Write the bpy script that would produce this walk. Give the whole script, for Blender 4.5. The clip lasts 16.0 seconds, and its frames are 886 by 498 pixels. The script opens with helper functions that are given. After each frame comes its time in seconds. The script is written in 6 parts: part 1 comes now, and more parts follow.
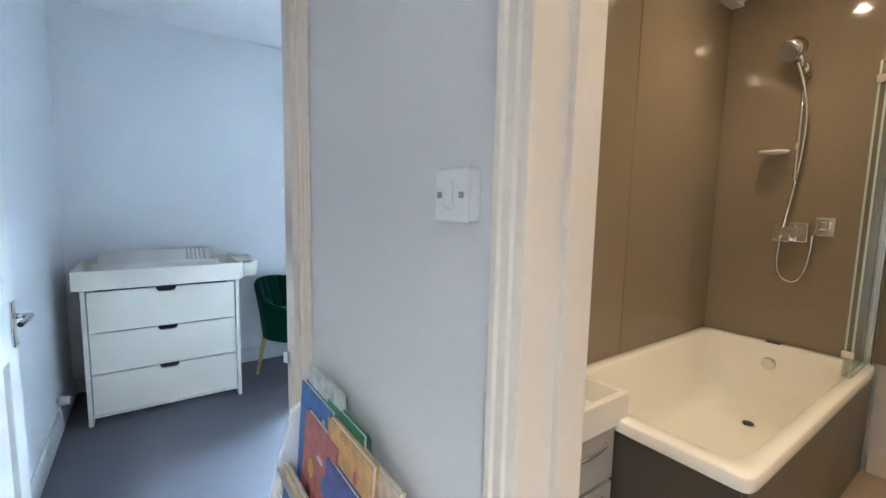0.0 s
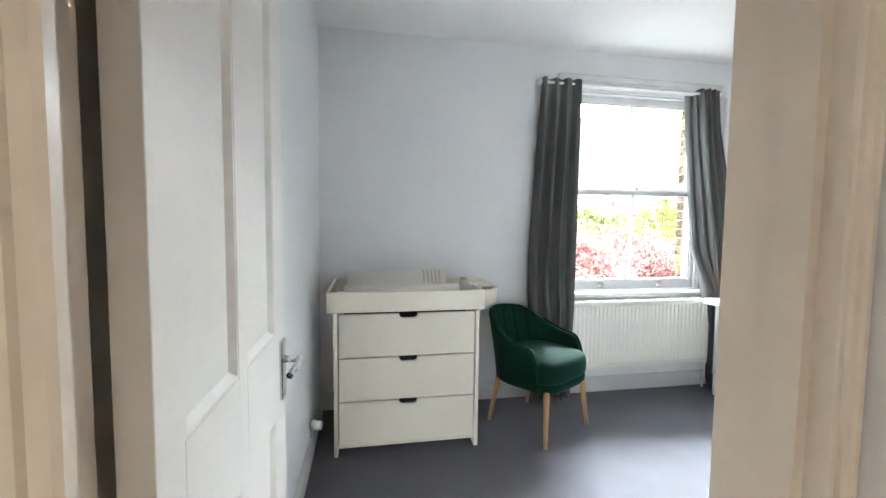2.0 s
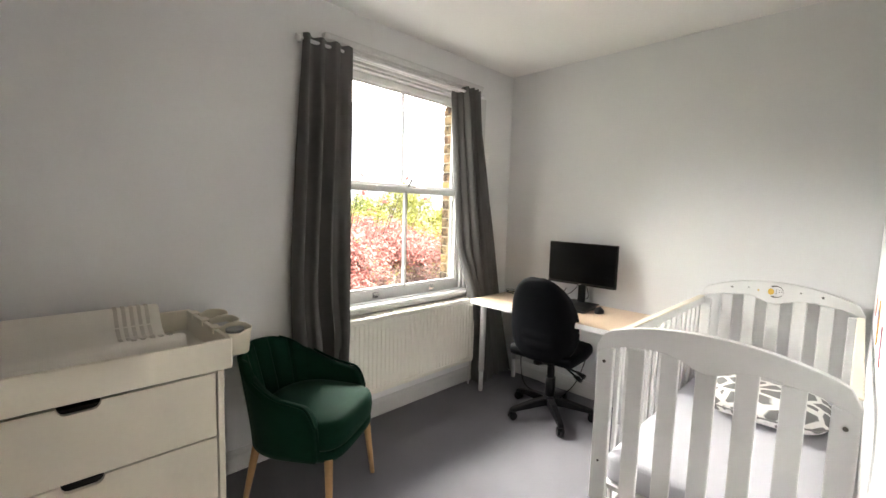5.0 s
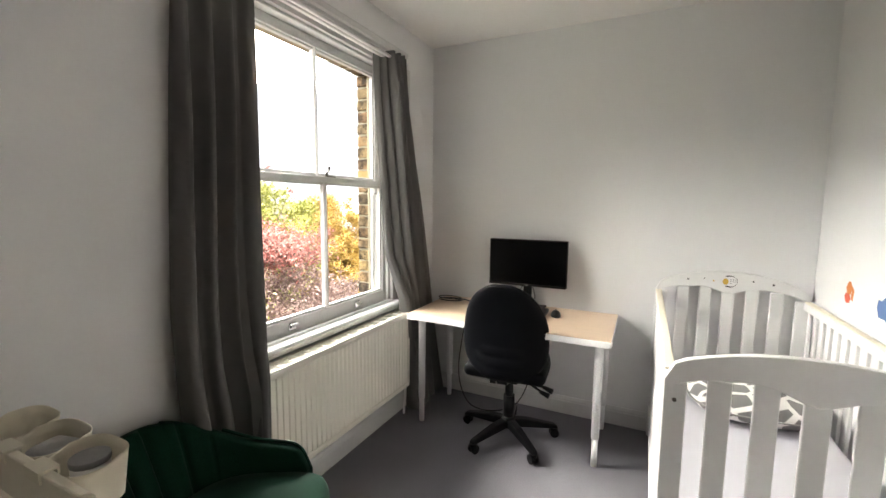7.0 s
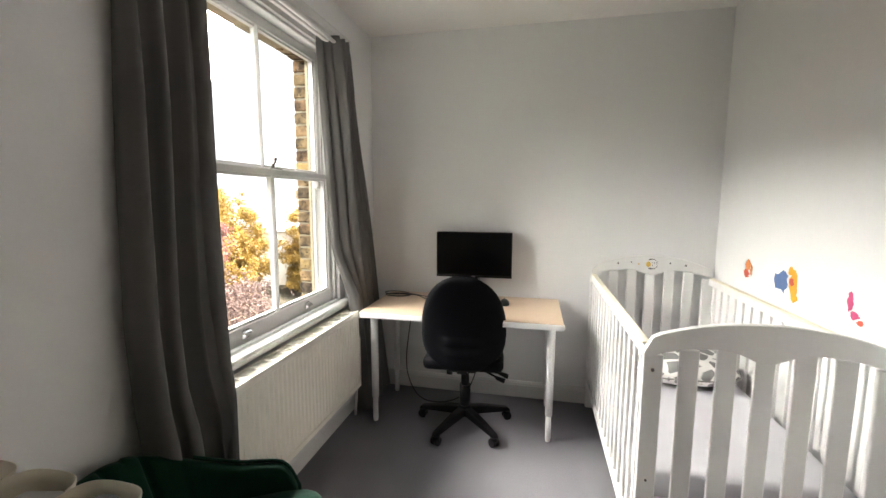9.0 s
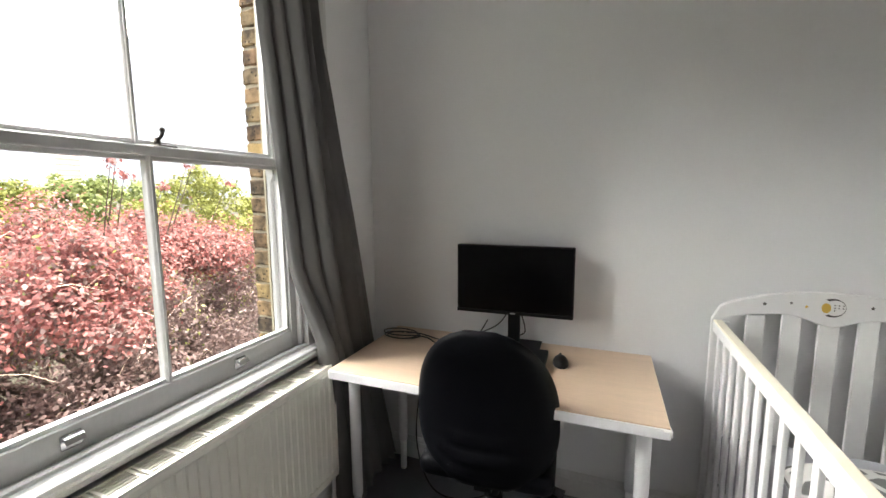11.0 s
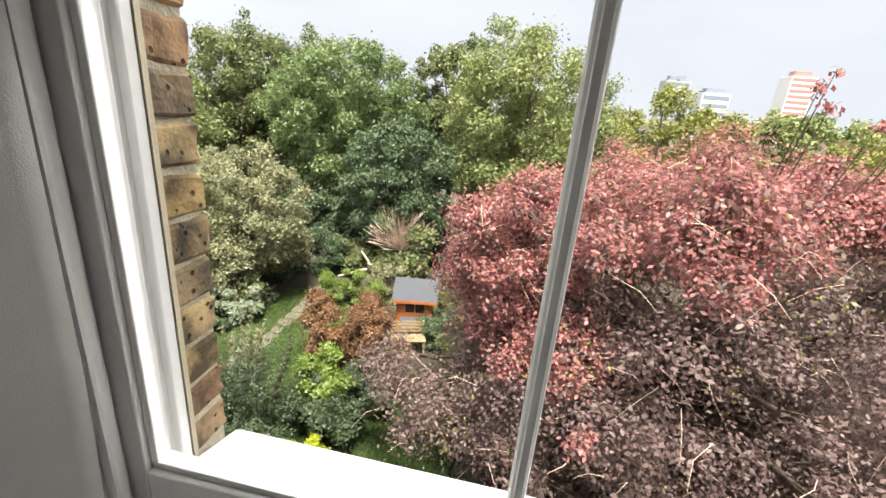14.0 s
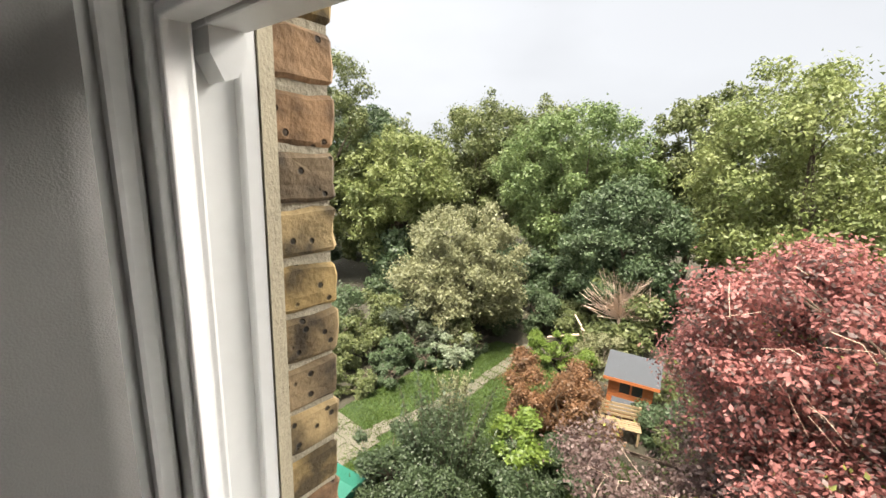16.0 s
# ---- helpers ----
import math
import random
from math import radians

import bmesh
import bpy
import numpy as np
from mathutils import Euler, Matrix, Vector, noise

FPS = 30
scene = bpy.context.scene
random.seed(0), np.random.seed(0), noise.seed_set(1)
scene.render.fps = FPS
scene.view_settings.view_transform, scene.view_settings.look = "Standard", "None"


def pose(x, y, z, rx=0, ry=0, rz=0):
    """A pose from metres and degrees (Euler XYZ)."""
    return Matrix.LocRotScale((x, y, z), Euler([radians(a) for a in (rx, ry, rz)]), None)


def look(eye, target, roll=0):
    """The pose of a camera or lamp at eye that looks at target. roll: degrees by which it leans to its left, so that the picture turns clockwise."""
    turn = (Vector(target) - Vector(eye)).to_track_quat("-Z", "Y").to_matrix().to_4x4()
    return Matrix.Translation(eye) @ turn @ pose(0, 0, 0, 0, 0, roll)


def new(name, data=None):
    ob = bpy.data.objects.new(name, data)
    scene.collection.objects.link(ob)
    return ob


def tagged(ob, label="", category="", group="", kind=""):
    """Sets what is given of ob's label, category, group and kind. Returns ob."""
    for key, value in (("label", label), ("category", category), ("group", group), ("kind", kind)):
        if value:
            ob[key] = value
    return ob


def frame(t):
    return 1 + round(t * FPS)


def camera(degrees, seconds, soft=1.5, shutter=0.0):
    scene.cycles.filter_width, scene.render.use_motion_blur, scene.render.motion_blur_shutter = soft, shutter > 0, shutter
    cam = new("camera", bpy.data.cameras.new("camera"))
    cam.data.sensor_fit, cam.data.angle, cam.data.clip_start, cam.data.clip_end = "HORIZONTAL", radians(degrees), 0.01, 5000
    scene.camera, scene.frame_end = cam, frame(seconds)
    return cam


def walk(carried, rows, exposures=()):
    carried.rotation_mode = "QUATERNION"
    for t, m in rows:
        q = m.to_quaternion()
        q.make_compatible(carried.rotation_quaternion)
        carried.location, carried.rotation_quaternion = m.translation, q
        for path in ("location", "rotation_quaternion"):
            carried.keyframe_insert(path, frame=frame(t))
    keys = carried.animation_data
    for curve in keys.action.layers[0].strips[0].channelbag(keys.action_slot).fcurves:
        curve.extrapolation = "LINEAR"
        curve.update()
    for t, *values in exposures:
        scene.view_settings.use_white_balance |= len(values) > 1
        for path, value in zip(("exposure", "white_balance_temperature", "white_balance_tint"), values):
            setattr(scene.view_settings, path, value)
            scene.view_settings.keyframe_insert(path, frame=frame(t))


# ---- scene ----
cam = camera(93.3, 16.0)
PATH = [
    (0, (0.414, 0.613, 1.331), (1.566, 2.234, 1.117), 1.2),
    (0.5, (0.307, 0.769, 1.319), (0.988, 2.638, 1.106), 1.3),
    (1, (0.275, 0.962, 1.313), (0.632, 2.922, 1.14), 0.5),
    (1.5, (0.266, 1.162, 1.295), (0.547, 3.137, 1.153), 0.6),
    (2, (0.259, 1.372, 1.298), (0.625, 3.334, 1.167), 0.6),
    (2.5, (0.258, 1.598, 1.338), (0.804, 3.516, 1.183), 0.7),
    (3, (0.275, 1.804, 1.341), (1.04, 3.645, 1.185), 0.8),
    (3.5, (0.325, 1.934, 1.358), (1.282, 3.682, 1.187), 0.9),
    (4, (0.336, 1.978, 1.401), (1.464, 3.617, 1.205), 1.6),
    (4.5, (0.349, 2.005, 1.431), (1.641, 3.518, 1.224), 2.0),
    (5, (0.412, 2.032, 1.408), (1.815, 3.445, 1.221), 1.7),
    (7.5, (0.582, 2.931, 1.429), (2.441, 3.64, 1.228), 0.5),
    (8, (0.456, 2.987, 1.403), (2.37, 3.537, 1.217), 0.3),
    (8.5, (0.427, 3.07, 1.421), (2.367, 3.493, 1.18), 0.2),
    (11, (1.498, 3.124, 1.414), (3.346, 3.844, 1.159), -0.3),
    (11.5, (1.788, 3.159, 1.403), (3.408, 4.304, 1.149), -0.3),
    (12, (1.977, 3.261, 1.378), (3.281, 4.76, 1.146), 0.1),
    (12.5, (2.12, 3.463, 1.387), (3.012, 5.233, 1.117), 1.0),
    (13, (2.19, 3.631, 1.383), (2.549, 5.563, 1.009), 2.0),
    (13.5, (2.257, 3.8, 1.391), (2.152, 5.732, 0.887), 3.5),
    (14, (2.283, 3.957, 1.393), (1.97, 5.823, 0.745), 5.1),
    (14.5, (2.264, 4.117, 1.415), (1.896, 5.954, 0.714), 6.3),
    (15, (2.242, 4.204, 1.414), (1.755, 6.018, 0.727), 6.4),
    (15.5, (2.246, 4.218, 1.42), (1.450, 5.949, 0.811), 5.0),
    (16, (2.266, 4.220, 1.415), (1.005, 5.706, 0.965), 2.4),
]
# seconds, stops, kelvin, tint
EXPOSURES = [
    (0.0, 4.8, 4550, 2), (0.5, 4.75, 4800, 2), (1.0, 4.75, 5050, 3), (1.6, 4.72, 5400, 4), (2.2, 4.55, 5800, 6), (2.7, 4.27, 6200, 8), (3.5, 4.1, 6500, 10), (5.0, 3.92, 6750, 10), (7.5, 3.6, 6850, 10),
    (8.5, 3.6, 6850, 10), (11.0, 3.17, 6500, 10), (12.0, 3.0, 6400, 10), (12.5, 2.7, 6300, 10), (13.0, 2.55, 6150, 10), (13.5, 2.36, 6350, 10), (16.0, 2.27, 6800, 10),
]
walk(cam, [(t, look(eye, target, roll)) for t, eye, target, roll in PATH], EXPOSURES)

# ---- world and light ----
world = bpy.data.worlds.new("overcast_sky")
scene.world = world
world.use_nodes = True
wn, wl = world.node_tree.nodes, world.node_tree.links
sky = wn.new("ShaderNodeTexSky")
sky.sky_type, sky.sun_disc = "NISHITA", False
sky.sun_elevation, sky.sun_rotation = radians(66), radians(200)
sky.air_density, sky.dust_density, sky.ozone_density = 1.0, 3.0, 1.0
veil = wn.new("ShaderNodeHueSaturation")
veil.inputs["Saturation"].default_value = 0.22
bg = wn["Background"]
# an even cloud cover: the sky near the horizon as bright as higher up
way_, lift_, unit_ = wn.new("ShaderNodeTexCoord"), wn.new("ShaderNodeVectorMath"), wn.new("ShaderNodeVectorMath")
lift_.operation, unit_.operation = "ADD", "NORMALIZE"
lift_.inputs[1].default_value = (0, 0, 0.55)
wl.new(way_.outputs["Generated"], lift_.inputs[0])
wl.new(lift_.outputs[0], unit_.inputs[0])
wl.new(unit_.outputs[0], sky.inputs["Vector"])
wl.new(sky.outputs[0], veil.inputs["Color"])
# soft uneven cloud
flat_, cloud_, thin_, mul_ = wn.new("ShaderNodeMapping"), wn.new("ShaderNodeTexNoise"), wn.new("ShaderNodeMapRange"), wn.new("ShaderNodeVectorMath")
flat_.inputs["Scale"].default_value = (1.6, 1.6, 3.6)
cloud_.inputs["Scale"].default_value, cloud_.inputs["Detail"].default_value, cloud_.inputs["Roughness"].default_value = 1.1, 4, 0.45
thin_.inputs[1].default_value, thin_.inputs[2].default_value, thin_.inputs[3].default_value, thin_.inputs[4].default_value = 0.34, 0.64, 0.86, 1.02
mul_.operation = "MULTIPLY"
wl.new(way_.outputs["Generated"], flat_.inputs["Vector"])
wl.new(flat_.outputs[0], cloud_.inputs["Vector"])
wl.new(cloud_.outputs[0], thin_.inputs[0])
wl.new(veil.outputs[0], mul_.inputs[0])
wl.new(thin_.outputs[0], mul_.inputs[1])
wl.new(mul_.outputs[0], bg.inputs["Color"])
bg.inputs["Strength"].default_value = 0.074

sun = new("sun", bpy.data.lights.new("sun", "SUN"))
sun.data.energy, sun.data.angle, sun.data.color = 2.7, radians(12), (1.0, 0.92, 0.80)
sun.matrix_world = look((0, 0, 60), (-6, 15, 20))


# added area lamp above the gardens, boosts the sky's light through the window
day = new("sky_fill_lamp", bpy.data.lights.new("sky_fill_lamp", "AREA"))
day.data.shape, day.data.size, day.data.size_y, day.data.energy, day.data.color = "RECTANGLE", 5.6, 1.6, 121.0, (1.0, 0.97, 0.93)
day.matrix_world = look((2.95, 7.6, 3.72), (2.3, 3.6, 1.15))


# ---- materials ----
def node_mat(name):
    m = bpy.data.materials.new(name)
    m.use_nodes = True
    return m, m.node_tree.nodes, m.node_tree.links, m.node_tree.nodes["Principled BSDF"]


def mat(name, color, rough=0.5, vary=0.06, scale=6.0, fine=90.0, bump=0.15, metal=0.0, stretch=(1, 1, 1), sheen=0.0, piece=0.0, spec=0.5, dist=0.002):
    """A painted or natural surface: two scales of variation in colour and roughness, and a fine relief."""
    m, n, l, p = node_mat(name)
    tc = n.new("ShaderNodeTexCoord")
    mp = n.new("ShaderNodeMapping")
    mp.inputs["Scale"].default_value = stretch
    l.new(tc.outputs["Object"], mp.inputs["Vector"])
    big, small = n.new("ShaderNodeTexNoise"), n.new("ShaderNodeTexNoise")
    big.inputs["Scale"].default_value, big.inputs["Detail"].default_value = scale, 4
    small.inputs["Scale"].default_value, small.inputs["Detail"].default_value = fine, 3
    for t in (big, small):
        l.new(mp.outputs[0], t.inputs["Vector"])
    add = n.new("ShaderNodeMath")
    add.operation = "ADD"
    l.new(big.outputs[0], add.inputs[0])
    l.new(small.outputs[0], add.inputs[1])
    last = add.outputs[0]
    if piece:
        info = n.new("ShaderNodeObjectInfo")
        k = n.new("ShaderNodeMath")
        k.operation, k.inputs[1].default_value = "MULTIPLY_ADD", piece
        l.new(info.outputs["Random"], k.inputs[0])
        l.new(last, k.inputs[2])
        last = k.outputs[0]
    ramp = n.new("ShaderNodeMapRange")
    ramp.inputs[1].default_value, ramp.inputs[2].default_value = 0.5, 1.5 + piece
    ramp.inputs[3].default_value, ramp.inputs[4].default_value = 1 - vary, 1 + vary
    l.new(last, ramp.inputs[0])
    mix = n.new("ShaderNodeVectorMath")
    mix.operation = "MULTIPLY"
    mix.inputs[0].default_value = color
    l.new(ramp.outputs[0], mix.inputs[1])
    l.new(mix.outputs[0], p.inputs["Base Color"])
    rr = n.new("ShaderNodeMapRange")
    rr.inputs[3].default_value, rr.inputs[4].default_value = max(0.02, rough - 0.08), min(1, rough + 0.08)
    l.new(big.outputs[0], rr.inputs[0])
    l.new(rr.outputs[0], p.inputs["Roughness"])
    p.inputs["Metallic"].default_value = metal
    p.inputs["Specular IOR Level"].default_value = spec
    if sheen:
        p.inputs["Sheen Weight"].default_value, p.inputs["Sheen Roughness"].default_value = sheen, 0.4
        p.inputs["Sheen Tint"].default_value = (*[min(1, c * 2 + 0.1) for c in color], 1)
    if bump:
        b = n.new("ShaderNodeBump")
        b.inputs["Strength"].default_value, b.inputs["Distance"].default_value = bump, dist
        l.new(small.outputs[0], b.inputs["Height"])
        l.new(b.outputs[0], p.inputs["Normal"])
    return m


def leaf_mat(name, low, high, scale=0.5, back=0.35):
    """Foliage: each leaf its own shade, drifting over the crown."""
    m, n, l, p = node_mat(name)
    geo, tc, nz = n.new("ShaderNodeNewGeometry"), n.new("ShaderNodeTexCoord"), n.new("ShaderNodeTexNoise")
    nz.inputs["Scale"].default_value = scale
    l.new(tc.outputs["Object"], nz.inputs["Vector"])
    k = n.new("ShaderNodeMath")
    k.operation, k.inputs[1].default_value = "MULTIPLY_ADD", 0.55
    l.new(geo.outputs["Random Per Island"], k.inputs[0])
    s = n.new("ShaderNodeMapRange")
    s.inputs[1].default_value, s.inputs[2].default_value, s.inputs[3].default_value, s.inputs[4].default_value = 0.3, 0.7, 0, 0.45
    l.new(nz.outputs[0], s.inputs[0])
    l.new(s.outputs[0], k.inputs[2])
    mix = n.new("ShaderNodeMix")
    mix.data_type = "RGBA"
    mix.inputs[6].default_value, mix.inputs[7].default_value = (*low, 1), (*high, 1)
    l.new(k.outputs[0], mix.inputs[0])
    l.new(mix.outputs[2], p.inputs["Base Color"])
    p.inputs["Roughness"].default_value = 0.5
    tr = n.new("ShaderNodeBsdfTranslucent")
    l.new(mix.outputs[2], tr.inputs["Color"])
    ms = n.new("ShaderNodeMixShader")
    ms.inputs[0].default_value = back
    l.new(p.outputs[0], ms.inputs[1])
    l.new(tr.outputs[0], ms.inputs[2])
    l.new(ms.outputs[0], n["Material Output"].inputs["Surface"])
    return m



def brick_mat():
    """Stock brick: each its own ochre, tan, purple-brown or orange, blotched, stained dark and pitted."""
    m, n, l, p = node_mat("yellow_stock_brick")
    info, tc = n.new("ShaderNodeObjectInfo"), n.new("ShaderNodeTexCoord")
    shift = n.new("ShaderNodeVectorMath")
    shift.operation = "MULTIPLY_ADD"
    shift.inputs[1].default_value = (37, 17, 29)
    l.new(info.outputs["Random"], shift.inputs[0])
    l.new(tc.outputs["Object"], shift.inputs[2])
    tone = n.new("ShaderNodeValToRGB")
    tone.color_ramp.interpolation = "LINEAR"
    e = tone.color_ramp.elements
    e[0].position, e[0].color = 0.0, (0.36, 0.245, 0.095, 1)
    e[1].position, e[1].color = 1.0, (0.30, 0.215, 0.12, 1)
    for q, c in ((0.2, (0.38, 0.275, 0.135, 1)), (0.38, (0.27, 0.19, 0.095, 1)), (0.55, (0.13, 0.095, 0.065, 1)), (0.68, (0.35, 0.25, 0.13, 1)), (0.82, (0.25, 0.135, 0.07, 1))):
        k = e.new(q)
        k.color = c
    l.new(info.outputs["Random"], tone.inputs[0])
    blot, grain, pit = n.new("ShaderNodeTexNoise"), n.new("ShaderNodeTexNoise"), n.new("ShaderNodeTexVoronoi")
    blot.inputs["Scale"].default_value, blot.inputs["Detail"].default_value = 13, 5
    grain.inputs["Scale"].default_value, grain.inputs["Detail"].default_value = 120, 4
    pit.inputs["Scale"].default_value = 40
    for t in (blot, grain, pit):
        l.new(shift.outputs[0], t.inputs["Vector"])
    st = n.new("ShaderNodeMapRange")
    st.inputs[1].default_value, st.inputs[2].default_value, st.inputs[3].default_value, st.inputs[4].default_value = 0.36, 0.60, 0.16, 1.12
    l.new(blot.outputs[0], st.inputs[0])
    hole = n.new("ShaderNodeMapRange")
    hole.inputs[1].default_value, hole.inputs[2].default_value, hole.inputs[3].default_value, hole.inputs[4].default_value = 0.13, 0.21, 0.16, 1.0
    l.new(pit.outputs["Distance"], hole.inputs[0])
    gr = n.new("ShaderNodeMapRange")
    gr.inputs[3].default_value, gr.inputs[4].default_value = 0.75, 1.2
    l.new(grain.outputs[0], gr.inputs[0])
    last = tone.outputs[0]
    for f in (st, hole, gr):
        v = n.new("ShaderNodeVectorMath")
        v.operation = "MULTIPLY"
        l.new(last, v.inputs[0])
        l.new(f.outputs[0], v.inputs[1])
        last = v.outputs[0]
    l.new(last, p.inputs["Base Color"])
    p.inputs["Roughness"].default_value = 0.92
    hs = n.new("ShaderNodeMath")
    hs.operation = "MULTIPLY"
    l.new(hole.outputs[0], hs.inputs[0])
    l.new(gr.outputs[0], hs.inputs[1])
    b = n.new("ShaderNodeBump")
    b.inputs["Strength"].default_value, b.inputs["Distance"].default_value = 1.0, 0.006
    l.new(hs.outputs[0], b.inputs["Height"])
    l.new(b.outputs[0], p.inputs["Normal"])
    return m


WALL = mat("wall_paint_grey_white", (0.76, 0.765, 0.765), 0.75, 0.025, 1.2, 120, 0.12, dist=0.001)
CEIL = mat("ceiling_paint_white", (0.84, 0.83, 0.81), 0.8, 0.03, 1.5, 60, 0.12)
HALLWALL = mat("hall_paint_white", (0.72, 0.70, 0.68), 0.7, 0.03, 1.2, 100, 0.12, dist=0.001)
DOORW = mat("cream_white_door_paint", (0.80, 0.77, 0.71), 0.45, 0.03, 3, 50, 0.08, dist=0.001)
GLOSS = mat("cream_gloss_woodwork", (0.77, 0.68, 0.56), 0.36, 0.04, 3, 50, 0.08, dist=0.001)
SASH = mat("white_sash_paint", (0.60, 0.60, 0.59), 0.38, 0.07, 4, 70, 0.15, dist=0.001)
CARPET = mat("grey_carpet", (0.155, 0.152, 0.168), 0.95, 0.22, 3.0, 420, 0.9, sheen=0.15, dist=0.004)
CREAM = mat("cream_white_lacquer", (0.82, 0.77, 0.65), 0.38, 0.03, 3, 60, 0.04, dist=0.0008)
DARKGAP = mat("shadow_gap_black", (0.02, 0.018, 0.016), 0.8, 0.1, 5, 60, 0.1)
PADFAB = mat("padded_cream_cloth", (0.80, 0.77, 0.70), 0.85, 0.05, 5, 300, 0.4)
PADBAR = mat("padded_grey_stripe", (0.60, 0.565, 0.50), 0.85, 0.05, 5, 300, 0.4)
VELVET = mat("green_velvet", (0.0026, 0.027, 0.015), 0.8, 0.35, 6, 200, 0.3, sheen=0.5, spec=0.1)
OAK = mat("oak_leg_wood", (0.50, 0.29, 0.13), 0.45, 0.16, 5, 60, 0.12, stretch=(8, 8, 0.8))
CURTAIN = mat("grey_curtain_cloth", (0.112, 0.109, 0.105), 0.85, 0.1, 3, 500, 0.5, sheen=0.25, dist=0.001)
RADW = mat("radiator_enamel", (0.78, 0.76, 0.68), 0.35, 0.03, 3, 50, 0.04)
DESKTOP = mat("pale_oak_laminate", (0.62, 0.47, 0.34), 0.42, 0.10, 4, 40, 0.05, stretch=(9, 0.9, 9))
WHITELAM = mat("white_laminate", (0.82, 0.82, 0.82), 0.35, 0.02, 3, 50, 0.03)
WHITEMET = mat("white_powder_coat", (0.80, 0.80, 0.80), 0.4, 0.02, 3, 200, 0.05)
BLACKFAB = mat("black_office_cloth", (0.003, 0.0033, 0.0045), 0.5, 0.2, 6, 300, 0.25, spec=0.07)
BLACKPL = mat("black_plastic", (0.004, 0.004, 0.005), 0.42, 0.15, 6, 250, 0.15, spec=0.25)
SCREEN = mat("black_screen_glass", (0.002, 0.002, 0.0025), 0.25, 0.05, 3, 50, 0.0, spec=0.2)
CABLE = mat("black_cable_rubber", (0.015, 0.013, 0.012), 0.5, 0.1, 6, 100, 0.05)
COTW = mat("cot_white_paint", (0.72, 0.72, 0.71), 0.36, 0.025, 3, 60, 0.05)
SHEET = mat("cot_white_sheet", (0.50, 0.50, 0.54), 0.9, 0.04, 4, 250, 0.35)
CHROME = mat("polished_chrome", (0.72, 0.72, 0.72), 0.14, 0.03, 5, 80, 0.0, metal=1.0)
IRON = mat("dark_aged_metal", (0.10, 0.09, 0.08), 0.5, 0.2, 20, 200, 0.2, metal=0.8)
WHITEPL = mat("white_plastic", (0.80, 0.79, 0.76), 0.35, 0.02, 3, 50, 0.02)
CREAMPL = mat("cream_plastic", (0.78, 0.73, 0.60), 0.42, 0.03, 3, 50, 0.03)
BRICK = brick_mat()
MORTAR = mat("lime_mortar", (0.34, 0.30, 0.225), 0.95, 0.35, 12, 120, 0.9, dist=0.005)
STONEW = mat("white_painted_stone", (0.62, 0.62, 0.60), 0.6, 0.06, 8, 90, 0.4)
BATHPANEL = mat("taupe_shower_panel", (0.235, 0.190, 0.130), 0.10, 0.05, 2, 30, 0.02)
BATHDARK = mat("dark_grey_bath_panel", (0.085, 0.075, 0.065), 0.3, 0.06, 2, 40, 0.02)
BATHW = mat("white_bath_acrylic", (0.82, 0.80, 0.76), 0.14, 0.02, 2, 40, 0.0)
GREYUNIT = mat("grey_vanity_front", (0.42, 0.40, 0.37), 0.3, 0.03, 3, 40, 0.02)
BATHFLOOR = mat("beige_floor_tile", (0.42, 0.33, 0.24), 0.4, 0.1, 4, 60, 0.1)
GRASS = mat("mown_grass", (0.036, 0.066, 0.014), 0.9, 0.65, 1.5, 60, 1.0, dist=0.03)
SOIL = mat("garden_soil", (0.05, 0.045, 0.03), 0.95, 0.5, 1.2, 30, 1.0, dist=0.05)
SLAB = mat("paving_slab", (0.125, 0.112, 0.088), 0.9, 0.25, 3, 40, 0.5, piece=0.4)
BARK = mat("grey_brown_bark", (0.10, 0.075, 0.055), 0.9, 0.35, 4, 40, 0.8, stretch=(4, 4, 0.8), dist=0.02)
PALEBARK = mat("pale_dry_twigs", (0.60, 0.46, 0.37), 0.9, 0.25, 4, 40, 0.4)
SHEDW = mat("orange_stained_timber", (0.32, 0.10, 0.03), 0.7, 0.25, 3, 40, 0.4, stretch=(1, 1, 8), piece=0.4)
FELT = mat("grey_roof_felt", (0.055, 0.060, 0.070), 0.9, 0.15, 3, 120, 0.5)
TEAK = mat("pale_garden_teak", (0.26, 0.19, 0.11), 0.7, 0.2, 4, 60, 0.3)
GREENPL = mat("green_plastic_cover", (0.02, 0.13, 0.09), 0.4, 0.1, 3, 40, 0.1)
TOWERM = mat("pale_tower_concrete", (0.33, 0.34, 0.36), 0.8, 0.05, 0.05, 1, 0.0)
TOWERW = mat("tower_glazing_grey", (0.17, 0.20, 0.24), 0.4, 0.1, 0.1, 1, 0.0)
TOWERR = mat("tower_brick_red", (0.34, 0.17, 0.15), 0.8, 0.1, 0.1, 1, 0.0)
RENDERW = mat("far_house_render", (0.62, 0.62, 0.60), 0.8, 0.06, 1, 20, 0.1)
SLATE = mat("far_roof_slate", (0.20, 0.20, 0.22), 0.8, 0.2, 2, 30, 0.3)

glass_m, gn, gl_, gp = node_mat("window_glass")
gp.inputs["Transmission Weight"].default_value, gp.inputs["Roughness"].default_value, gp.inputs["IOR"].default_value = 1.0, 0.0, 1.02
gp.inputs["Base Color"].default_value = (0.98, 0.99, 0.98, 1)
screen_glass, _n, _l, gp2 = node_mat("shower_screen_glass")
gp2.inputs["Transmission Weight"].default_value, gp2.inputs["Roughness"].default_value, gp2.inputs["IOR"].default_value = 1.0, 0.02, 1.06
gp2.inputs["Base Color"].default_value = (0.90, 0.96, 0.94, 1)


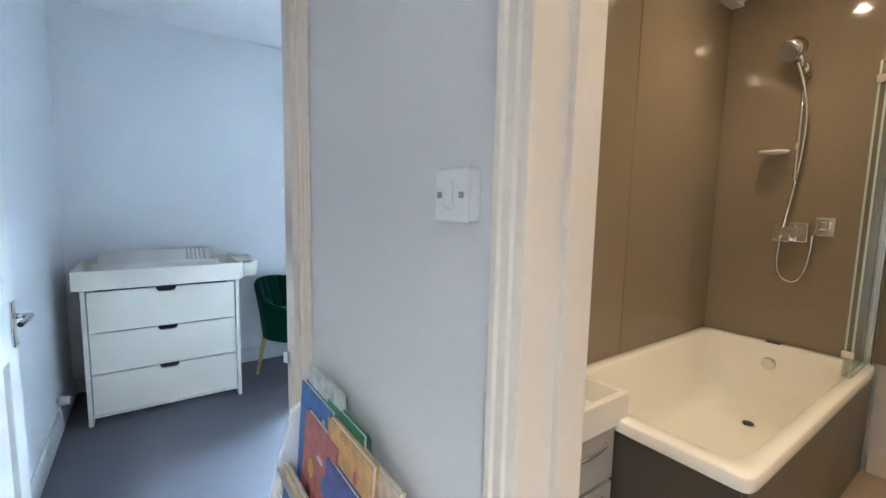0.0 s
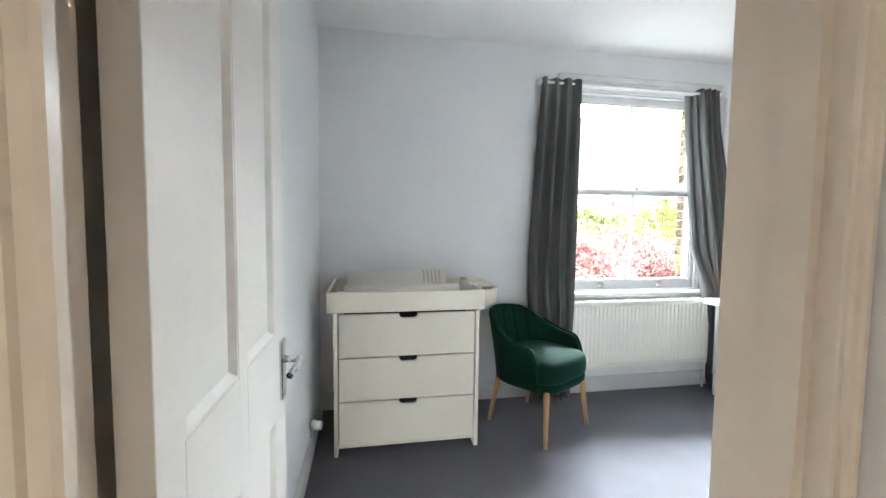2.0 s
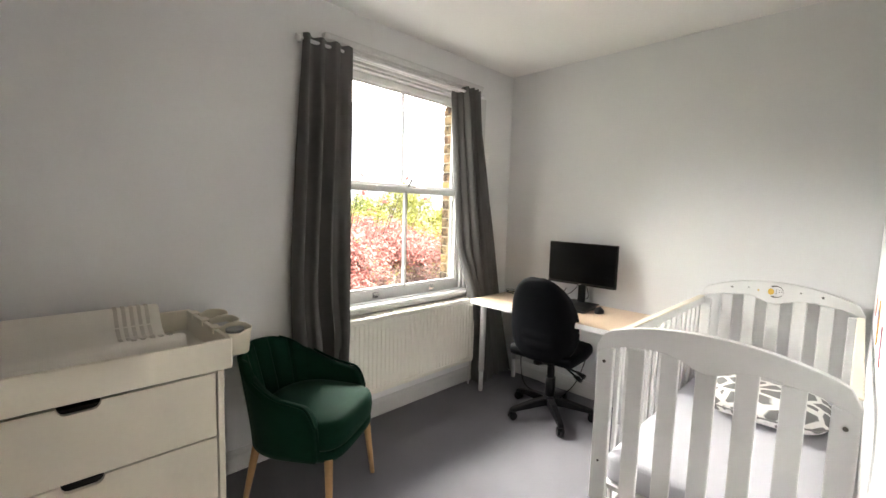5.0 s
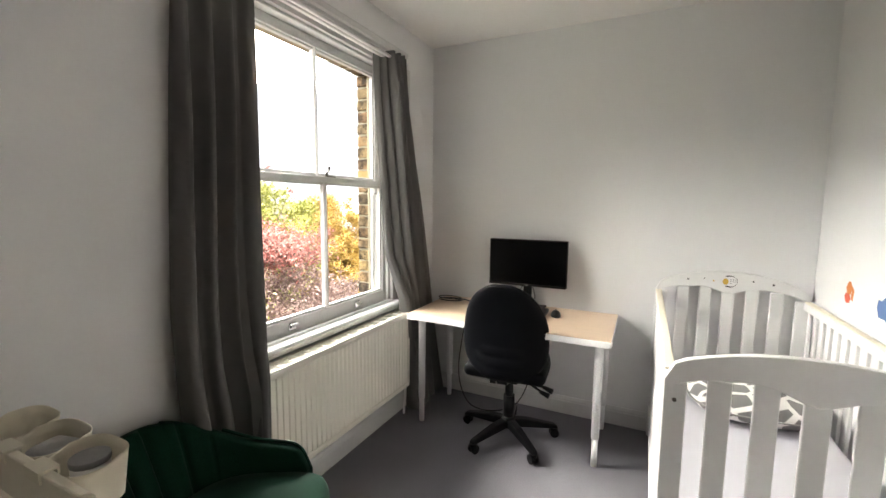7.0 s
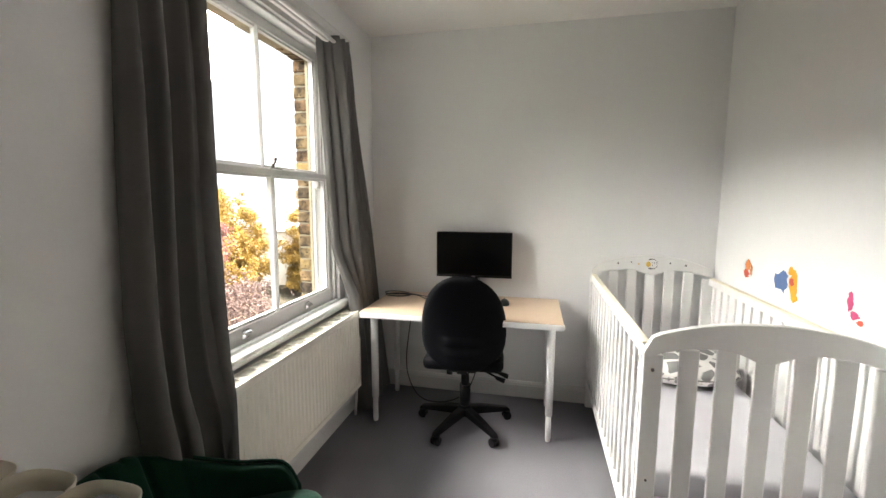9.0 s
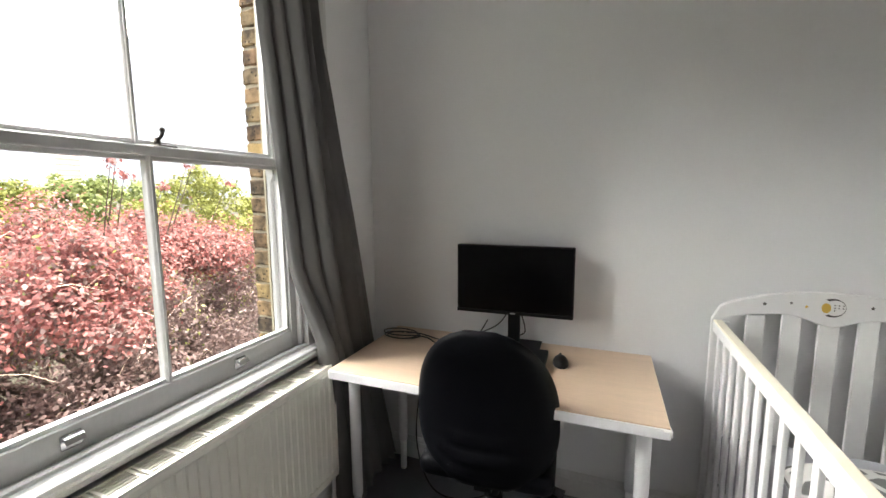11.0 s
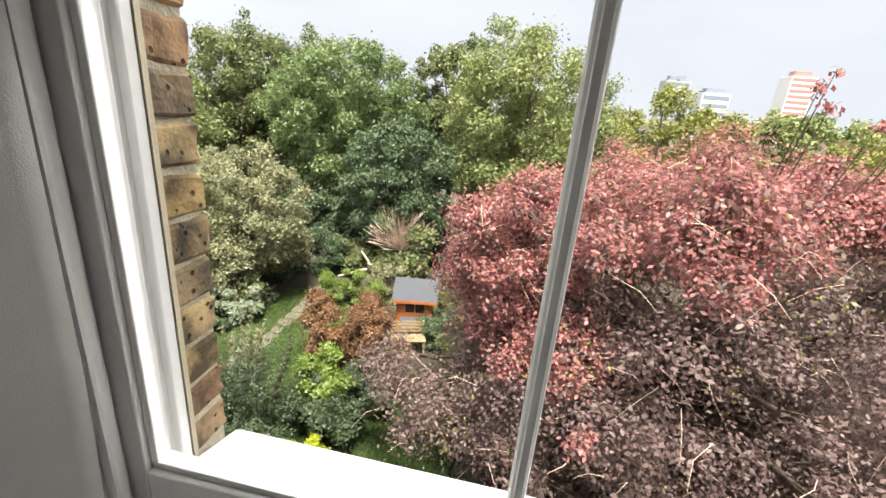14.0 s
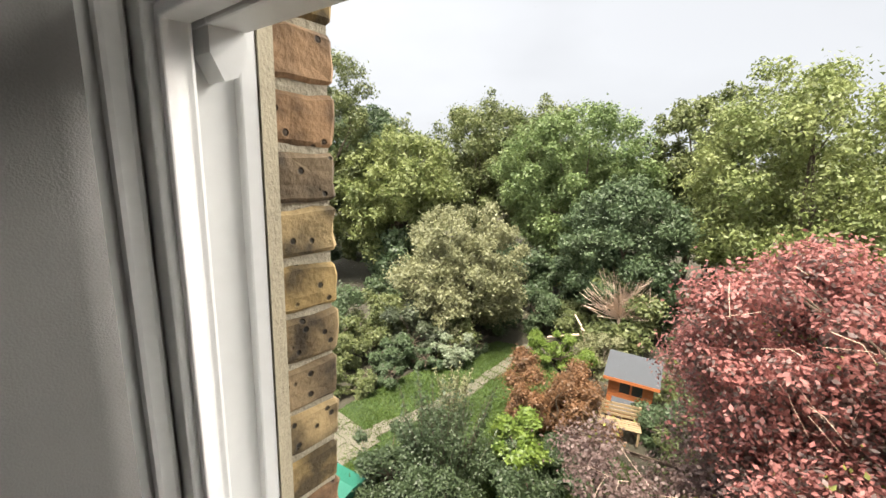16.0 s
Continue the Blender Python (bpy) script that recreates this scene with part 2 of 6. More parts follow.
# ---- building helpers ----
def mesh_ob(name, bm, material, parent=None, smooth=False):
    me = bpy.data.meshes.new(name)
    bm.to_mesh(me)
    bm.free()
    for mm in material if isinstance(material, (list, tuple)) else [material]:
        me.materials.append(mm)
    if smooth:
        me.shade_smooth()
    ob = new(name, me)
    ob.parent = parent
    return ob


def part(name, bm, material, parent, label="", smooth=False):
    ob = mesh_ob(name, bm, material, parent, smooth)
    return tagged(ob, label) if label else ob


def thing(name, at, rz, label, category, group=""):
    ob = new(name)
    ob.empty_display_size = 0.1
    ob.matrix_world = pose(*at, 0, 0, rz)
    return tagged(ob, label, category, group)


def add_box(bm, x0, x1, y0, y1, z0, z1, bevel=0.0, m=None, mi=0, seg=2):
    """A box between the given planes, its edges rounded by bevel, then turned by m."""
    r = bmesh.ops.create_cube(bm, size=1)
    vs = r["verts"]
    for v in vs:
        v.co = Vector(((x0 + x1) / 2 + v.co.x * (x1 - x0), (y0 + y1) / 2 + v.co.y * (y1 - y0), (z0 + z1) / 2 + v.co.z * (z1 - z0)))
    faces = list({f for v in vs for f in v.link_faces})
    if bevel:
        es = list({e for v in vs for e in v.link_edges})
        b = bmesh.ops.bevel(bm, geom=es, offset=bevel, segments=seg, affect="EDGES", profile=0.5)
        faces = list({f for f in b["faces"]} | {f for f in faces if f.is_valid})
        vs = list({v for f in faces for v in f.verts})
    for f in faces:
        f.material_index = mi
    if m is not None:
        bmesh.ops.transform(bm, matrix=m, verts=vs)
    return vs


def box(name, parent, material, x0, x1, y0, y1, z0, z1, bevel=0.003, m=None, label="", seg=2):
    bm = bmesh.new()
    add_box(bm, x0, x1, y0, y1, z0, z1, bevel, m, 0, seg)
    return part(name, bm, material, parent, label)


def add_cyl(bm, p0, p1, r0, r1=None, n=16, caps=True):
    p0, p1 = Vector(p0), Vector(p1)
    d = p1 - p0
    m = Matrix.Translation((p0 + p1) / 2) @ d.to_track_quat("Z", "Y").to_matrix().to_4x4()
    return bmesh.ops.create_cone(bm, cap_ends=caps, segments=n, radius1=r0, radius2=r0 if r1 is None else r1, depth=d.length, matrix=m)["verts"]


def cyl(name, parent, material, p0, p1, r0, r1=None, n=16, label="", smooth=True):
    bm = bmesh.new()
    add_cyl(bm, p0, p1, r0, r1, n)
    ob = part(name, bm, material, parent, label)
    if smooth:
        for f in ob.data.polygons:
            f.use_smooth = len(f.vertices) == 4
    return ob


def add_prism(bm, pts, axis, a0, a1, mi=0):
    """An outline of 2D points pushed along an axis between a0 and a1."""
    def at(p, a):
        return {"x": (a, p[0], p[1]), "y": (p[0], a, p[1]), "z": (p[0], p[1], a)}[axis]
    lo = [bm.verts.new(at(p, a0)) for p in pts]
    hi = [bm.verts.new(at(p, a1)) for p in pts]
    k = len(pts)
    fs = [bm.faces.new(lo), bm.faces.new(hi[::-1])]
    for i in range(k):
        fs.append(bm.faces.new((lo[i], hi[i], hi[(i + 1) % k], lo[(i + 1) % k])))
    for f in fs:
        f.material_index = mi
    bmesh.ops.recalc_face_normals(bm, faces=fs)
    return lo + hi


def prism(name, parent, material, pts, axis, a0, a1, label="", bevel=0.0):
    bm = bmesh.new()
    add_prism(bm, pts, axis, a0, a1)
    if bevel:
        bmesh.ops.bevel(bm, geom=[e for e in bm.edges if e.calc_face_angle(0) > 0.6], offset=bevel, segments=2, affect="EDGES", profile=0.5)
    return part(name, bm, material, parent, label)


def tube(name, parent, material, pts, radius, label="", n=8, cyclic=False):
    """A round bar or cable through the points."""
    cu = bpy.data.curves.new(name, "CURVE")
    cu.dimensions, cu.bevel_depth, cu.bevel_resolution, cu.resolution_u = "3D", radius, max(1, n // 4), 6
    sp = cu.splines.new("NURBS")
    sp.points.add(len(pts) - 1)
    for q, p in zip(sp.points, pts):
        q.co = (*p, 1)
    sp.use_endpoint_u, sp.order_u, sp.use_cyclic_u = True, 3, cyclic
    tmp = bpy.data.objects.new(name, cu)
    scene.collection.objects.link(tmp)
    dg = bpy.context.evaluated_depsgraph_get()
    me = bpy.data.meshes.new_from_object(tmp.evaluated_get(dg))
    bpy.data.objects.remove(tmp)
    bpy.data.curves.remove(cu)
    me.materials.clear()
    me.materials.append(material)
    me.shade_smooth()
    ob = new(name, me)
    ob.parent = parent
    return tagged(ob, label) if label else ob


def structure(name, boxes, material, label, bevel=0.0):
    bm = bmesh.new()
    for b in boxes:
        add_box(bm, *b, bevel)
    return tagged(mesh_ob(name, bm, material), label, name.split("_")[0], "", "structure")


def moulding(name, parent, material, profile, path_pts, label=""):
    """A moulding: a profile of (outward, along-face) pairs swept as straight mitred lengths is built per length by the caller."""
    return prism(name, parent, material, profile, path_pts[0], path_pts[1], path_pts[2], label)


# ---- structure ----
XW, XE, YN, YD, YS, H = -0.04, 3.42, 4.27, 1.86, 1.97, 2.55
YO, G = 4.575, -6.0          # outer brick face, garden level
HY, HX = 1.73, 0.767        # hall faces of the door wall and of the bathroom wall
OX0, OX1 = 1.70, 2.97       # window opening inside
BX0, BX1 = 1.760, 2.905     # between the brick reveals

wall_north = structure("wall_north", [
    (XW - 0.3, OX0, YN, 4.45, -0.3, 2.9), (OX1, XE + 0.3, YN, 4.45, -0.3, 2.9),
    (OX0, OX1, YN, 4.45, -0.3, 0.70), (OX0, OX1, YN, 4.45, 2.33, 2.9)], WALL, "pale grey painted plaster wall around the sash window")
facade = structure("facade", [
    (XW - 3.0, BX0 - 0.007, 4.462, YO - 0.006, G, 4.2), (BX1 + 0.007, XE + 3.0, 4.462, YO - 0.006, G, 4.2),
    (BX0 - 0.007, BX1 + 0.007, 4.462, YO - 0.006, G, 0.66), (BX0 - 0.007, BX1 + 0.007, 4.462, YO - 0.006, 2.262, 4.2)], MORTAR,
    "yellow stock brick outer wall with lime mortar")
structure("wall_east", [(XE, XE + 0.25, -0.6, 4.266, -0.3, 2.9)], WALL, "pale grey painted plaster wall behind the desk")
structure("wall_west", [(XW - 0.25, XW, YD, 4.266, -0.3, 2.9)], WALL, "pale grey painted plaster wall beside the door")
structure("wall_south", [
    (0.772, 1.15, HY + 0.124, YD + 0.002, -0.3, 2.9), (1.15, XE - 0.002, 1.829, YS, -0.3, 2.9),
    (XW - 0.002, -0.021, HY + 0.004, 1.838, -0.3, 2.9), (0.0, 0.772, HY + 0.004, YD, 2.06, 2.9)], WALL, "pale grey painted wall with the doorway")
structure("floor", [(XW - 0.1, XE + 0.1, 1.75, YN + 0.05, -0.3, 0.0), (-1.2, HX + 0.06, -1.3, 1.75, -0.3, 0.0)], CARPET, "dark grey short pile carpet")
structure("ceiling", [(XW - 0.25, XE + 0.25, 1.75, YN + 0.2, H, H + 0.25), (-1.4, XE + 0.25, -1.4, 1.75, H + 0.03, H + 0.25)], CEIL, "white painted ceiling, slightly uneven")
# hall
structure("wall_hall_north", [(-1.2, -0.022, HY, HY + 0.12, 0, 2.7), (-0.022, HX, HY, HY + 0.003, 2.14, 2.7)], HALLWALL, "white painted hall wall")
structure("wall_hall_east", [(HX, HX + 0.11, 0.963, HY + 0.12, 0, 2.7), (HX, HX + 0.11, -1.3, 0.10, 0, 2.7), (HX, HX + 0.11, 0.10, 0.963, 2.06, 2.7)], HALLWALL,
          "white painted hall wall with the bathroom doorway")
structure("wall_hall_west", [(-1.3, -1.2, -1.3, HY + 0.12, 0, 2.7)], HALLWALL, "white painted hall wall")
structure("wall_hall_south", [(-1.3, HX + 0.11, -1.4, -1.3, 0, 2.7)], HALLWALL, "white painted hall wall")
# bathroom
structure("wall_bath_north", [(HX + 0.112, 2.425, 1.815, 1.828, 0, 2.7), (2.431, XE - 0.004, 1.815, 1.828, 0, 2.7)], BATHPANEL, "glossy taupe shower wall panels", 0.002)
structure("wall_bath_east", [(XE - 0.016, XE - 0.003, 1.02, 1.813, 0, 2.7), (XE - 0.016, XE - 0.003, 0.30, 1.016, 0.57, 2.7)], BATHPANEL, "glossy taupe shower wall panels", 0.002)
structure("wall_bath_south", [(HX + 0.112, XE, -0.7, -0.6, 0, 2.7)], HALLWALL, "white painted bathroom wall")
structure("floor_bath", [(HX + 0.062, XE, -0.6, 1.83, -0.3, -0.002)], BATHFLOOR, "beige stone-look bathroom floor")


def architrave_profile(w, d):
    """Stepped and rounded Victorian section: (across, outward) pairs."""
    return [(0, 0), (0, d * 0.55), (w * 0.10, d * 0.62), (w * 0.30, d * 0.62), (w * 0.36, d * 0.80), (w * 0.62, d * 0.85), (w * 0.70, d * 1.0),
            (w * 0.90, d * 1.0), (w, d * 0.80), (w, 0)]


def trim(name, material, lengths, label):
    """lengths: (profile in plan, axis, from, to) joined as one piece of the setting."""
    bm = bmesh.new()
    for pts, axis, a, b in lengths:
        add_prism(bm, pts, axis, a, b)
    return tagged(mesh_ob(name, bm, material), label, "trim", "", "structure")


PR = architrave_profile(0.075, 0.024)
# bedroom door casing on the hall side, its lining and stops
trim("trim_door_casing", GLOSS, [
    ([(0.040 - a, HY - 0.001 - b) for a, b in PR], "z", 0, 2.135), ([(0.738 + a * 0.385, HY - 0.001 - b) for a, b in PR], "z", 0, 2.135),
    ([(HY - 0.001 - b, 2.06 + a) for a, b in PR], "x", -0.03, 0.767)], "cream white moulded door casing")
trim("trim_door_lining", GLOSS, [
    ([(-0.020, HY), (-0.020, 1.840), (-0.011, 1.840), (-0.011, 1.775), (0.012, 1.775), (0.012, HY)], "z", 0, 2.06), ([(0.7655, HY), (0.7655, YD + 0.006), (0.742, YD + 0.006), (0.742, HY)], "z", 0, 2.06),
    ([(HY, 2.03), (YD + 0.004, 2.03), (YD + 0.004, 2.06), (HY, 2.06)], "x", -0.011, 0.742),
    ([(0.728, HY + 0.012), (0.728, 1.782), (0.742, 1.782), (0.742, HY + 0.012)], "z", 0, 2.03)], "cream white door lining with stop")
bm = bmesh.new()
add_box(bm, 0.7402, 0.7415, 1.835, 1.862, 0.838, 0.888, 0.0006)
add_prism(bm, [(0.7405, 1.850), (0.7405, 1.868), (0.7330, 1.876), (0.7318, 1.874), (0.7388, 1.866), (0.7388, 1.850)], "z", 0.848, 0.880)
tagged(mesh_ob("trim_strike_plate", bm, CHROME), "worn chrome latch keep on the door jamb", "trim", "", "structure")
PRB = architrave_profile(0.048, 0.024)
# bathroom door casing and lining
trim("trim_bath_casing", GLOSS, [
    ([(HX - 0.001 - b, 0.935 + a) for a, b in PRB], "z", 0, 2.12), ([(HX - 0.001 - b, 0.105 - a) for a, b in PRB], "z", 0, 2.12),
    ([(HX - 0.001 - b, 2.06 + a) for a, b in PRB], "y", 0.045, 0.995)], "cream white moulded door casing")
trim("trim_bath_lining", GLOSS, [
    ([(HX, 0.937), (HX + 0.115, 0.937), (HX + 0.115, 0.962), (HX, 0.962)], "z", 0, 2.06), ([(HX, 0.10), (HX + 0.115, 0.10), (HX + 0.115, 0.125), (HX, 0.125)], "z", 0, 2.06),
    ([(HX + 0.050, 0.927), (HX + 0.075, 0.927), (HX + 0.075, 0.937), (HX + 0.050, 0.937)], "z", 0, 2.03),
    ([(HX, 2.035), (HX + 0.115, 2.035), (HX + 0.115, 2.06), (HX, 2.06)], "y", 0.125, 0.937)], "cream white door lining with stop")


def skirting(name, spots, material, label):
    """Skirting boards with an ogee top: (axis, face, out, from, to)."""
    prof = [(0, 0), (0.016, 0), (0.016, 0.086), (0.013, 0.094), (0.013, 0.100), (0.008, 0.110), (0.004, 0.117), (0, 0.117)]
    trim(name, material, [([(f + o * a, b) for a, b in prof], axis, p, q) for axis, f, o, p, q in spots], label)


skirting("baseboard_bedroom", [("x", YN, -1, XW, XE), ("y", XE, -1, YS, YN - 0.016), ("y", XW, 1, YD, YN - 0.016), ("x", YS, 1, 1.166, XE - 0.016), ("x", YD, 1, 0.775, 1.15)],
         SASH, "white painted skirting board")
skirting("baseboard_hall", [("x", HY, -1, -1.2, -0.03), ("y", HX, -1, 0.993, HY - 0.03), ("y", -1.2, 1, -1.3, HY - 0.016)], GLOSS, "white painted skirting board")


# ---- sash window ----
window_1 = tagged(new("window_1"), "white painted wooden sash window with two panes over two", "window", "", "structure")
window_1.matrix_world = pose(0, 0, 0)


def sash(name, x0, x1, y0, y1, z0, z1, gx0, gx1, gz0, gz1, bar):
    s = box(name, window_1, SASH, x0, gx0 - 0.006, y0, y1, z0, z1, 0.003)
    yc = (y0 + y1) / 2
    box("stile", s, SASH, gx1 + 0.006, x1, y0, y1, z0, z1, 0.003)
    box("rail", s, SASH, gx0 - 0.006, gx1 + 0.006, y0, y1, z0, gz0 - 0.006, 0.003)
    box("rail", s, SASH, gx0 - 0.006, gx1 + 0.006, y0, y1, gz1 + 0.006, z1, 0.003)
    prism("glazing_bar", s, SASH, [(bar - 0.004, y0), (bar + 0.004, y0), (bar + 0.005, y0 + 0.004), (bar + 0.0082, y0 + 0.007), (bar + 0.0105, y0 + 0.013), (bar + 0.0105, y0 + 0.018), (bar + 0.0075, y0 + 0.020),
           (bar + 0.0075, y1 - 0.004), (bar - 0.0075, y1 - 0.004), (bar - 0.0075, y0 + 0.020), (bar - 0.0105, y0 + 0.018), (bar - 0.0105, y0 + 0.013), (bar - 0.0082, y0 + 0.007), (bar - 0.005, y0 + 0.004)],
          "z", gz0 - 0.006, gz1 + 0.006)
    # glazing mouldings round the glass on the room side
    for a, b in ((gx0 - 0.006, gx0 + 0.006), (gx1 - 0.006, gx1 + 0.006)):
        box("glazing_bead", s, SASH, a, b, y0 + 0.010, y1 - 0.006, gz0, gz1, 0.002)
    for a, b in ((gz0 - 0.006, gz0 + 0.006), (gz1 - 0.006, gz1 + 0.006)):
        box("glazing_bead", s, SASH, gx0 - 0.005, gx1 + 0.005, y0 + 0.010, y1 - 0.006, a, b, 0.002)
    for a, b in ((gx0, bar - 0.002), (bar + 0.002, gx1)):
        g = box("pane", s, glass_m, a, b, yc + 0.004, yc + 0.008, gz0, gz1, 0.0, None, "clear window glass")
        g.visible_shadow = False
    return s


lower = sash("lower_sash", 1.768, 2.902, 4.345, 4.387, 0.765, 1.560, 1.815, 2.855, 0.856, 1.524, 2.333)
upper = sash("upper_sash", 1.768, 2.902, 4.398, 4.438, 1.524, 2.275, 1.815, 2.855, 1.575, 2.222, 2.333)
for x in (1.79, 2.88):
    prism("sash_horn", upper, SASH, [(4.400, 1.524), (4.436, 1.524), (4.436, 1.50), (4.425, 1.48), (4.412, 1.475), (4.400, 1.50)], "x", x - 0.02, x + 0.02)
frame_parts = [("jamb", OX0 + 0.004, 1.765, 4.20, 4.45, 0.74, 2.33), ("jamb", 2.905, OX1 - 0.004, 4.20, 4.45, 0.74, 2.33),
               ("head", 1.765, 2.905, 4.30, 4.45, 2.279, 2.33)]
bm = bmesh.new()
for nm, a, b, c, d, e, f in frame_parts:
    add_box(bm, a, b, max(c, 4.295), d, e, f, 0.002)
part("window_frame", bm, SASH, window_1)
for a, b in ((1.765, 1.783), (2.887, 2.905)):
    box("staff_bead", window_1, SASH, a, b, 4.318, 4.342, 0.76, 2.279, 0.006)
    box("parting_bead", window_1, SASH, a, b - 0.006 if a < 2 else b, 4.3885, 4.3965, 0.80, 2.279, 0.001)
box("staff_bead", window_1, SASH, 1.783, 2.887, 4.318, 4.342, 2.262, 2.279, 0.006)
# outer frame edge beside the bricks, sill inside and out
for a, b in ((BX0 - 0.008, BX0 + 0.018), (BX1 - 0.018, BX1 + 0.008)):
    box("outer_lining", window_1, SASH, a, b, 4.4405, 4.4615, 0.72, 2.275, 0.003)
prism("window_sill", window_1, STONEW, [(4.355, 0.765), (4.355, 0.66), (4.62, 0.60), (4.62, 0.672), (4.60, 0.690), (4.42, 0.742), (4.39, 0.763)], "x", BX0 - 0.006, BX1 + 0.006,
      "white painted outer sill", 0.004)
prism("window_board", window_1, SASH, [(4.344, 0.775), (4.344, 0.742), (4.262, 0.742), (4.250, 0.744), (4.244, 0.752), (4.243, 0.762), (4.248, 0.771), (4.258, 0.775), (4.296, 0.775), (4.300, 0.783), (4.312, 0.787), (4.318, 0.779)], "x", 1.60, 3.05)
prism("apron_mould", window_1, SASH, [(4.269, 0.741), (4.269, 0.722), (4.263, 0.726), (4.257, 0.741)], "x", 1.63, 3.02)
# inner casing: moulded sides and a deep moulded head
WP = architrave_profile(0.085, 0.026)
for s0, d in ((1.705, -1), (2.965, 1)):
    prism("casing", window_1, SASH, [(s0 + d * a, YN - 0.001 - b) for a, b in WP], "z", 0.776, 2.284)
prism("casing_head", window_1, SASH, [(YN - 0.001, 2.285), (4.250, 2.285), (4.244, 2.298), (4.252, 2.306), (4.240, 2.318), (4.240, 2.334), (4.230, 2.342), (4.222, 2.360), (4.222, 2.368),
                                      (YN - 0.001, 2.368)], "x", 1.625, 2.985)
for x in (2.068, 2.587):
    lift = box("sash_lift", lower, CHROME, x - 0.024, x + 0.024, 4.340, 4.3445, 0.795, 0.835, 0.004, None, "worn chrome sash lift")
    prism("hook", lift, CHROME, [(4.340, 0.832), (4.325, 0.828), (4.318, 0.815), (4.322, 0.813), (4.329, 0.822), (4.340, 0.825)], "x", x - 0.021, x + 0.021)
catch = box("sash_catch", lower, IRON, 2.365, 2.425, 4.355, 4.395, 1.5605, 1.567, 0.002, None, "dark brass sash fastener")
cyl("pivot", catch, IRON, (2.38, 4.38, 1.566), (2.38, 4.38, 1.588), 0.009)
tube("lever", catch, IRON, [(2.38, 4.38, 1.582), (2.394, 4.375, 1.594), (2.392, 4.372, 1.606)], 0.0055)
bm = bmesh.new()
bmesh.ops.create_uvsphere(bm, u_segments=10, v_segments=8, radius=0.0085, matrix=Matrix.Translation((2.392, 4.372, 1.612)))
part("knob", bm, IRON, catch, "", True)

# ---- bedroom door ----
door_1 = tagged(new("door_1"), "cream white four-panel door standing open against the wall", "door", "", "structure")
door_1.matrix_world = pose(-0.003, 1.856, 0, 0, 0, 89.0)
W_, T_ = 0.660, 0.040


def door_leaf(d):
    """Local x runs from the hinge to the latch, y is the thickness."""
    pan = [(0.072, 0.285, 1.02, 1.93), (0.335, 0.555, 1.02, 1.93), (0.072, 0.285, 0.21, 0.82), (0.335, 0.555, 0.21, 0.82)]
    bm = bmesh.new()
    for a, b in ((0, 0.072), (0.285, 0.335), (0.555, W_)):
        add_box(bm, a, b, -T_, 0, 0.008, 2.022, 0.0015)
    for z0, z1 in ((0.008, 0.21), (0.82, 1.02), (1.93, 2.022)):
        for a, b in ((0.072, 0.285), (0.335, 0.555)):
            add_box(bm, a, b, -T_, 0, z0, z1, 0)
    part("leaf", bm, DOORW, d)
    for a, b, c, e in pan:
        q = box("panel", d, DOORW, a, b, -T_ + 0.012, -0.012, c, e, 0.0)
        bm = bmesh.new()
        for sy in (-1, 1):
            y_in, y_out = (-0.012, -0.001) if sy > 0 else (-T_ + 0.012, -T_ + 0.001)
            add_prism(bm, [(a, y_in), (a, y_out), (a + 0.006, y_out), (a + 0.018, y_in)], "z", c, e)
            add_prism(bm, [(b, y_in), (b, y_out), (b - 0.006, y_out), (b - 0.018, y_in)], "z", c, e)
            add_prism(bm, [(y_in, c), (y_out, c), (y_out, c + 0.006), (y_in, c + 0.018)], "x", a, b)
            add_prism(bm, [(y_in, e), (y_out, e), (y_out, e - 0.006), (y_in, e - 0.018)], "x", a, b)
        part("panel_moulding", bm, DOORW, q)
    for sy in (-1, 1):
        y = 0.0005 if sy > 0 else -T_ - 0.0005
        hp = box("door_handle", d, CHROME, 0.595, 0.637, min(y, y + sy * 0.008), max(y, y + sy * 0.008), 0.845, 0.995, 0.003, None, "chrome lever handle on backplate")
        cyl("spindle", hp, CHROME, (0.616, y, 0.945), (0.616, y + sy * 0.045, 0.945), 0.009)
        tube("lever", hp, CHROME, [(0.616, y + sy * 0.045, 0.945), (0.59, y + sy * 0.048, 0.946), (0.545, y + sy * 0.046, 0.942), (0.512, y + sy * 0.040, 0.938)], 0.0085)
    for z in (0.25, 1.75):
        box("hinge", d, DOORW, -0.006, 0.004, -T_ + 0.002, -0.002, z, z + 0.09, 0.002)


door_leaf(door_1)


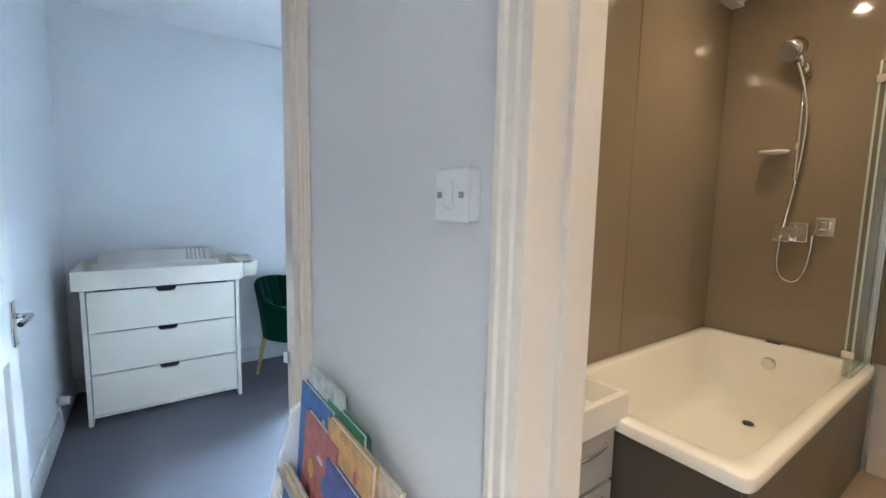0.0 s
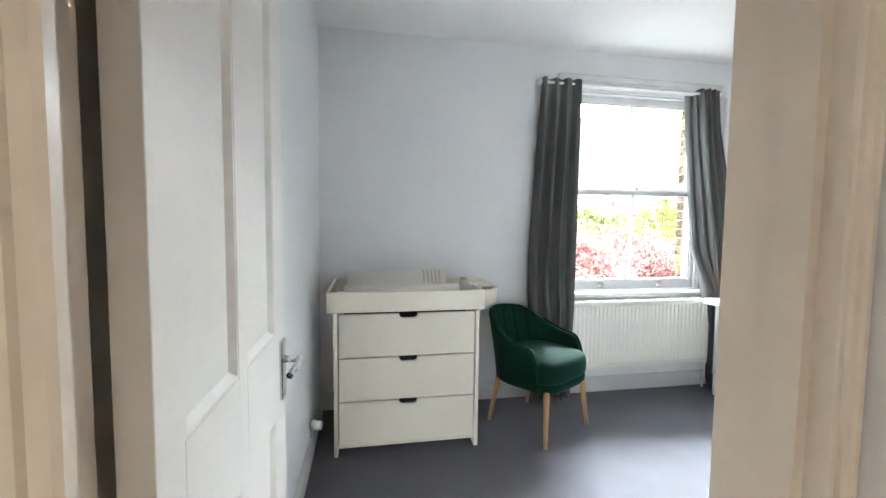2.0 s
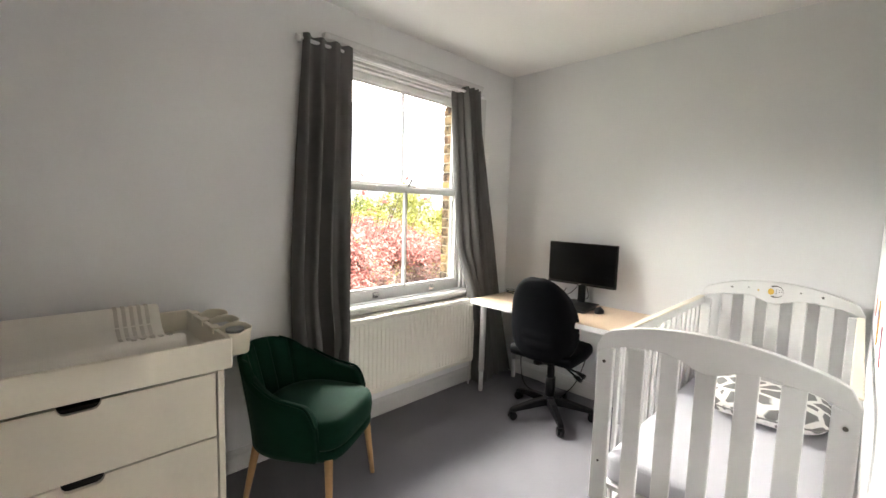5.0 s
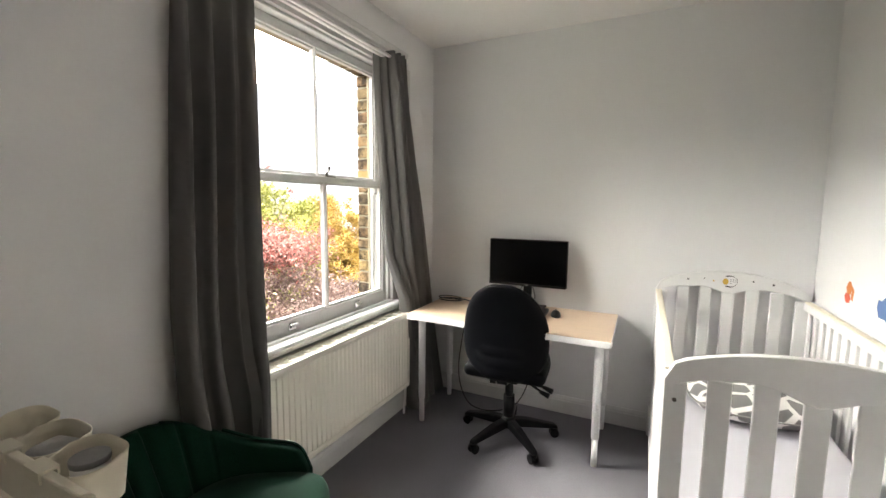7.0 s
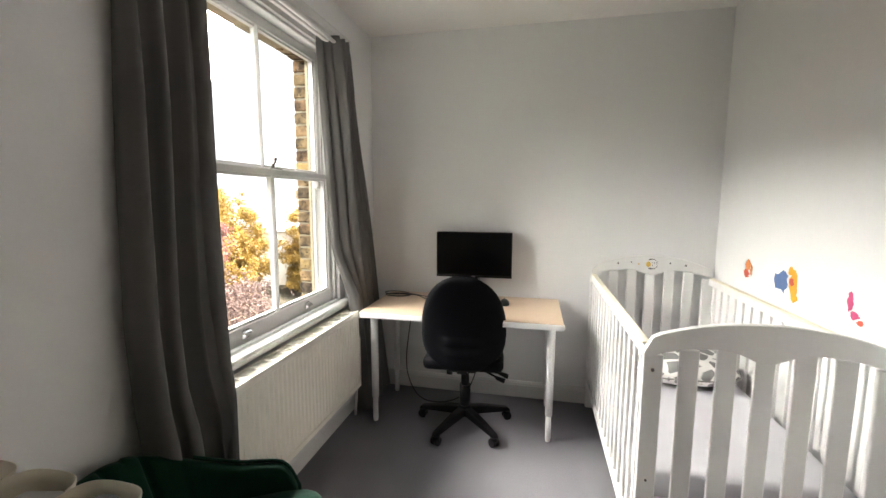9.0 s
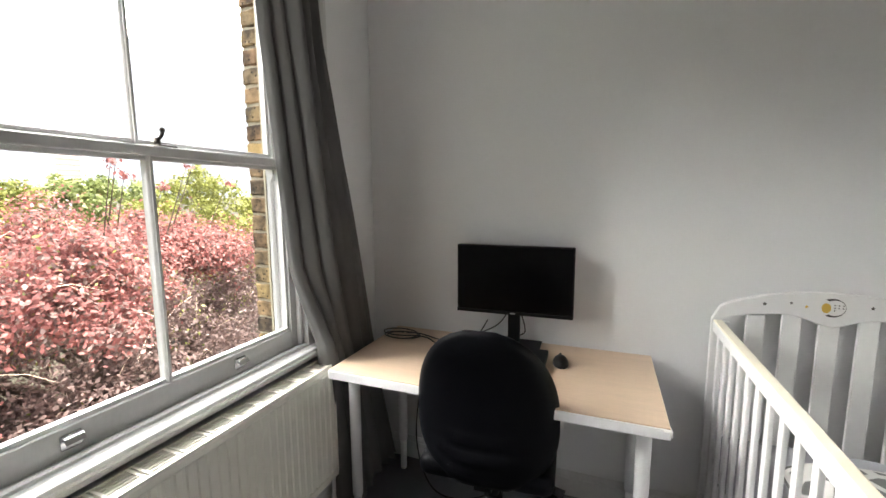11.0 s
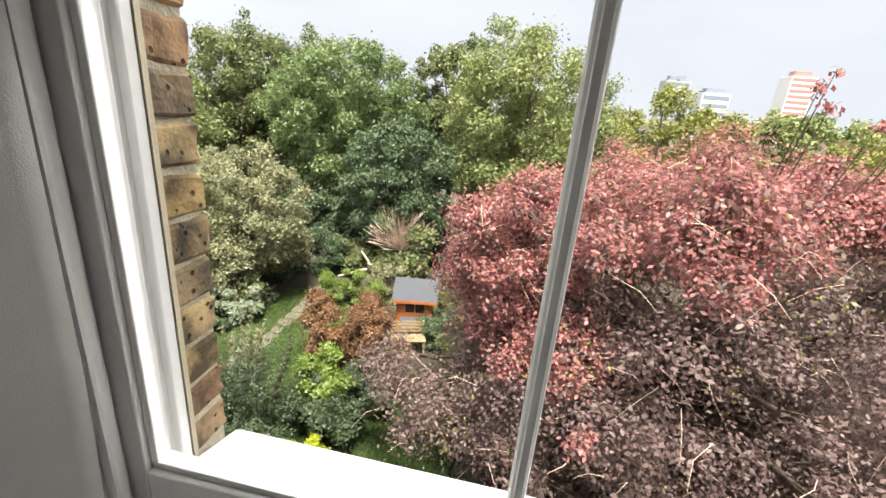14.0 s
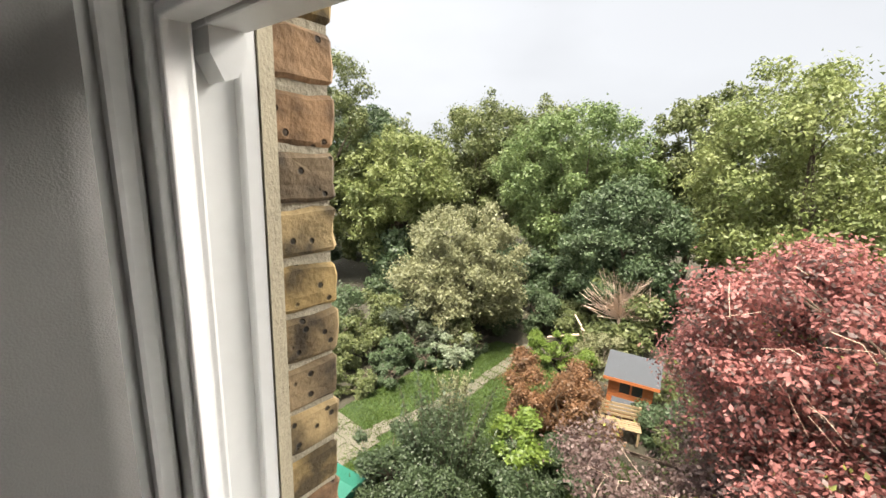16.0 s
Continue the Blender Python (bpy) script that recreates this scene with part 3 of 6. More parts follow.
# ---- bedroom things ----
def changing_chest():
    c = thing("chest_of_drawers", (0.09, 3.65, 0), 0, "cream white three-drawer nursery chest with cut-out grips, on carpet", "chest of drawers")
    w, d, h = 0.81, 0.55, 0.80
    for x in (0, w - 0.022):
        box("side_panel", c, CREAM, x, x + 0.022, 0, d, 0, h - 0.002, 0.002)
    box("back_panel", c, CREAM, 0.022, w - 0.022, d - 0.012, d - 0.004, 0.05, h - 0.002, 0.001)
    box("top_panel", c, CREAM, 0, w, 0.004, d, h, h + 0.018, 0.002)
    box("bottom_rail", c, CREAM, 0.022, w - 0.022, 0.012, 0.030, 0.042, 0.058, 0.002)
    zs = [0.064, 0.308, 0.552]
    hh = 0.238
    for z in zs:
        x0, x1, cx = 0.028, w - 0.028, w / 2
        # front with a shallow rounded notch in its upper edge
        pts = [(x0, z), (x1, z), (x1, z + hh), (cx + 0.052, z + hh)]
        pts += [(cx + 0.052 - 0.02 * (1 - math.cos(a)), z + hh - 0.026 * math.sin(a)) for a in (0.5, 1.0, 1.57)]
        pts += [(cx - 0.052 + 0.02 * (1 - math.cos(a)), z + hh - 0.026 * math.sin(a)) for a in (1.57, 1.0, 0.5)]
        pts += [(cx - 0.052, z + hh), (x0, z + hh)]
        f = prism("drawer_front", c, CREAM, pts, "y", 0.003, 0.021, "", 0.0012)
        # box coloured near black so that the notch and gaps read as shade
        box("drawer_box", f, DARKGAP, x0 + 0.02, x1 - 0.02, 0.040, d - 0.03, z + 0.01, z + hh - 0.02, 0.001, None, "drawer box painted black as the shade inside")
    return c


def tray():
    t = thing("changing_tray", (0.09, 3.65, 0.818), 0, "cream white open changing tray on top of the chest", "changing tray")
    x0, x1, y0, y1, z1 = -0.035, 0.835, -0.018, 0.555, 0.098
    z0 = -0.014
    box("front_board", t, CREAM, x0, x1, y0, y0 + 0.018, z0, z1, 0.004)
    box("back_board", t, CREAM, x0, x1, y1 - 0.018, y1, z0, z1, 0.004)
    for x in (x0, x1 - 0.018):
        box("end_board", t, CREAM, x, x + 0.018, y0 + 0.018, y1 - 0.018, z0, z1, 0.004)
    box("base_board", t, CREAM, x0 + 0.018, x1 - 0.018, y0 + 0.018, y1 - 0.018, 0.001, 0.008, 0.001)
    m = thing("changing_mat", (0.09, 3.65, 0.827), 0, "padded cream changing mat with raised sides and grey stripes", "changing mat")
    bm = bmesh.new()
    lift = 1.32
    prof = [(0.03, 0), (0.51, 0), (0.515, 0.09), (0.50, 0.110), (0.475, 0.107), (0.43, 0.055), (0.38, 0.032), (0.16, 0.032), (0.11, 0.05), (0.075, 0.088), (0.045, 0.092), (0.025, 0.07)]
    prof = [(p, q * lift) for p, q in prof]
    add_prism(bm, prof, "x", 0.055, 0.70)
    bmesh.ops.bevel(bm, geom=list(bm.edges), offset=0.006, segments=2, affect="EDGES")
    part("pad", bm, PADFAB, m, "", True)
    for i in range(5):
        x = 0.545 + 0.026 * i
        prism("stripe", m, PADBAR, [(p, q * lift + 0.0006) for p, q in [(0.043, 0.0935), (0.077, 0.0895), (0.112, 0.0515), (0.161, 0.0335), (0.38, 0.0335), (0.431, 0.0565), (0.476, 0.1085), (0.499, 0.1115), (0.499, 0.1075),
                                    (0.475, 0.105), (0.43, 0.053), (0.38, 0.030), (0.16, 0.030), (0.11, 0.048), (0.075, 0.086), (0.045, 0.090)]], "x", x, x + 0.013)


def caddy():
    """Side pockets hooked on the tray's end."""
    c = thing("storage_caddy", (0.927, 3.74, 0.805), 0, "cream plastic three-pocket caddy hooked on the tray", "caddy")
    for k, (y, ry) in enumerate(((0.07, 0.072), (0.215, 0.072), (0.36, 0.072))):
        bm = bmesh.new()
        n, rows = 28, [(0.76, 0.0), (0.82, 0.004), (0.97, 0.082), (1.0, 0.094), (0.965, 0.094), (0.93, 0.080), (0.78, 0.010)]
        rings = []
        for s, z in rows:
            ring = []
            for i in range(n):
                a = 2 * math.pi * i / n
                cx, sx = math.cos(a), math.sin(a)
                ring.append(bm.verts.new((0.062 + 0.060 * s * math.copysign(abs(cx) ** 0.6, cx), y + ry * s * math.copysign(abs(sx) ** 0.7, sx), z + 0.01 * (cx > 0) * (z > 0.08))))
            rings.append(ring)
        for a, b in zip(rings, rings[1:]):
            for i in range(n):
                bm.faces.new((a[i], a[(i + 1) % n], b[(i + 1) % n], b[i]))
        bm.faces.new(rings[0][::-1])
        bm.faces.new(rings[-1])
        bmesh.ops.recalc_face_normals(bm, faces=list(bm.faces))
        p = part("pocket", bm, CREAMPL, c, "", True)
        prism("hook", p, CREAMPL, [(0.006, 0.04), (0.006, 0.118), (-0.026, 0.118), (-0.026, 0.095), (-0.022, 0.095), (-0.022, 0.1125), (0.002, 0.1125), (0.002, 0.04)], "y", y - 0.03, y + 0.03)
    w = thing("wipes_pack", (0.989, 3.945, 0.826), 12, "grey white folded cloth inside the caddy", "cloth")
    bm = bmesh.new()
    add_box(bm, -0.040, 0.040, -0.045, 0.045, 0, 0.065, 0.018, None, 0, 4)
    part("fold", bm, mat("grey_cloth", (0.50, 0.50, 0.50), 0.9, 0.1, 10, 200, 0.4), w, "", True)
    k = thing("small_jar", (0.989, 3.80, 0.826), 0, "small white jar with grey lid in the caddy", "jar")
    cyl("jar", k, WHITEPL, (0, 0, 0), (0, 0, 0.065), 0.030, 0.034)
    cyl("lid", k, mat("grey_lid", (0.25, 0.25, 0.25), 0.4, 0.1), (0, 0, 0.0655), (0, 0, 0.078), 0.035)


def tub_chair():
    """Local -y is the front."""
    c = thing("tub_armchair", (1.343, 3.865, 0), 31, "green velvet tub armchair with tapered oak legs", "armchair")
    # shell: a wrap-round back with channels, falling into the arms
    bm = bmesh.new()
    n, rows = 240, 14

    def plan(u, rx, ry):
        """Outline of the shell: a round back, then straight arms to the front; point and outward direction."""
        k = max(0.0, (abs(u) - 0.52) / 0.48)
        a = math.copysign(min(abs(u), 0.52) / 0.52, u) * math.pi / 2
        return Vector((rx * math.sin(a) * (1 - 0.05 * k * k), ry * math.cos(a) - 0.180 * k)), Vector((math.sin(a), math.cos(a)))

    def crest(u):
        d = min(1.0, max(0.0, (abs(u) - 0.15) / 0.42))
        end = max(0.0, (abs(u) - 0.80) / 0.20)
        return 0.738 - 0.155 * d * d * (3 - 2 * d) - 0.02 * max(0.0, (abs(u) - 0.6) / 0.4) - 0.085 * end ** 3

    inner, outer = [], []
    for i in range(n + 1):
        u = i / n * 2 - 1                       # -1 left arm end, 1 right arm end
        top = crest(u) - 0.008 * (1 - abs(math.cos(u * 7.5))) * (abs(u) < 0.2)
        bot = 0.305 + 0.012 * abs(u)
        groove = 0.024 * (1 - abs(math.sin(u * 25))) ** 3 if abs(u) < 0.36 else 0
        ci, co = [], []
        for j in range(rows + 1):
            v = j / rows
            z = bot + (top - bot) * v
            p_, d_ = plan(u, 0.212 + 0.030 * v, 0.215 + 0.105 * v ** 1.3)
            ro = 0.028 + 0.012 * (1 - v)
            rim = 1.0 - 0.5 * (v > 0.95)
            q_, w_ = p_ - d_ * (ro * 0.6 - groove), p_ + d_ * ro * rim
            ci.append(bm.verts.new((q_.x, q_.y, z - 0.012 * (v > 0.95))))
            co.append(bm.verts.new((w_.x, w_.y, z - 0.012 * (v > 0.95))))
        inner.append(ci)
        outer.append(co)
    for i in range(n):
        for j in range(rows):
            bm.faces.new((inner[i][j], inner[i][j + 1], inner[i + 1][j + 1], inner[i + 1][j]))
            bm.faces.new((outer[i][j], outer[i + 1][j], outer[i + 1][j + 1], outer[i][j + 1]))
        bm.faces.new((inner[i][rows], outer[i][rows], outer[i + 1][rows], inner[i + 1][rows]))
        bm.faces.new((inner[i][0], inner[i + 1][0], outer[i + 1][0], outer[i][0]))
    for i in (0, n):
        for j in range(rows):
            bm.faces.new((inner[i][j], outer[i][j], outer[i][j + 1], inner[i][j + 1]))
    bmesh.ops.recalc_face_normals(bm, faces=list(bm.faces))
    part("backrest", bm, VELVET, c, "channelled green velvet back and arms", True)
    for s in (-1, 1):
        pts = []
        for j in range(15):
            u = s * (0.40 + 0.60 * j / 14)
            p_, d_ = plan(u, 0.242, 0.320)
            pts.append((p_.x + d_.x * 0.016, p_.y + d_.y * 0.016, crest(u) - 0.006))
        tube("piping", c, VELVET, pts + [(pts[-1][0] - s * 0.01, pts[-1][1] - 0.004, 0.48), (pts[-1][0] - s * 0.03, pts[-1][1] - 0.002, 0.34)], 0.006)

    def cushion_rings(name, spec, label=""):
        """Stacked rounded outlines: (scale, z)."""
        bm = bmesh.new()
        n, rings = 56, []
        for sc, z in spec:
            ring = []
            for i in range(n):
                a = 2 * math.pi * i / n
                cx, sy = math.cos(a), math.sin(a)
                e = 0.42 if sy < 0 else 0.8
                ring.append(bm.verts.new((0.232 * sc * math.copysign(abs(cx) ** (0.5 if sy < 0 else 0.85), cx), -0.032 + 0.238 * sc * math.copysign(abs(sy) ** e, sy), z)))
            rings.append(ring)
        for a, b in zip(rings, rings[1:]):
            for i in range(n):
                bm.faces.new((a[i], a[(i + 1) % n], b[(i + 1) % n], b[i]))
        bm.faces.new(rings[0][::-1])
        bm.faces.new(rings[-1])
        bmesh.ops.recalc_face_normals(bm, faces=list(bm.faces))
        return part(name, bm, VELVET, c, label, True)

    cushion_rings("seat", [(0.96, 0.358), (1.0, 0.372), (1.015, 0.41), (1.0, 0.452), (0.97, 0.472), (0.90, 0.485), (0.7, 0.494), (0.4, 0.499), (0.1, 0.500)], "padded green velvet seat")
    cushion_rings("seat_base", [(0.80, 0.298), (0.93, 0.303), (0.985, 0.32), (0.995, 0.345), (0.97, 0.357)])
    for x, y in ((-0.19, -0.215), (0.19, -0.215), (-0.17, 0.16), (0.17, 0.16)):
        cyl("leg", c, OAK, (x * 1.19, y * 1.12 + (0.035 if y > 0 else 0.0), 0), (x, y, 0.318), 0.011, 0.019, 16, "tapered oak leg")


def radiator():
    r = thing("radiator", (1.732, 4.152, 0.215), 0, "white ribbed panel radiator under the window", "radiator")
    w, h = 1.165, 0.505
    bm = bmesh.new()
    # pressed front: a ribbed sheet
    pts, k = [(0.0, 0.012)], 34
    for i in range(k):
        x0 = 0.018 + i * (w - 0.036) / k
        p = (w - 0.036) / k
        pts += [(x0, 0.010), (x0 + p * 0.22, 0.010), (x0 + p * 0.34, 0.0055), (x0 + p * 0.78, 0.0055), (x0 + p * 0.90, 0.010)]
    pts += [(w, 0.012), (w, 0.026), (0, 0.026)]
    add_prism(bm, pts, "z", 0.035, h - 0.035)
    add_box(bm, 0, w, 0.004, 0.030, 0, 0.036, 0.008)
    add_box(bm, 0, w, 0.004, 0.030, h - 0.036, h - 0.004, 0.008)
    part("front_panel", bm, RADW, r)
    box("rear_panel", r, RADW, 0, w, 0.075, 0.095, 0, h - 0.01, 0.004)
    for x in (0.0, w - 0.004):
        box("side_cover", r, RADW, x, x + 0.004, 0.006, 0.098, 0.02, h, 0.001)
    g = box("top_grille", r, RADW, 0.004, w - 0.004, 0.006, 0.012, h - 0.008, h, 0.001)
    box("grille_edge", g, RADW, 0.004, w - 0.004, 0.092, 0.098, h - 0.008, h, 0.001)
    k = 12
    for i in range(k):
        x0 = 0.006 + i * (w - 0.012) / k
        p = (w - 0.012) / k
        box("grille_band", g, RADW, x0 + p * 0.0, x0 + p * 0.10, 0.012, 0.092, h - 0.007, h - 0.001, 0.0008)
        box("grille_band", g, RADW, x0 + p * 0.16, x0 + p * 0.24, 0.012, 0.092, h - 0.007, h - 0.001, 0.0008)
        for j in range(6):
            y = 0.018 + j * 0.0125
            box("grille_slat", g, RADW, x0 + p * 0.24, x0 + p, y, y + 0.0038, h - 0.0065, h - 0.003, 0)
    # convector coloured dark to stand for the shade below the grille
    box("convector", r, mat("convector_painted_shade", (0.12, 0.115, 0.10), 0.6, 0.1), 0.02, w - 0.02, 0.032, 0.072, 0.02, h - 0.10, 0.001)
    cyl("valve", r, WHITEPL, (w + 0.018, 0.05, -0.02), (w + 0.018, 0.05, 0.045), 0.013)
    tube("pipe", r, WHITEMET, [(w + 0.018, 0.05, 0.0), (w + 0.018, 0.05, -0.08), (w + 0.026, 0.056, -0.12), (w + 0.012, 0.058, -0.16), (w + 0.012, 0.058, -0.214)], 0.008)
    for x in (0.2, w - 0.2):
        box("bracket", r, WHITEMET, x, x + 0.03, 0.095, 0.117, 0.05, h - 0.08, 0.001)


def curtain(name, label, rows, folds, seed, depth=0.05, tuck=0.0):
    """A hanging curtain through rows of (z, x from, x to, y): soft folds that widen downwards."""
    rnd = random.Random(seed)
    ph = [rnd.uniform(-0.25, 0.25) for _ in range(folds * 2 + 2)]
    am = [rnd.uniform(0.65, 1.2) for _ in range(folds * 2 + 2)]
    c = thing(name, (0, 0, 0), 0, label, "curtain", "window curtains")
    bm = bmesh.new()
    n, m = folds * 14, 60
    grid = []
    for j in range(m + 1):
        v = j / m * (len(rows) - 1)
        i0 = min(int(v), len(rows) - 2)
        f = v - i0
        f = f * f * (3 - 2 * f) * 0.4 + f * 0.6
        z, xa, xb, y = [p + (q - p) * f for p, q in zip(rows[i0], rows[i0 + 1])]
        line = []
        down = j / m
        for i in range(n + 1):
            u = i / n
            k = u * folds
            wv = math.sin((k + ph[int(k * 2)] * (0.4 + down)) * 2 * math.pi)
            a = depth * (0.25 + 0.55 * min(1, down * 5) + 0.25 * down) * am[int(k)]
            pinch = 1 - 0.3 * math.exp(-((down - 0.03) / 0.03) ** 2)
            yy = y - a * wv * pinch + 0.006 * math.sin(9 * down + k * 1.7)
            ux = min(1.0, u / 0.90) if tuck > 0 else u
            xx = xa + (xb - xa) * ux + (0.012 * math.cos(k * 4 * math.pi) * down + 0.006 * math.sin(7 * down + k)) * min(1.0, (1 - ux) * 6)
            if tuck > 0:
                near = max(0.0, min(1.0, (u - 0.74) / 0.14))
                yy += (y - 0.012 - yy) * near
                w = max(0.0, (u - 0.90) / 0.10) * min(1.0, max(0.0, (z - 0.785) / 0.03))
                xx += 0.022 * w
            else:
                w = -tuck * max(0.0, 1 - u / 0.34) * min(1.0, max(0.0, (z - 0.80) / 0.3))
            yy = min(yy, 4.238) * (1 - w) + 4.302 * w
            line.append(bm.verts.new((xx, yy, z + (0.004 * math.sin(k * 6.28) if j == 0 else 0))))
        grid.append(line)
    for j in range(m):
        for i in range(n):
            bm.faces.new((grid[j][i], grid[j + 1][i], grid[j + 1][i + 1], grid[j][i + 1]))
    ob = part("cloth", bm, CURTAIN, c, "", True)
    so = ob.modifiers.new("thick", "SOLIDIFY")
    so.thickness = 0.004
    return c


def rail():
    r = thing("curtain_pole", (0, 0, 0), 0, "slim white curtain pole over the window", "curtain pole")
    cyl("pole", r, WHITEMET, (1.475, 4.225, 2.292), (2.965, 4.225, 2.292), 0.010)
    for x in (1.465, 2.965):
        cyl("finial", r, WHITEMET, (x - 0.012, 4.225, 2.292), (x + 0.012, 4.225, 2.292), 0.017)
    for x in (1.49, 2.945):
        cyl("bracket", r, WHITEMET, (x, 4.225, 2.285), (x, YN, 2.285), 0.007)


def desk():
    d = thing("desk", (2.80, 2.92, 0), 0, "pale oak laminate desk with white edge and round white legs", "desk")
    w, l, t = 0.60, 1.20, 0.735
    box("tabletop", d, DESKTOP, 0.002, w - 0.002, 0.002, l - 0.002, t - 0.004, t, 0.0008)
    box("edge", d, WHITELAM, 0, w, 0, l, t - 0.038, t - 0.0045, 0.002, None, "white laminate edge")
    for x, y in ((0.085, 0.062), (0.085, 1.138), (0.515, 0.062), (0.515, 1.138)):
        g = cyl("leg", d, WHITEMET, (x, y, 0.16), (x, y, t - 0.038), 0.0215, 0.0235)
        cyl("leg_extension", g, WHITEMET, (x, y, 0.012), (x, y, 0.162), 0.0165, 0.0165)
        cyl("foot", g, WHITEPL, (x, y, 0.0), (x, y, 0.0125), 0.015)
        cyl("mounting_plate", g, WHITEMET, (x, y, t - 0.0425), (x, y, t - 0.0383), 0.05)


def corner_guard():
    g = thing("corner_guard", (2.80, 2.92, 0.735), 0, "small clear plastic corner guard taped on the desk", "corner guard")
    box("cap", g, WHITEPL, -0.004, 0.026, -0.004, 0.022, -0.026, -0.006, 0.004)
    box("tape", g, WHITELAM, -0.0055, -0.0045, 0.004, 0.040, -0.024, -0.010, 0.0)


def monitor():
    m = thing("monitor", (3.318, 3.497, 0.735), 2, "black flat computer monitor switched off, on the desk", "monitor")
    box("casing", m, BLACKPL, -0.006, 0.030, -0.260, 0.260, 0.143, 0.456, 0.005)
    box("screen", m, SCREEN, -0.0085, -0.0055, -0.254, 0.254, 0.160, 0.450, 0.0005, None, "dark glossy screen")
    box("chin", m, BLACKPL, -0.010, -0.006, -0.259, 0.259, 0.144, 0.158, 0.001)
    box("badge", m, mat("grey_badge", (0.35, 0.35, 0.35), 0.4, 0.05), -0.0112, -0.0102, -0.012, 0.012, 0.148, 0.154, 0.0)
    box("rear_hump", m, BLACKPL, 0.030, 0.052, -0.13, 0.13, 0.19, 0.40, 0.008)
    box("stand_neck", m, BLACKPL, 0.030, 0.046, -0.028, 0.028, 0.008, 0.22, 0.004)
    box("stand_base", m, BLACKPL, -0.11, 0.075, -0.125, 0.125, 0.0005, 0.010, 0.004)
    for s in (-1, 1):
        tube("cable", m, CABLE, [(0.04, s * 0.02, 0.17), (0.045, s * 0.05, 0.09), (0.05, s * 0.10 + 0.05, 0.03), (0.06, 0.18 + s * 0.04, 0.006), (0.05, 0.30, 0.005)], 0.003)


def dock():
    m = thing("laptop", (3.160, 3.50, 0.7355), 2, "closed black laptop lying on the desk under the monitor", "laptop")
    box("base", m, BLACKPL, -0.125, 0.085, -0.175, 0.175, 0.0, 0.014, 0.004)
    box("lid", m, BLACKPL, -0.125, 0.085, -0.175, 0.175, 0.0145, 0.024, 0.003)
    mo = thing("computer_mouse", (3.17, 3.27, 0.7355), 10, "small black computer mouse on the desk", "mouse")
    bm = bmesh.new()
    bmesh.ops.create_uvsphere(bm, u_segments=20, v_segments=12, radius=1)
    for v in bm.verts:
        v.co = Vector((v.co.x * 0.050, v.co.y * 0.031, max(0.0, v.co.z * 0.034 + 0.004)))
    part("shell", bm, BLACKPL, mo, "", True)
    cyl("wheel", mo, mat("mouse_wheel_rubber", (0.05, 0.05, 0.05), 0.7, 0.1), (0.022, -0.004, 0.032), (0.022, 0.004, 0.032), 0.008)
    k = thing("cable_coil", (3.245, 4.02, 0.7355), 0, "loose black cable coiled on the desk", "cable")
    pts = []
    for i in range(30):
        a = i * 0.55
        pts.append((0.055 * math.cos(a) + 0.012 * math.sin(i * 0.31), 0.085 * math.sin(a) + 0.016 * math.cos(i * 0.23), 0.004 + 0.0007 * i))
    pts += [(0.0, -0.13, 0.02), (-0.05, -0.20, 0.006), (-0.09, -0.27, 0.006), (-0.10, -0.31, 0.010)]
    tube("cord", k, CABLE, pts, 0.0032)
    tube("cord", k, CABLE, [(0.05, 0.0, 0.006), (0.055, -0.06, 0.012), (0.03, -0.15, 0.005), (0.0, -0.24, 0.004), (0.04, -0.33, 0.004), (0.09, -0.36, 0.02), (0.10, -0.40, 0.10)], 0.0032)
    f = thing("floor_cable", (0, 0, 0), 0, "black power cable hanging behind the desk to the floor", "cable")
    tube("cord", f, CABLE, [(3.40, 3.95, 0.70), (3.37, 3.98, 0.45), (3.33, 4.0, 0.20), (3.24, 3.92, 0.06), (3.15, 3.80, 0.02), (3.20, 3.62, 0.012), (3.36, 3.50, 0.05), (3.385, 3.45, 0.30)], 0.004)


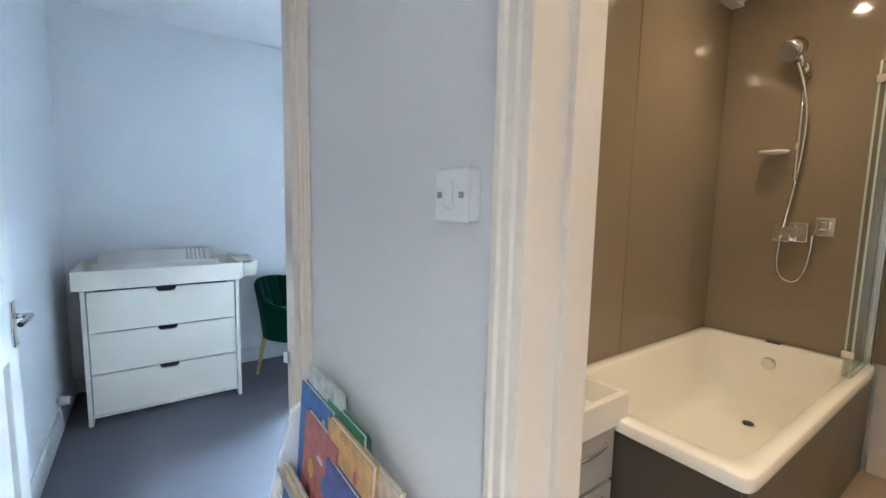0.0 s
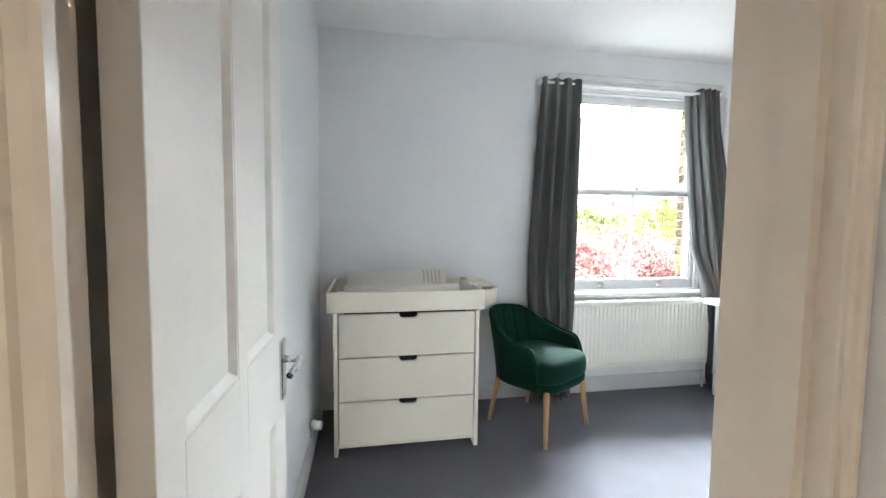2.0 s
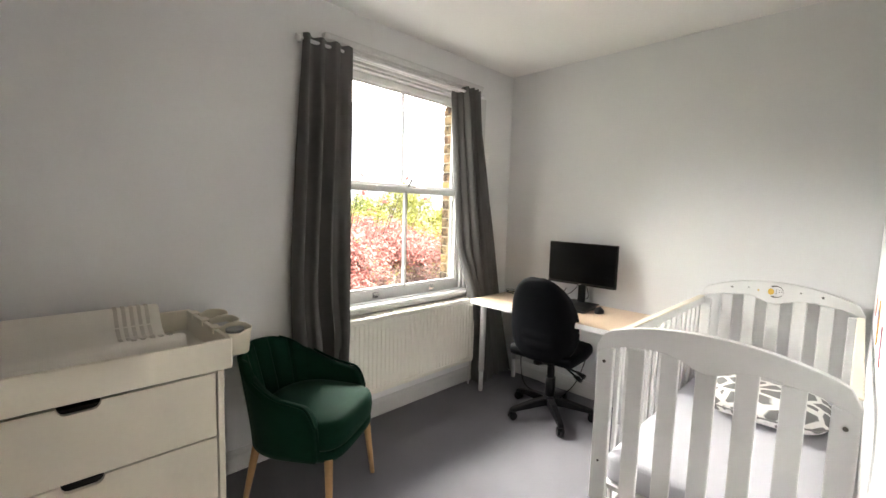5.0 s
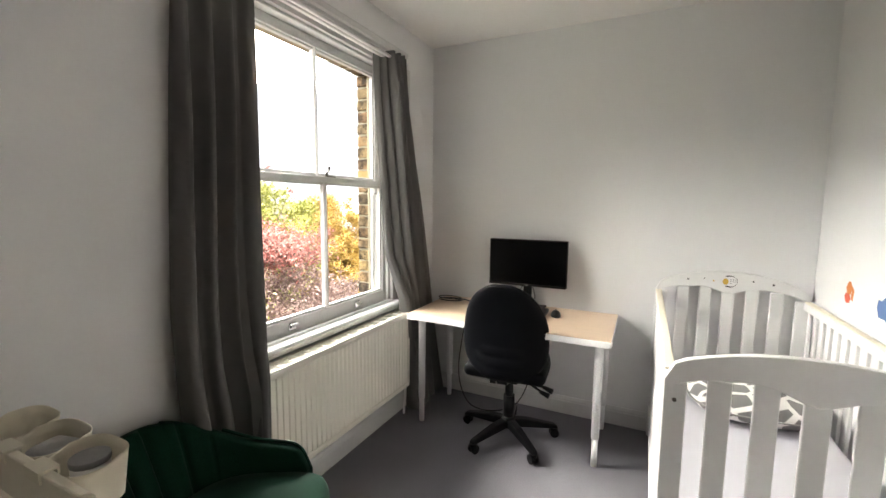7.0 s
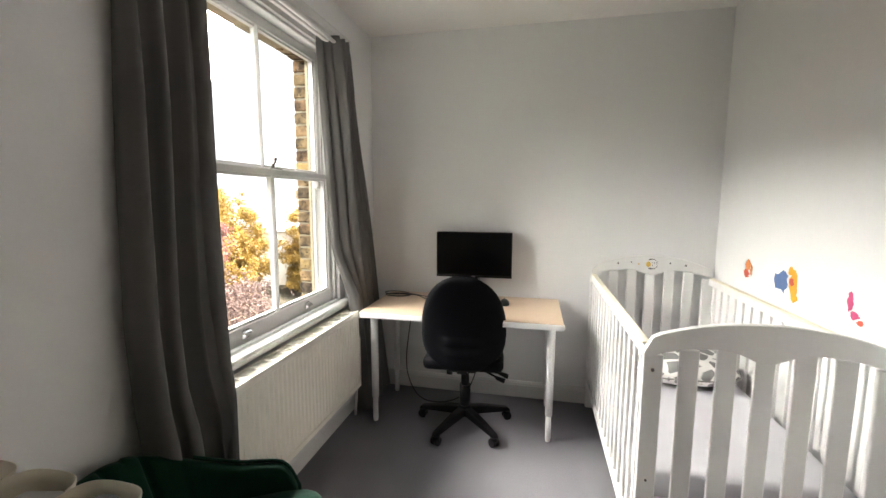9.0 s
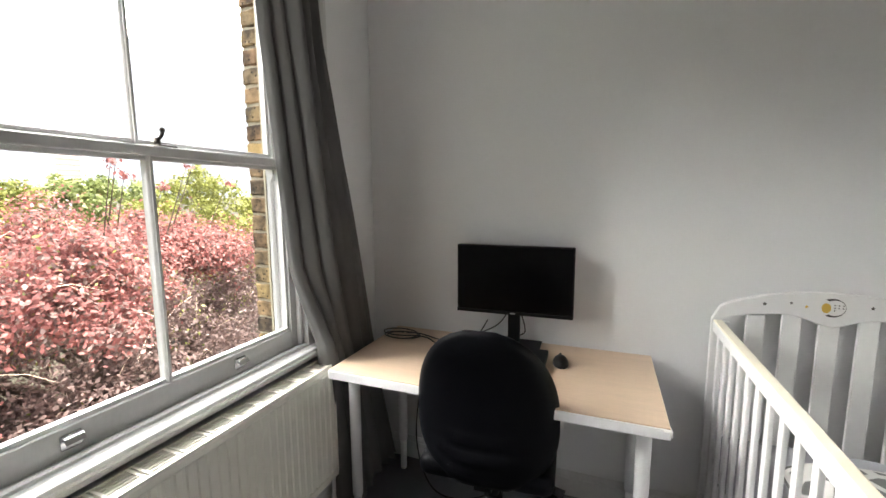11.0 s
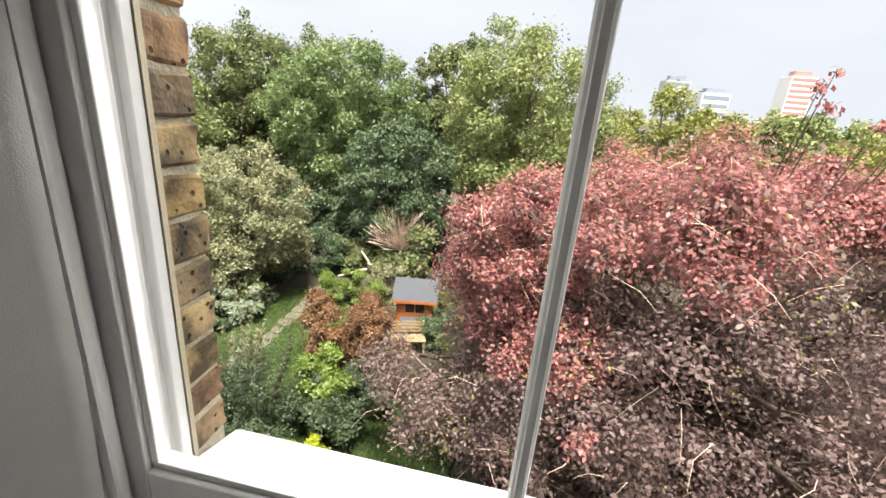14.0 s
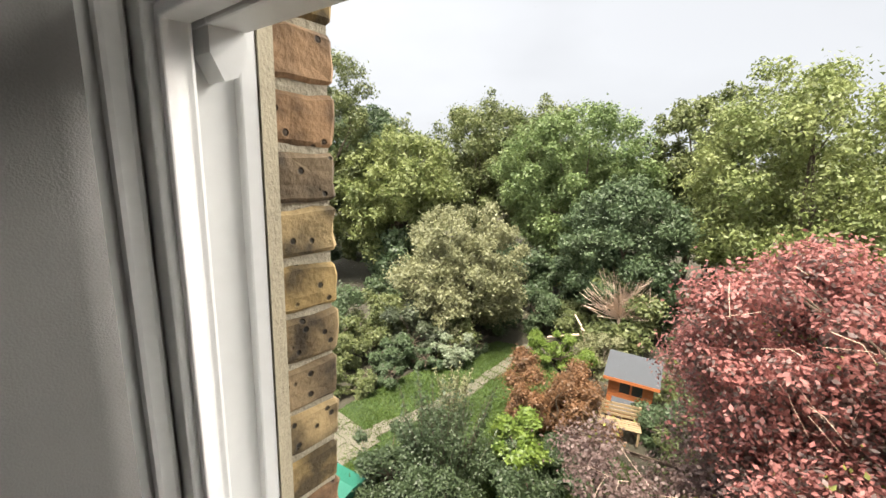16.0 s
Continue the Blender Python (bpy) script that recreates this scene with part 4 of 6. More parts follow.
def office_chair():
    c = thing("office_chair", (2.955, 3.49, 0), 4, "black cloth office chair on a five-star castor base", "office chair")
    # backrest shell: rounded tall oval, curved about the sitter
    bm = bmesh.new()
    n, m = 28, 26
    front, back = [], []
    for j in range(m + 1):
        v = j / m
        z = 0.435 + 0.560 * v
        half = 0.246 * (max(0.0, 1 - ((v - 0.40) / 0.612) ** 2.3) ** 0.5 if v > 0.40 else max(0.0, 1 - ((0.40 - v) / 0.425) ** 2.6) ** 0.5)
        rf, rb = [], []
        for i in range(n + 1):
            u = i / n * 2 - 1
            y = half * u
            curve = 0.045 * (y / 0.23) ** 2 + 0.03 * math.sin(v * 3.1) - 0.055 * v
            th = 0.036 * math.sqrt(max(0.02, 1 - u ** 6)) * math.sqrt(max(0.05, 1 - (2 * v - 1) ** 8))
            rib = 0.012 * max(0.0, math.sin((v + 0.05 * u * u) * 105)) ** 2 if 0.17 < v + 0.05 * u * u < 0.32 and abs(u) < 0.7 else 0
            rf.append(bm.verts.new((-0.20 + curve + th, y, z)))
            rb.append(bm.verts.new((-0.20 + curve - th * 0.8 - rib, y, z)))
        front.append(rf)
        back.append(rb)
    for j in range(m):
        for i in range(n):
            bm.faces.new((front[j][i], front[j][i + 1], front[j + 1][i + 1], front[j + 1][i]))
            bm.faces.new((back[j][i], back[j + 1][i], back[j + 1][i + 1], back[j][i + 1]))
        for i in (0, n):
            bm.faces.new((front[j][i], front[j + 1][i], back[j + 1][i], back[j][i]))
    for j in (0, m):
        for i in range(n):
            bm.faces.new((front[j][i], back[j][i], back[j][i + 1], front[j][i + 1]))
    bmesh.ops.recalc_face_normals(bm, faces=list(bm.faces))
    part("backrest", bm, BLACKFAB, c, "tall rounded black backrest", True)
    bm = bmesh.new()
    add_box(bm, -0.20, 0.26, -0.235, 0.235, 0.425, 0.505, 0.036, None, 0, 4)
    bmesh.ops.subdivide_edges(bm, edges=[e for e in bm.edges if e.calc_length() > 0.2], cuts=4, use_grid_fill=True)
    for v in bm.verts:
        v.co.y *= 1 - 0.12 * max(0, (v.co.x - 0.05) / 0.2) ** 2
        v.co.x -= 0.05 * (v.co.y / 0.235) ** 2 * (v.co.x > 0)
    part("seat", bm, BLACKFAB, c, "padded black seat", True)
    box("tag", c, WHITEPL, -0.145, -0.141, -0.256, -0.246, 0.66, 0.70, 0.0005, None, "small white label")
    box("mechanism", c, BLACKPL, -0.11, 0.10, -0.07, 0.07, 0.385, 0.426, 0.008)
    prism("back_arm", c, BLACKPL, [(-0.22, 0.62), (-0.20, 0.62), (-0.185, 0.44), (-0.10, 0.405), (-0.10, 0.39), (-0.20, 0.415)], "y", -0.03, 0.03, "", 0.004)
    cyl("gas_lift", c, BLACKPL, (0, 0, 0.19), (0, 0, 0.39), 0.027, 0.024)
    cyl("lift_cover", c, BLACKPL, (0, 0, 0.13), (0, 0, 0.27), 0.036, 0.034)
    cyl("tension_knob", c, BLACKPL, (-0.03, 0.075, 0.36), (-0.03, 0.11, 0.36), 0.022)
    for yy, zz in ((-0.20, 0.375), (-0.22, 0.405)):
        lv = tube("lever", c, BLACKPL, [(0.0, -0.06, 0.395), (-0.03, -0.13, 0.37), (-0.05, yy, zz - 0.03)], 0.007)
        cyl("paddle", lv, BLACKPL, (-0.05, yy + 0.01, zz - 0.03), (-0.06, yy - 0.045, zz - 0.045), 0.011, 0.016)
    hub = cyl("hub", c, BLACKPL, (0, 0, 0.075), (0, 0, 0.14), 0.048, 0.040)
    for i in range(5):
        a = radians(5.5 + 72 * i)
        dx, dy = math.cos(a), math.sin(a)
        bm = bmesh.new()
        vs = add_prism(bm, [(0.03, 0.075), (0.03, 0.125), (0.12, 0.118), (0.285, 0.082), (0.302, 0.072), (0.302, 0.058), (0.28, 0.056)], "y", -0.022, 0.022)
        for v in bm.verts:
            v.co.y *= 1.15 - 1.3 * max(0, v.co.x - 0.03)
        bmesh.ops.bevel(bm, geom=list(bm.edges), offset=0.004, segments=2, affect="EDGES")
        bmesh.ops.rotate(bm, verts=bm.verts, cent=(0, 0, 0), matrix=Matrix.Rotation(a, 3, "Z"))
        part("spoke", bm, BLACKPL, c)
        r = 0.285
        w = cyl("castor", c, BLACKPL, (r * dx - 0.022 * dy, r * dy + 0.022 * dx, 0.026), (r * dx - 0.006 * dy, r * dy + 0.006 * dx, 0.026), 0.026)
        cyl("wheel", w, BLACKPL, (r * dx + 0.006 * dy, r * dy - 0.006 * dx, 0.026), (r * dx + 0.022 * dy, r * dy - 0.022 * dx, 0.026), 0.026)
        prism("hood", w, BLACKPL, [(r * dx + 0.024 * math.cos(b) , r * dy + 0.024 * math.sin(b)) for b in [k * math.pi / 6 for k in range(12)]], "z", 0.032, 0.058)


def arc_end(c, name, x, y0, y1, z_side, z_mid, crest):
    """A cot end: posts, an arched top board cut below, wide slats, and a lower rail."""
    t, cy, half = 0.026, (y0 + y1) / 2, (y1 - y0) / 2
    n = 28
    top, low = [], []
    for i in range(n + 1):
        u = i / n * 2 - 1
        y = cy + half * u
        e = max(0.0, (abs(u) - 0.90) / 0.10)
        top.append((y, z_side + (z_mid - z_side) * (1 - abs(u) ** 2.2) - 0.045 * e ** 2))
        dip = (0.036 if crest else 0.042) * math.exp(-(u / 0.20) ** 2)
        low.append((y, z_mid - 0.088 - 0.055 * u ** 4 - dip))
    e_ = prism(name, c, COTW, top + low[::-1], "x", x, x + t, "", 0.003)
    pw = 0.062
    for a in (y0 + 0.0, y1 - pw):
        zz = z_side - 0.062
        box("post", e_, COTW, x + 0.0012, x + t - 0.0012, a, a + pw, 0.0, zz + 0.01, 0.004)
    box("lower_rail", e_, COTW, x + 0.0012, x + t - 0.0012, y0 + pw, y1 - pw, 0.16, 0.235, 0.004)
    k, span = 5, (y1 - y0) - 2 * pw
    gap = (span - k * 0.060) / (k + 1)
    for i in range(k):
        yc = y0 + pw + gap * (i + 1) + 0.060 * (i + 0.5)
        box("slat", e_, COTW, x + 0.006, x + t - 0.006, yc - 0.030, yc + 0.030, 0.23, z_mid - 0.085 - 0.04 * ((yc - cy) / half) ** 2, 0.004)
    return e_


def cot():
    c = thing("cot", (0, 0, 0), 0, "white painted wooden cot with arched ends and barred sides", "cot")
    y0, y1, xa, xb = 1.994, 2.722, 1.955, 3.352
    near = arc_end(c, "footboard", xa, y0, y1, 0.955, 1.025, False)
    far = arc_end(c, "headboard", xb, y0, y1, 0.975, 1.060, True)
    for y in (y0 + 0.03, y1 - 0.03):
        cyl("bolt", near, IRON, (xa - 0.003, y, 0.85), (xa + 0.004, y, 0.85), 0.006)
        cyl("bolt", near, IRON, (xa - 0.003, y, 0.45), (xa + 0.004, y, 0.45), 0.004)
        cyl("bolt", near, IRON, (xa - 0.003, y, 0.22), (xa + 0.004, y, 0.22), 0.004)
    for yc in (y0 + 0.016, y1 - 0.016):
        tr = box("side_rail", c, COTW, xa + 0.028, xb - 0.002, yc - 0.014, yc + 0.014, 0.885, 0.925, 0.006)
        box("teething_strip", tr, CREAMPL, xa + 0.04, xb - 0.014, yc - 0.0155, yc + 0.0155, 0.9255, 0.934, 0.004)
        box("bottom_rail", tr, COTW, xa + 0.028, xb - 0.002, yc - 0.014, yc + 0.014, 0.155, 0.195, 0.004)
        for i in range(15):
            x = xa + 0.028 + (xb - xa - 0.03) * (i + 0.7) / 15.4
            box("bar", tr, COTW, x - 0.013, x + 0.013, yc - 0.007, yc + 0.007, 0.193, 0.888, 0.003)
    # painted motifs on the head board: a moon with dots and small stars
    gold = mat("gold_motif_paint", (0.62, 0.40, 0.06), 0.5, 0.1)
    dark = mat("dark_motif_paint", (0.06, 0.055, 0.05), 0.5, 0.1)
    cy = (y0 + y1) / 2
    for k, (dy, dz, r, mm) in enumerate(((0.0, 1.0, 0, None), (0.20, 1.006, 0.008, dark), (0.12, 1.016, 0.006, dark), (0.075, 1.006, 0.007, gold), (-0.11, 1.016, 0.007, dark), (-0.20, 1.006, 0.009, dark))):
        if r:
            prism("star_motif", far, mm, [(cy + dy + r * (1 if q % 2 == 0 else 0.45) * math.sin(q * math.pi / 5), dz + r * (1 if q % 2 == 0 else 0.45) * math.cos(q * math.pi / 5)) for q in range(10)],
                  "x", xb - 0.0012, xb + 0.0008)
    ring = [(cy + 0.038 * math.cos(a), 1.008 + 0.034 * math.sin(a)) for a in [1.0 + 0.17 * i for i in range(26)]]
    moon = ring + [(cy - 0.006 + 0.031 * math.cos(a), 1.008 + 0.028 * math.sin(a)) for a in [1.0 + 0.17 * i for i in range(26)]][::-1]
    prism("moon_motif", far, dark, moon, "x", xb - 0.0012, xb + 0.0008)
    prism("moon_face", far, gold, [(cy + 0.018 + 0.014 * math.cos(i * 0.5), 1.006 + 0.018 * math.sin(i * 0.5)) for i in range(12)], "x", xb - 0.0014, xb + 0.0008)
    for i in range(7):
        a, b = cy - 0.006 - 0.012 * (i % 3), 1.018 - 0.010 * (i // 3)
        box("dot_motif", far, dark, xb - 0.0016, xb - 0.0002, a - 0.002, a + 0.002, b - 0.002, b + 0.002, 0)
    box("mattress_base", c, COTW, xa + 0.03, xb - 0.004, y0 + 0.034, y1 - 0.034, 0.335, 0.355, 0.002)
    m = thing("cot_mattress", (0, 0, 0.3555), 0, "cot mattress in a fitted white sheet", "mattress")
    bm = bmesh.new()
    add_box(bm, xa + 0.04, xb - 0.012, y0 + 0.042, y1 - 0.042, 0, 0.115, 0.025, None, 0, 3)
    bmesh.ops.subdivide_edges(bm, edges=[e for e in bm.edges if e.calc_length() > 0.3], cuts=24, use_grid_fill=True)
    for v in bm.verts:
        if v.co.z > 0.08:
            v.co.z += 0.006 * noise.noise(Vector((v.co.x * 4, v.co.y * 9, 0.3))) + 0.003 * noise.noise(Vector((v.co.x * 16, v.co.y * 20, 1)))
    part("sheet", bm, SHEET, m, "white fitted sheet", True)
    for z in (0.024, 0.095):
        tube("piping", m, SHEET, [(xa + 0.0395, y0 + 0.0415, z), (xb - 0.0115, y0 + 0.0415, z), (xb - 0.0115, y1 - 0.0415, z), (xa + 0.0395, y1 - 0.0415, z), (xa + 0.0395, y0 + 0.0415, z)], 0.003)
    # patterned grey and white cushion against the head end
    pm, n, l, p = node_mat("pebble_print_cloth")
    tc, vo, rp = n.new("ShaderNodeTexCoord"), n.new("ShaderNodeTexVoronoi"), n.new("ShaderNodeValToRGB")
    vo.feature, vo.inputs["Scale"].default_value = "DISTANCE_TO_EDGE", 10.5
    rp.color_ramp.elements[0].position, rp.color_ramp.elements[0].color = 0.09, (0.78, 0.77, 0.74, 1)
    rp.color_ramp.elements[1].position, rp.color_ramp.elements[1].color = 0.12, (0.20, 0.20, 0.195, 1)
    l.new(tc.outputs["Object"], vo.inputs["Vector"])
    l.new(vo.outputs["Distance"], rp.inputs[0])
    l.new(rp.outputs[0], p.inputs["Base Color"])
    p.inputs["Roughness"].default_value = 0.9
    q = thing("cushion", (2.88, 2.31, 0.472), 4, "grey and white pebble-print cushion lying in the cot", "cushion")
    bm = bmesh.new()
    n_, k_ = 36, 9
    for s_ in (1, -1):
        rings = []
        for j in range(k_ + 1):
            f = 1 - j / k_
            ring = []
            for i in range(n_):
                a = 2 * math.pi * i / n_
                cx, sy = math.cos(a), math.sin(a)
                px = 0.220 * f * math.copysign(abs(cx) ** 0.55, cx) + 0.03 * (sy * f) ** 2
                py = 0.262 * f * math.copysign(abs(sy) ** 0.55, sy)
                zz = 0.066 * (1 - f ** 3.2) ** 0.55 * s_
                zz += 0.008 * noise.noise(Vector((px * 14, py * 14, s_))) * (1 - f)
                ring.append(bm.verts.new((px, py, 0.066 + max(zz, -0.064))))
            rings.append(ring)
        for a, b in zip(rings, rings[1:]):
            for i in range(n_):
                bm.faces.new((a[i], a[(i + 1) % n_], b[(i + 1) % n_], b[i]))
    bmesh.ops.remove_doubles(bm, verts=bm.verts, dist=0.0004)
    bmesh.ops.recalc_face_normals(bm, faces=list(bm.faces))
    part("cover", bm, pm, q, "", True)
    seam = []
    for i in range(36):
        a = 2 * math.pi * i / 36
        cx, sy = math.cos(a), math.sin(a)
        seam.append((0.222 * math.copysign(abs(cx) ** 0.55, cx) + 0.03 * sy ** 2, 0.264 * math.copysign(abs(sy) ** 0.55, sy), 0.066))
    tube("seam", q, mat("cushion_seam_grey", (0.22, 0.22, 0.21), 0.9, 0.1, 10, 200, 0.3), seam + seam[:1], 0.004)


def blob(rx, rz, seed, n=18):
    rnd = random.Random(seed)
    return [((rx * (1 + rnd.uniform(-0.3, 0.25))) * math.cos(2 * math.pi * i / n), (rz * (1 + rnd.uniform(-0.3, 0.25))) * math.sin(2 * math.pi * i / n)) for i in range(n)]


def stickers():
    """Small coloured wall stickers as plain shapes."""
    col = {"red": (0.55, 0.09, 0.05), "blue": (0.085, 0.15, 0.32), "yellow": (0.75, 0.38, 0.03), "pink": (0.50, 0.07, 0.18), "orange": (0.60, 0.20, 0.05)}
    ms = {k: mat("sticker_" + k, v, 0.6, 0.08, 20, 100, 0.05) for k, v in col.items()}
    sets = [("orange red vinyl wall sticker above the cot", 3.00, 1.05, [("orange", 0, 0.02, 0.026, 0.032), ("red", 0.010, -0.025, 0.03, 0.024), ("orange", -0.038, 0.0, 0.010, 0.03)]),
            ("blue and yellow vinyl wall sticker above the cot", 2.635, 1.04, [("blue", 0.055, 0.0, 0.055, 0.045), ("blue", 0.035, 0.030, 0.030, 0.026), ("yellow", -0.045, 0.008, 0.034, 0.062),
                                                              ("red", -0.030, 0.018, 0.020, 0.018), ("yellow", -0.020, 0.062, 0.020, 0.020), ("yellow", -0.060, -0.05, 0.020, 0.02)]),
            ("pink vinyl wall sticker above the cot", 2.235, 1.035, [("pink", 0.012, 0.015, 0.015, 0.032), ("pink", -0.015, -0.025, 0.022, 0.016), ("red", -0.045, -0.045, 0.014, 0.010), ("pink", 0.012, 0.045, 0.010, 0.013)])]
    for k, (label, x, z, shapes) in enumerate(sets):
        t = thing("wall_sticker", (x, YS + 0.0005, z), 0, label, "sticker", "wall stickers")
        for i, (cn, dx, dz, rx, rz) in enumerate(shapes):
            pts = [(-dx * -1 + a, dz + b) for a, b in blob(rx, rz, k * 10 + i)]
            prism("patch", t, ms[cn], pts, "y", 0.0, 0.0008 + 0.0003 * i)


changing_chest()
tray()
caddy()
tub_chair()
radiator()
curtain("curtain", "long grey cloth curtain gathered at the window", [(2.322, 1.49, 1.79, 4.215), (1.9, 1.46, 1.788, 4.21), (1.4, 1.43, 1.78, 4.205), (1.05, 1.41, 1.775, 4.195), (0.82, 1.41, 1.76, 4.175), (0.70, 1.41, 1.745, 4.15), (0.5, 1.42, 1.735, 4.145), (0.02, 1.43, 1.73, 4.145)], 4, 3, 0.050, 1.0)
curtain("curtain", "long grey cloth curtain falling behind the desk", [(2.322, 2.70, 2.925, 4.20), (2.0, 2.715, 2.95, 4.20), (1.5, 2.775, 3.04, 4.19), (0.80, 2.855, 3.19, 4.18), (0.02, 2.93, 3.385, 4.165)], 4, 8, 0.048, -1.0)
rail()
desk()
corner_guard()
monitor()
dock()
office_chair()
cot()
stickers()
# pipe end with a cap at the skirting beside the chest
v = thing("radiator_valve", (-0.025, 3.66, 0.19), 0, "white round thermostat cap near the skirting", "valve")
cyl("cap", v, WHITEPL, (0.0, 0, 0.0), (0.05, -0.01, 0.0), 0.027, 0.023)
cyl("stem", v, CHROME, (-0.014, 0, 0.0), (0.002, 0, 0.0), 0.012)
tube("tail_pipe", v, WHITEMET, [(-0.006, 0, 0), (-0.004, 0.02, -0.06), (-0.002, 0.03, -0.19)], 0.007)

pl = thing("pendant_light", (1.20, 2.50, H), 0, "white ceiling pendant with bulb holder, unlit", "ceiling light")
cyl("ceiling_rose", pl, WHITEPL, (0, 0, -0.028), (0, 0, -0.0005), 0.036, 0.050, 24)
cyl("flex", pl, WHITEPL, (0, 0, -0.42), (0, 0, -0.027), 0.004)
cyl("bulb_holder", pl, WHITEPL, (0, 0, -0.47), (0, 0, -0.415), 0.020, 0.014)
bm = bmesh.new()
bmesh.ops.create_uvsphere(bm, u_segments=20, v_segments=14, radius=0.030, matrix=Matrix.Translation((0, 0, -0.500)))
part("bulb", bm, mat("frosted_bulb", (0.72, 0.72, 0.70), 0.3, 0.02), pl, "frosted white bulb", True)


# ---- hall and bathroom things ----
def downlight(x, y, watts, kelvin_col, z=H + 0.03):
    d = thing("downlight", (x, y, z), 0, "small round recessed ceiling downlight, lit", "ceiling light", "downlights")
    bm = bmesh.new()
    add_cyl(bm, (0, 0, -0.006), (0, 0, -0.001), 0.042, 0.044, 24)
    part("bezel", bm, WHITEMET, d)
    m, n, l, p = node_mat("lamp_glow")
    p.inputs["Emission Color"].default_value, p.inputs["Emission Strength"].default_value = (*kelvin_col, 1), 30
    cyl("lens", d, m, (0, 0, -0.0075), (0, 0, -0.0062), 0.026)
    s = new("lamp", bpy.data.lights.new("lamp", "SPOT"))
    s.data.energy, s.data.color, s.data.spot_size, s.data.spot_blend, s.data.shadow_soft_size = watts, kelvin_col, radians(125), 0.9, 0.026
    s.matrix_world = look((x, y, z - 0.012), (x, y + 0.001, 0))


WARM = (1.0, 0.60, 0.26)
for x, y in ((1.55, 1.35), (2.75, 1.35), (1.20, 0.55), (2.9, 0.25)):
    downlight(x, y, 1.2, WARM)
# added fitting out of view, its strong lamp fills the hall with light
downlight(-0.45, -0.55, 19.5, (1.0, 0.84, 0.67))


def wall_switch():
    s = thing("light_switch", (HX, 1.061, 1.343), 0, "white surface-mounted rocker switch on the hall wall", "switch")
    box("back_box", s, WHITEPL, -0.018, -0.0005, -0.034, 0.034, -0.034, 0.034, 0.003)
    p = box("plate", s, WHITEPL, -0.025, -0.0185, -0.036, 0.036, -0.036, 0.036, 0.004)
    box("rocker", p, WHITEPL, -0.030, -0.0252, -0.009, 0.009, -0.018, 0.018, 0.003)
    for y in (-0.024, 0.024):
        box("screw_cap", p, mat("grey_screw", (0.30, 0.29, 0.27), 0.5, 0.1), -0.0258, -0.0246, y - 0.005, y + 0.005, -0.004, 0.004, 0.0005)


def book(at, h, w, t, cover, rz, lean, label, page=(0.78, 0.74, 0.66)):
    b = thing("book", at, rz, label, "book", "books in the rack")
    b.matrix_world = pose(*at, 0, -lean, rz)
    c = mat("cover_" + label.split()[0] + str(round(at[1] * 100)), cover, 0.42, 0.55, 14, 45, 0.05)
    box("front_cover", b, c, -t / 2, -t / 2 + 0.003, -w / 2, w / 2, 0, h, 0.0008)
    box("back_cover", b, c, t / 2 - 0.003, t / 2, -w / 2, w / 2, 0, h, 0.0008)
    box("page_block", b, mat("book_pages", page, 0.8, 0.1, 10, 300, 0.3), -t / 2 + 0.0032, t / 2 - 0.0032, -w / 2 + 0.004, w / 2 - 0.004, 0.004, h - 0.004, 0)
    g = random.Random(round(at[1] * 1000) + round(h * 1000))
    for k in range(7):
        tint = mat("print_" + str(k), [(0.62, 0.55, 0.40), (0.05, 0.16, 0.36), (0.45, 0.09, 0.06), (0.10, 0.28, 0.12), (0.60, 0.36, 0.06), (0.66, 0.64, 0.60), (0.06, 0.05, 0.05)][(k + round(h * 1000)) % 7],
                   0.45, 0.3, 30, 80, 0.05)
        pw, ph = g.uniform(0.014, 0.045), g.uniform(0.012, 0.05)
        py, pz = g.uniform(-w * 0.40, w * 0.40 - pw), g.uniform(0.1 * h, 0.93 * h - ph)
        prism("picture_patch", b, tint, [(py, pz + ph * 0.3), (py + pw * 0.4, pz), (py + pw, pz + ph * 0.25), (py + pw * 0.9, pz + ph * 0.8), (py + pw * 0.5, pz + ph), (py + pw * 0.1, pz + ph * 0.75)],
              "x", -t / 2 - 0.0004 - 0.0001 * k, -t / 2 - 0.0001)


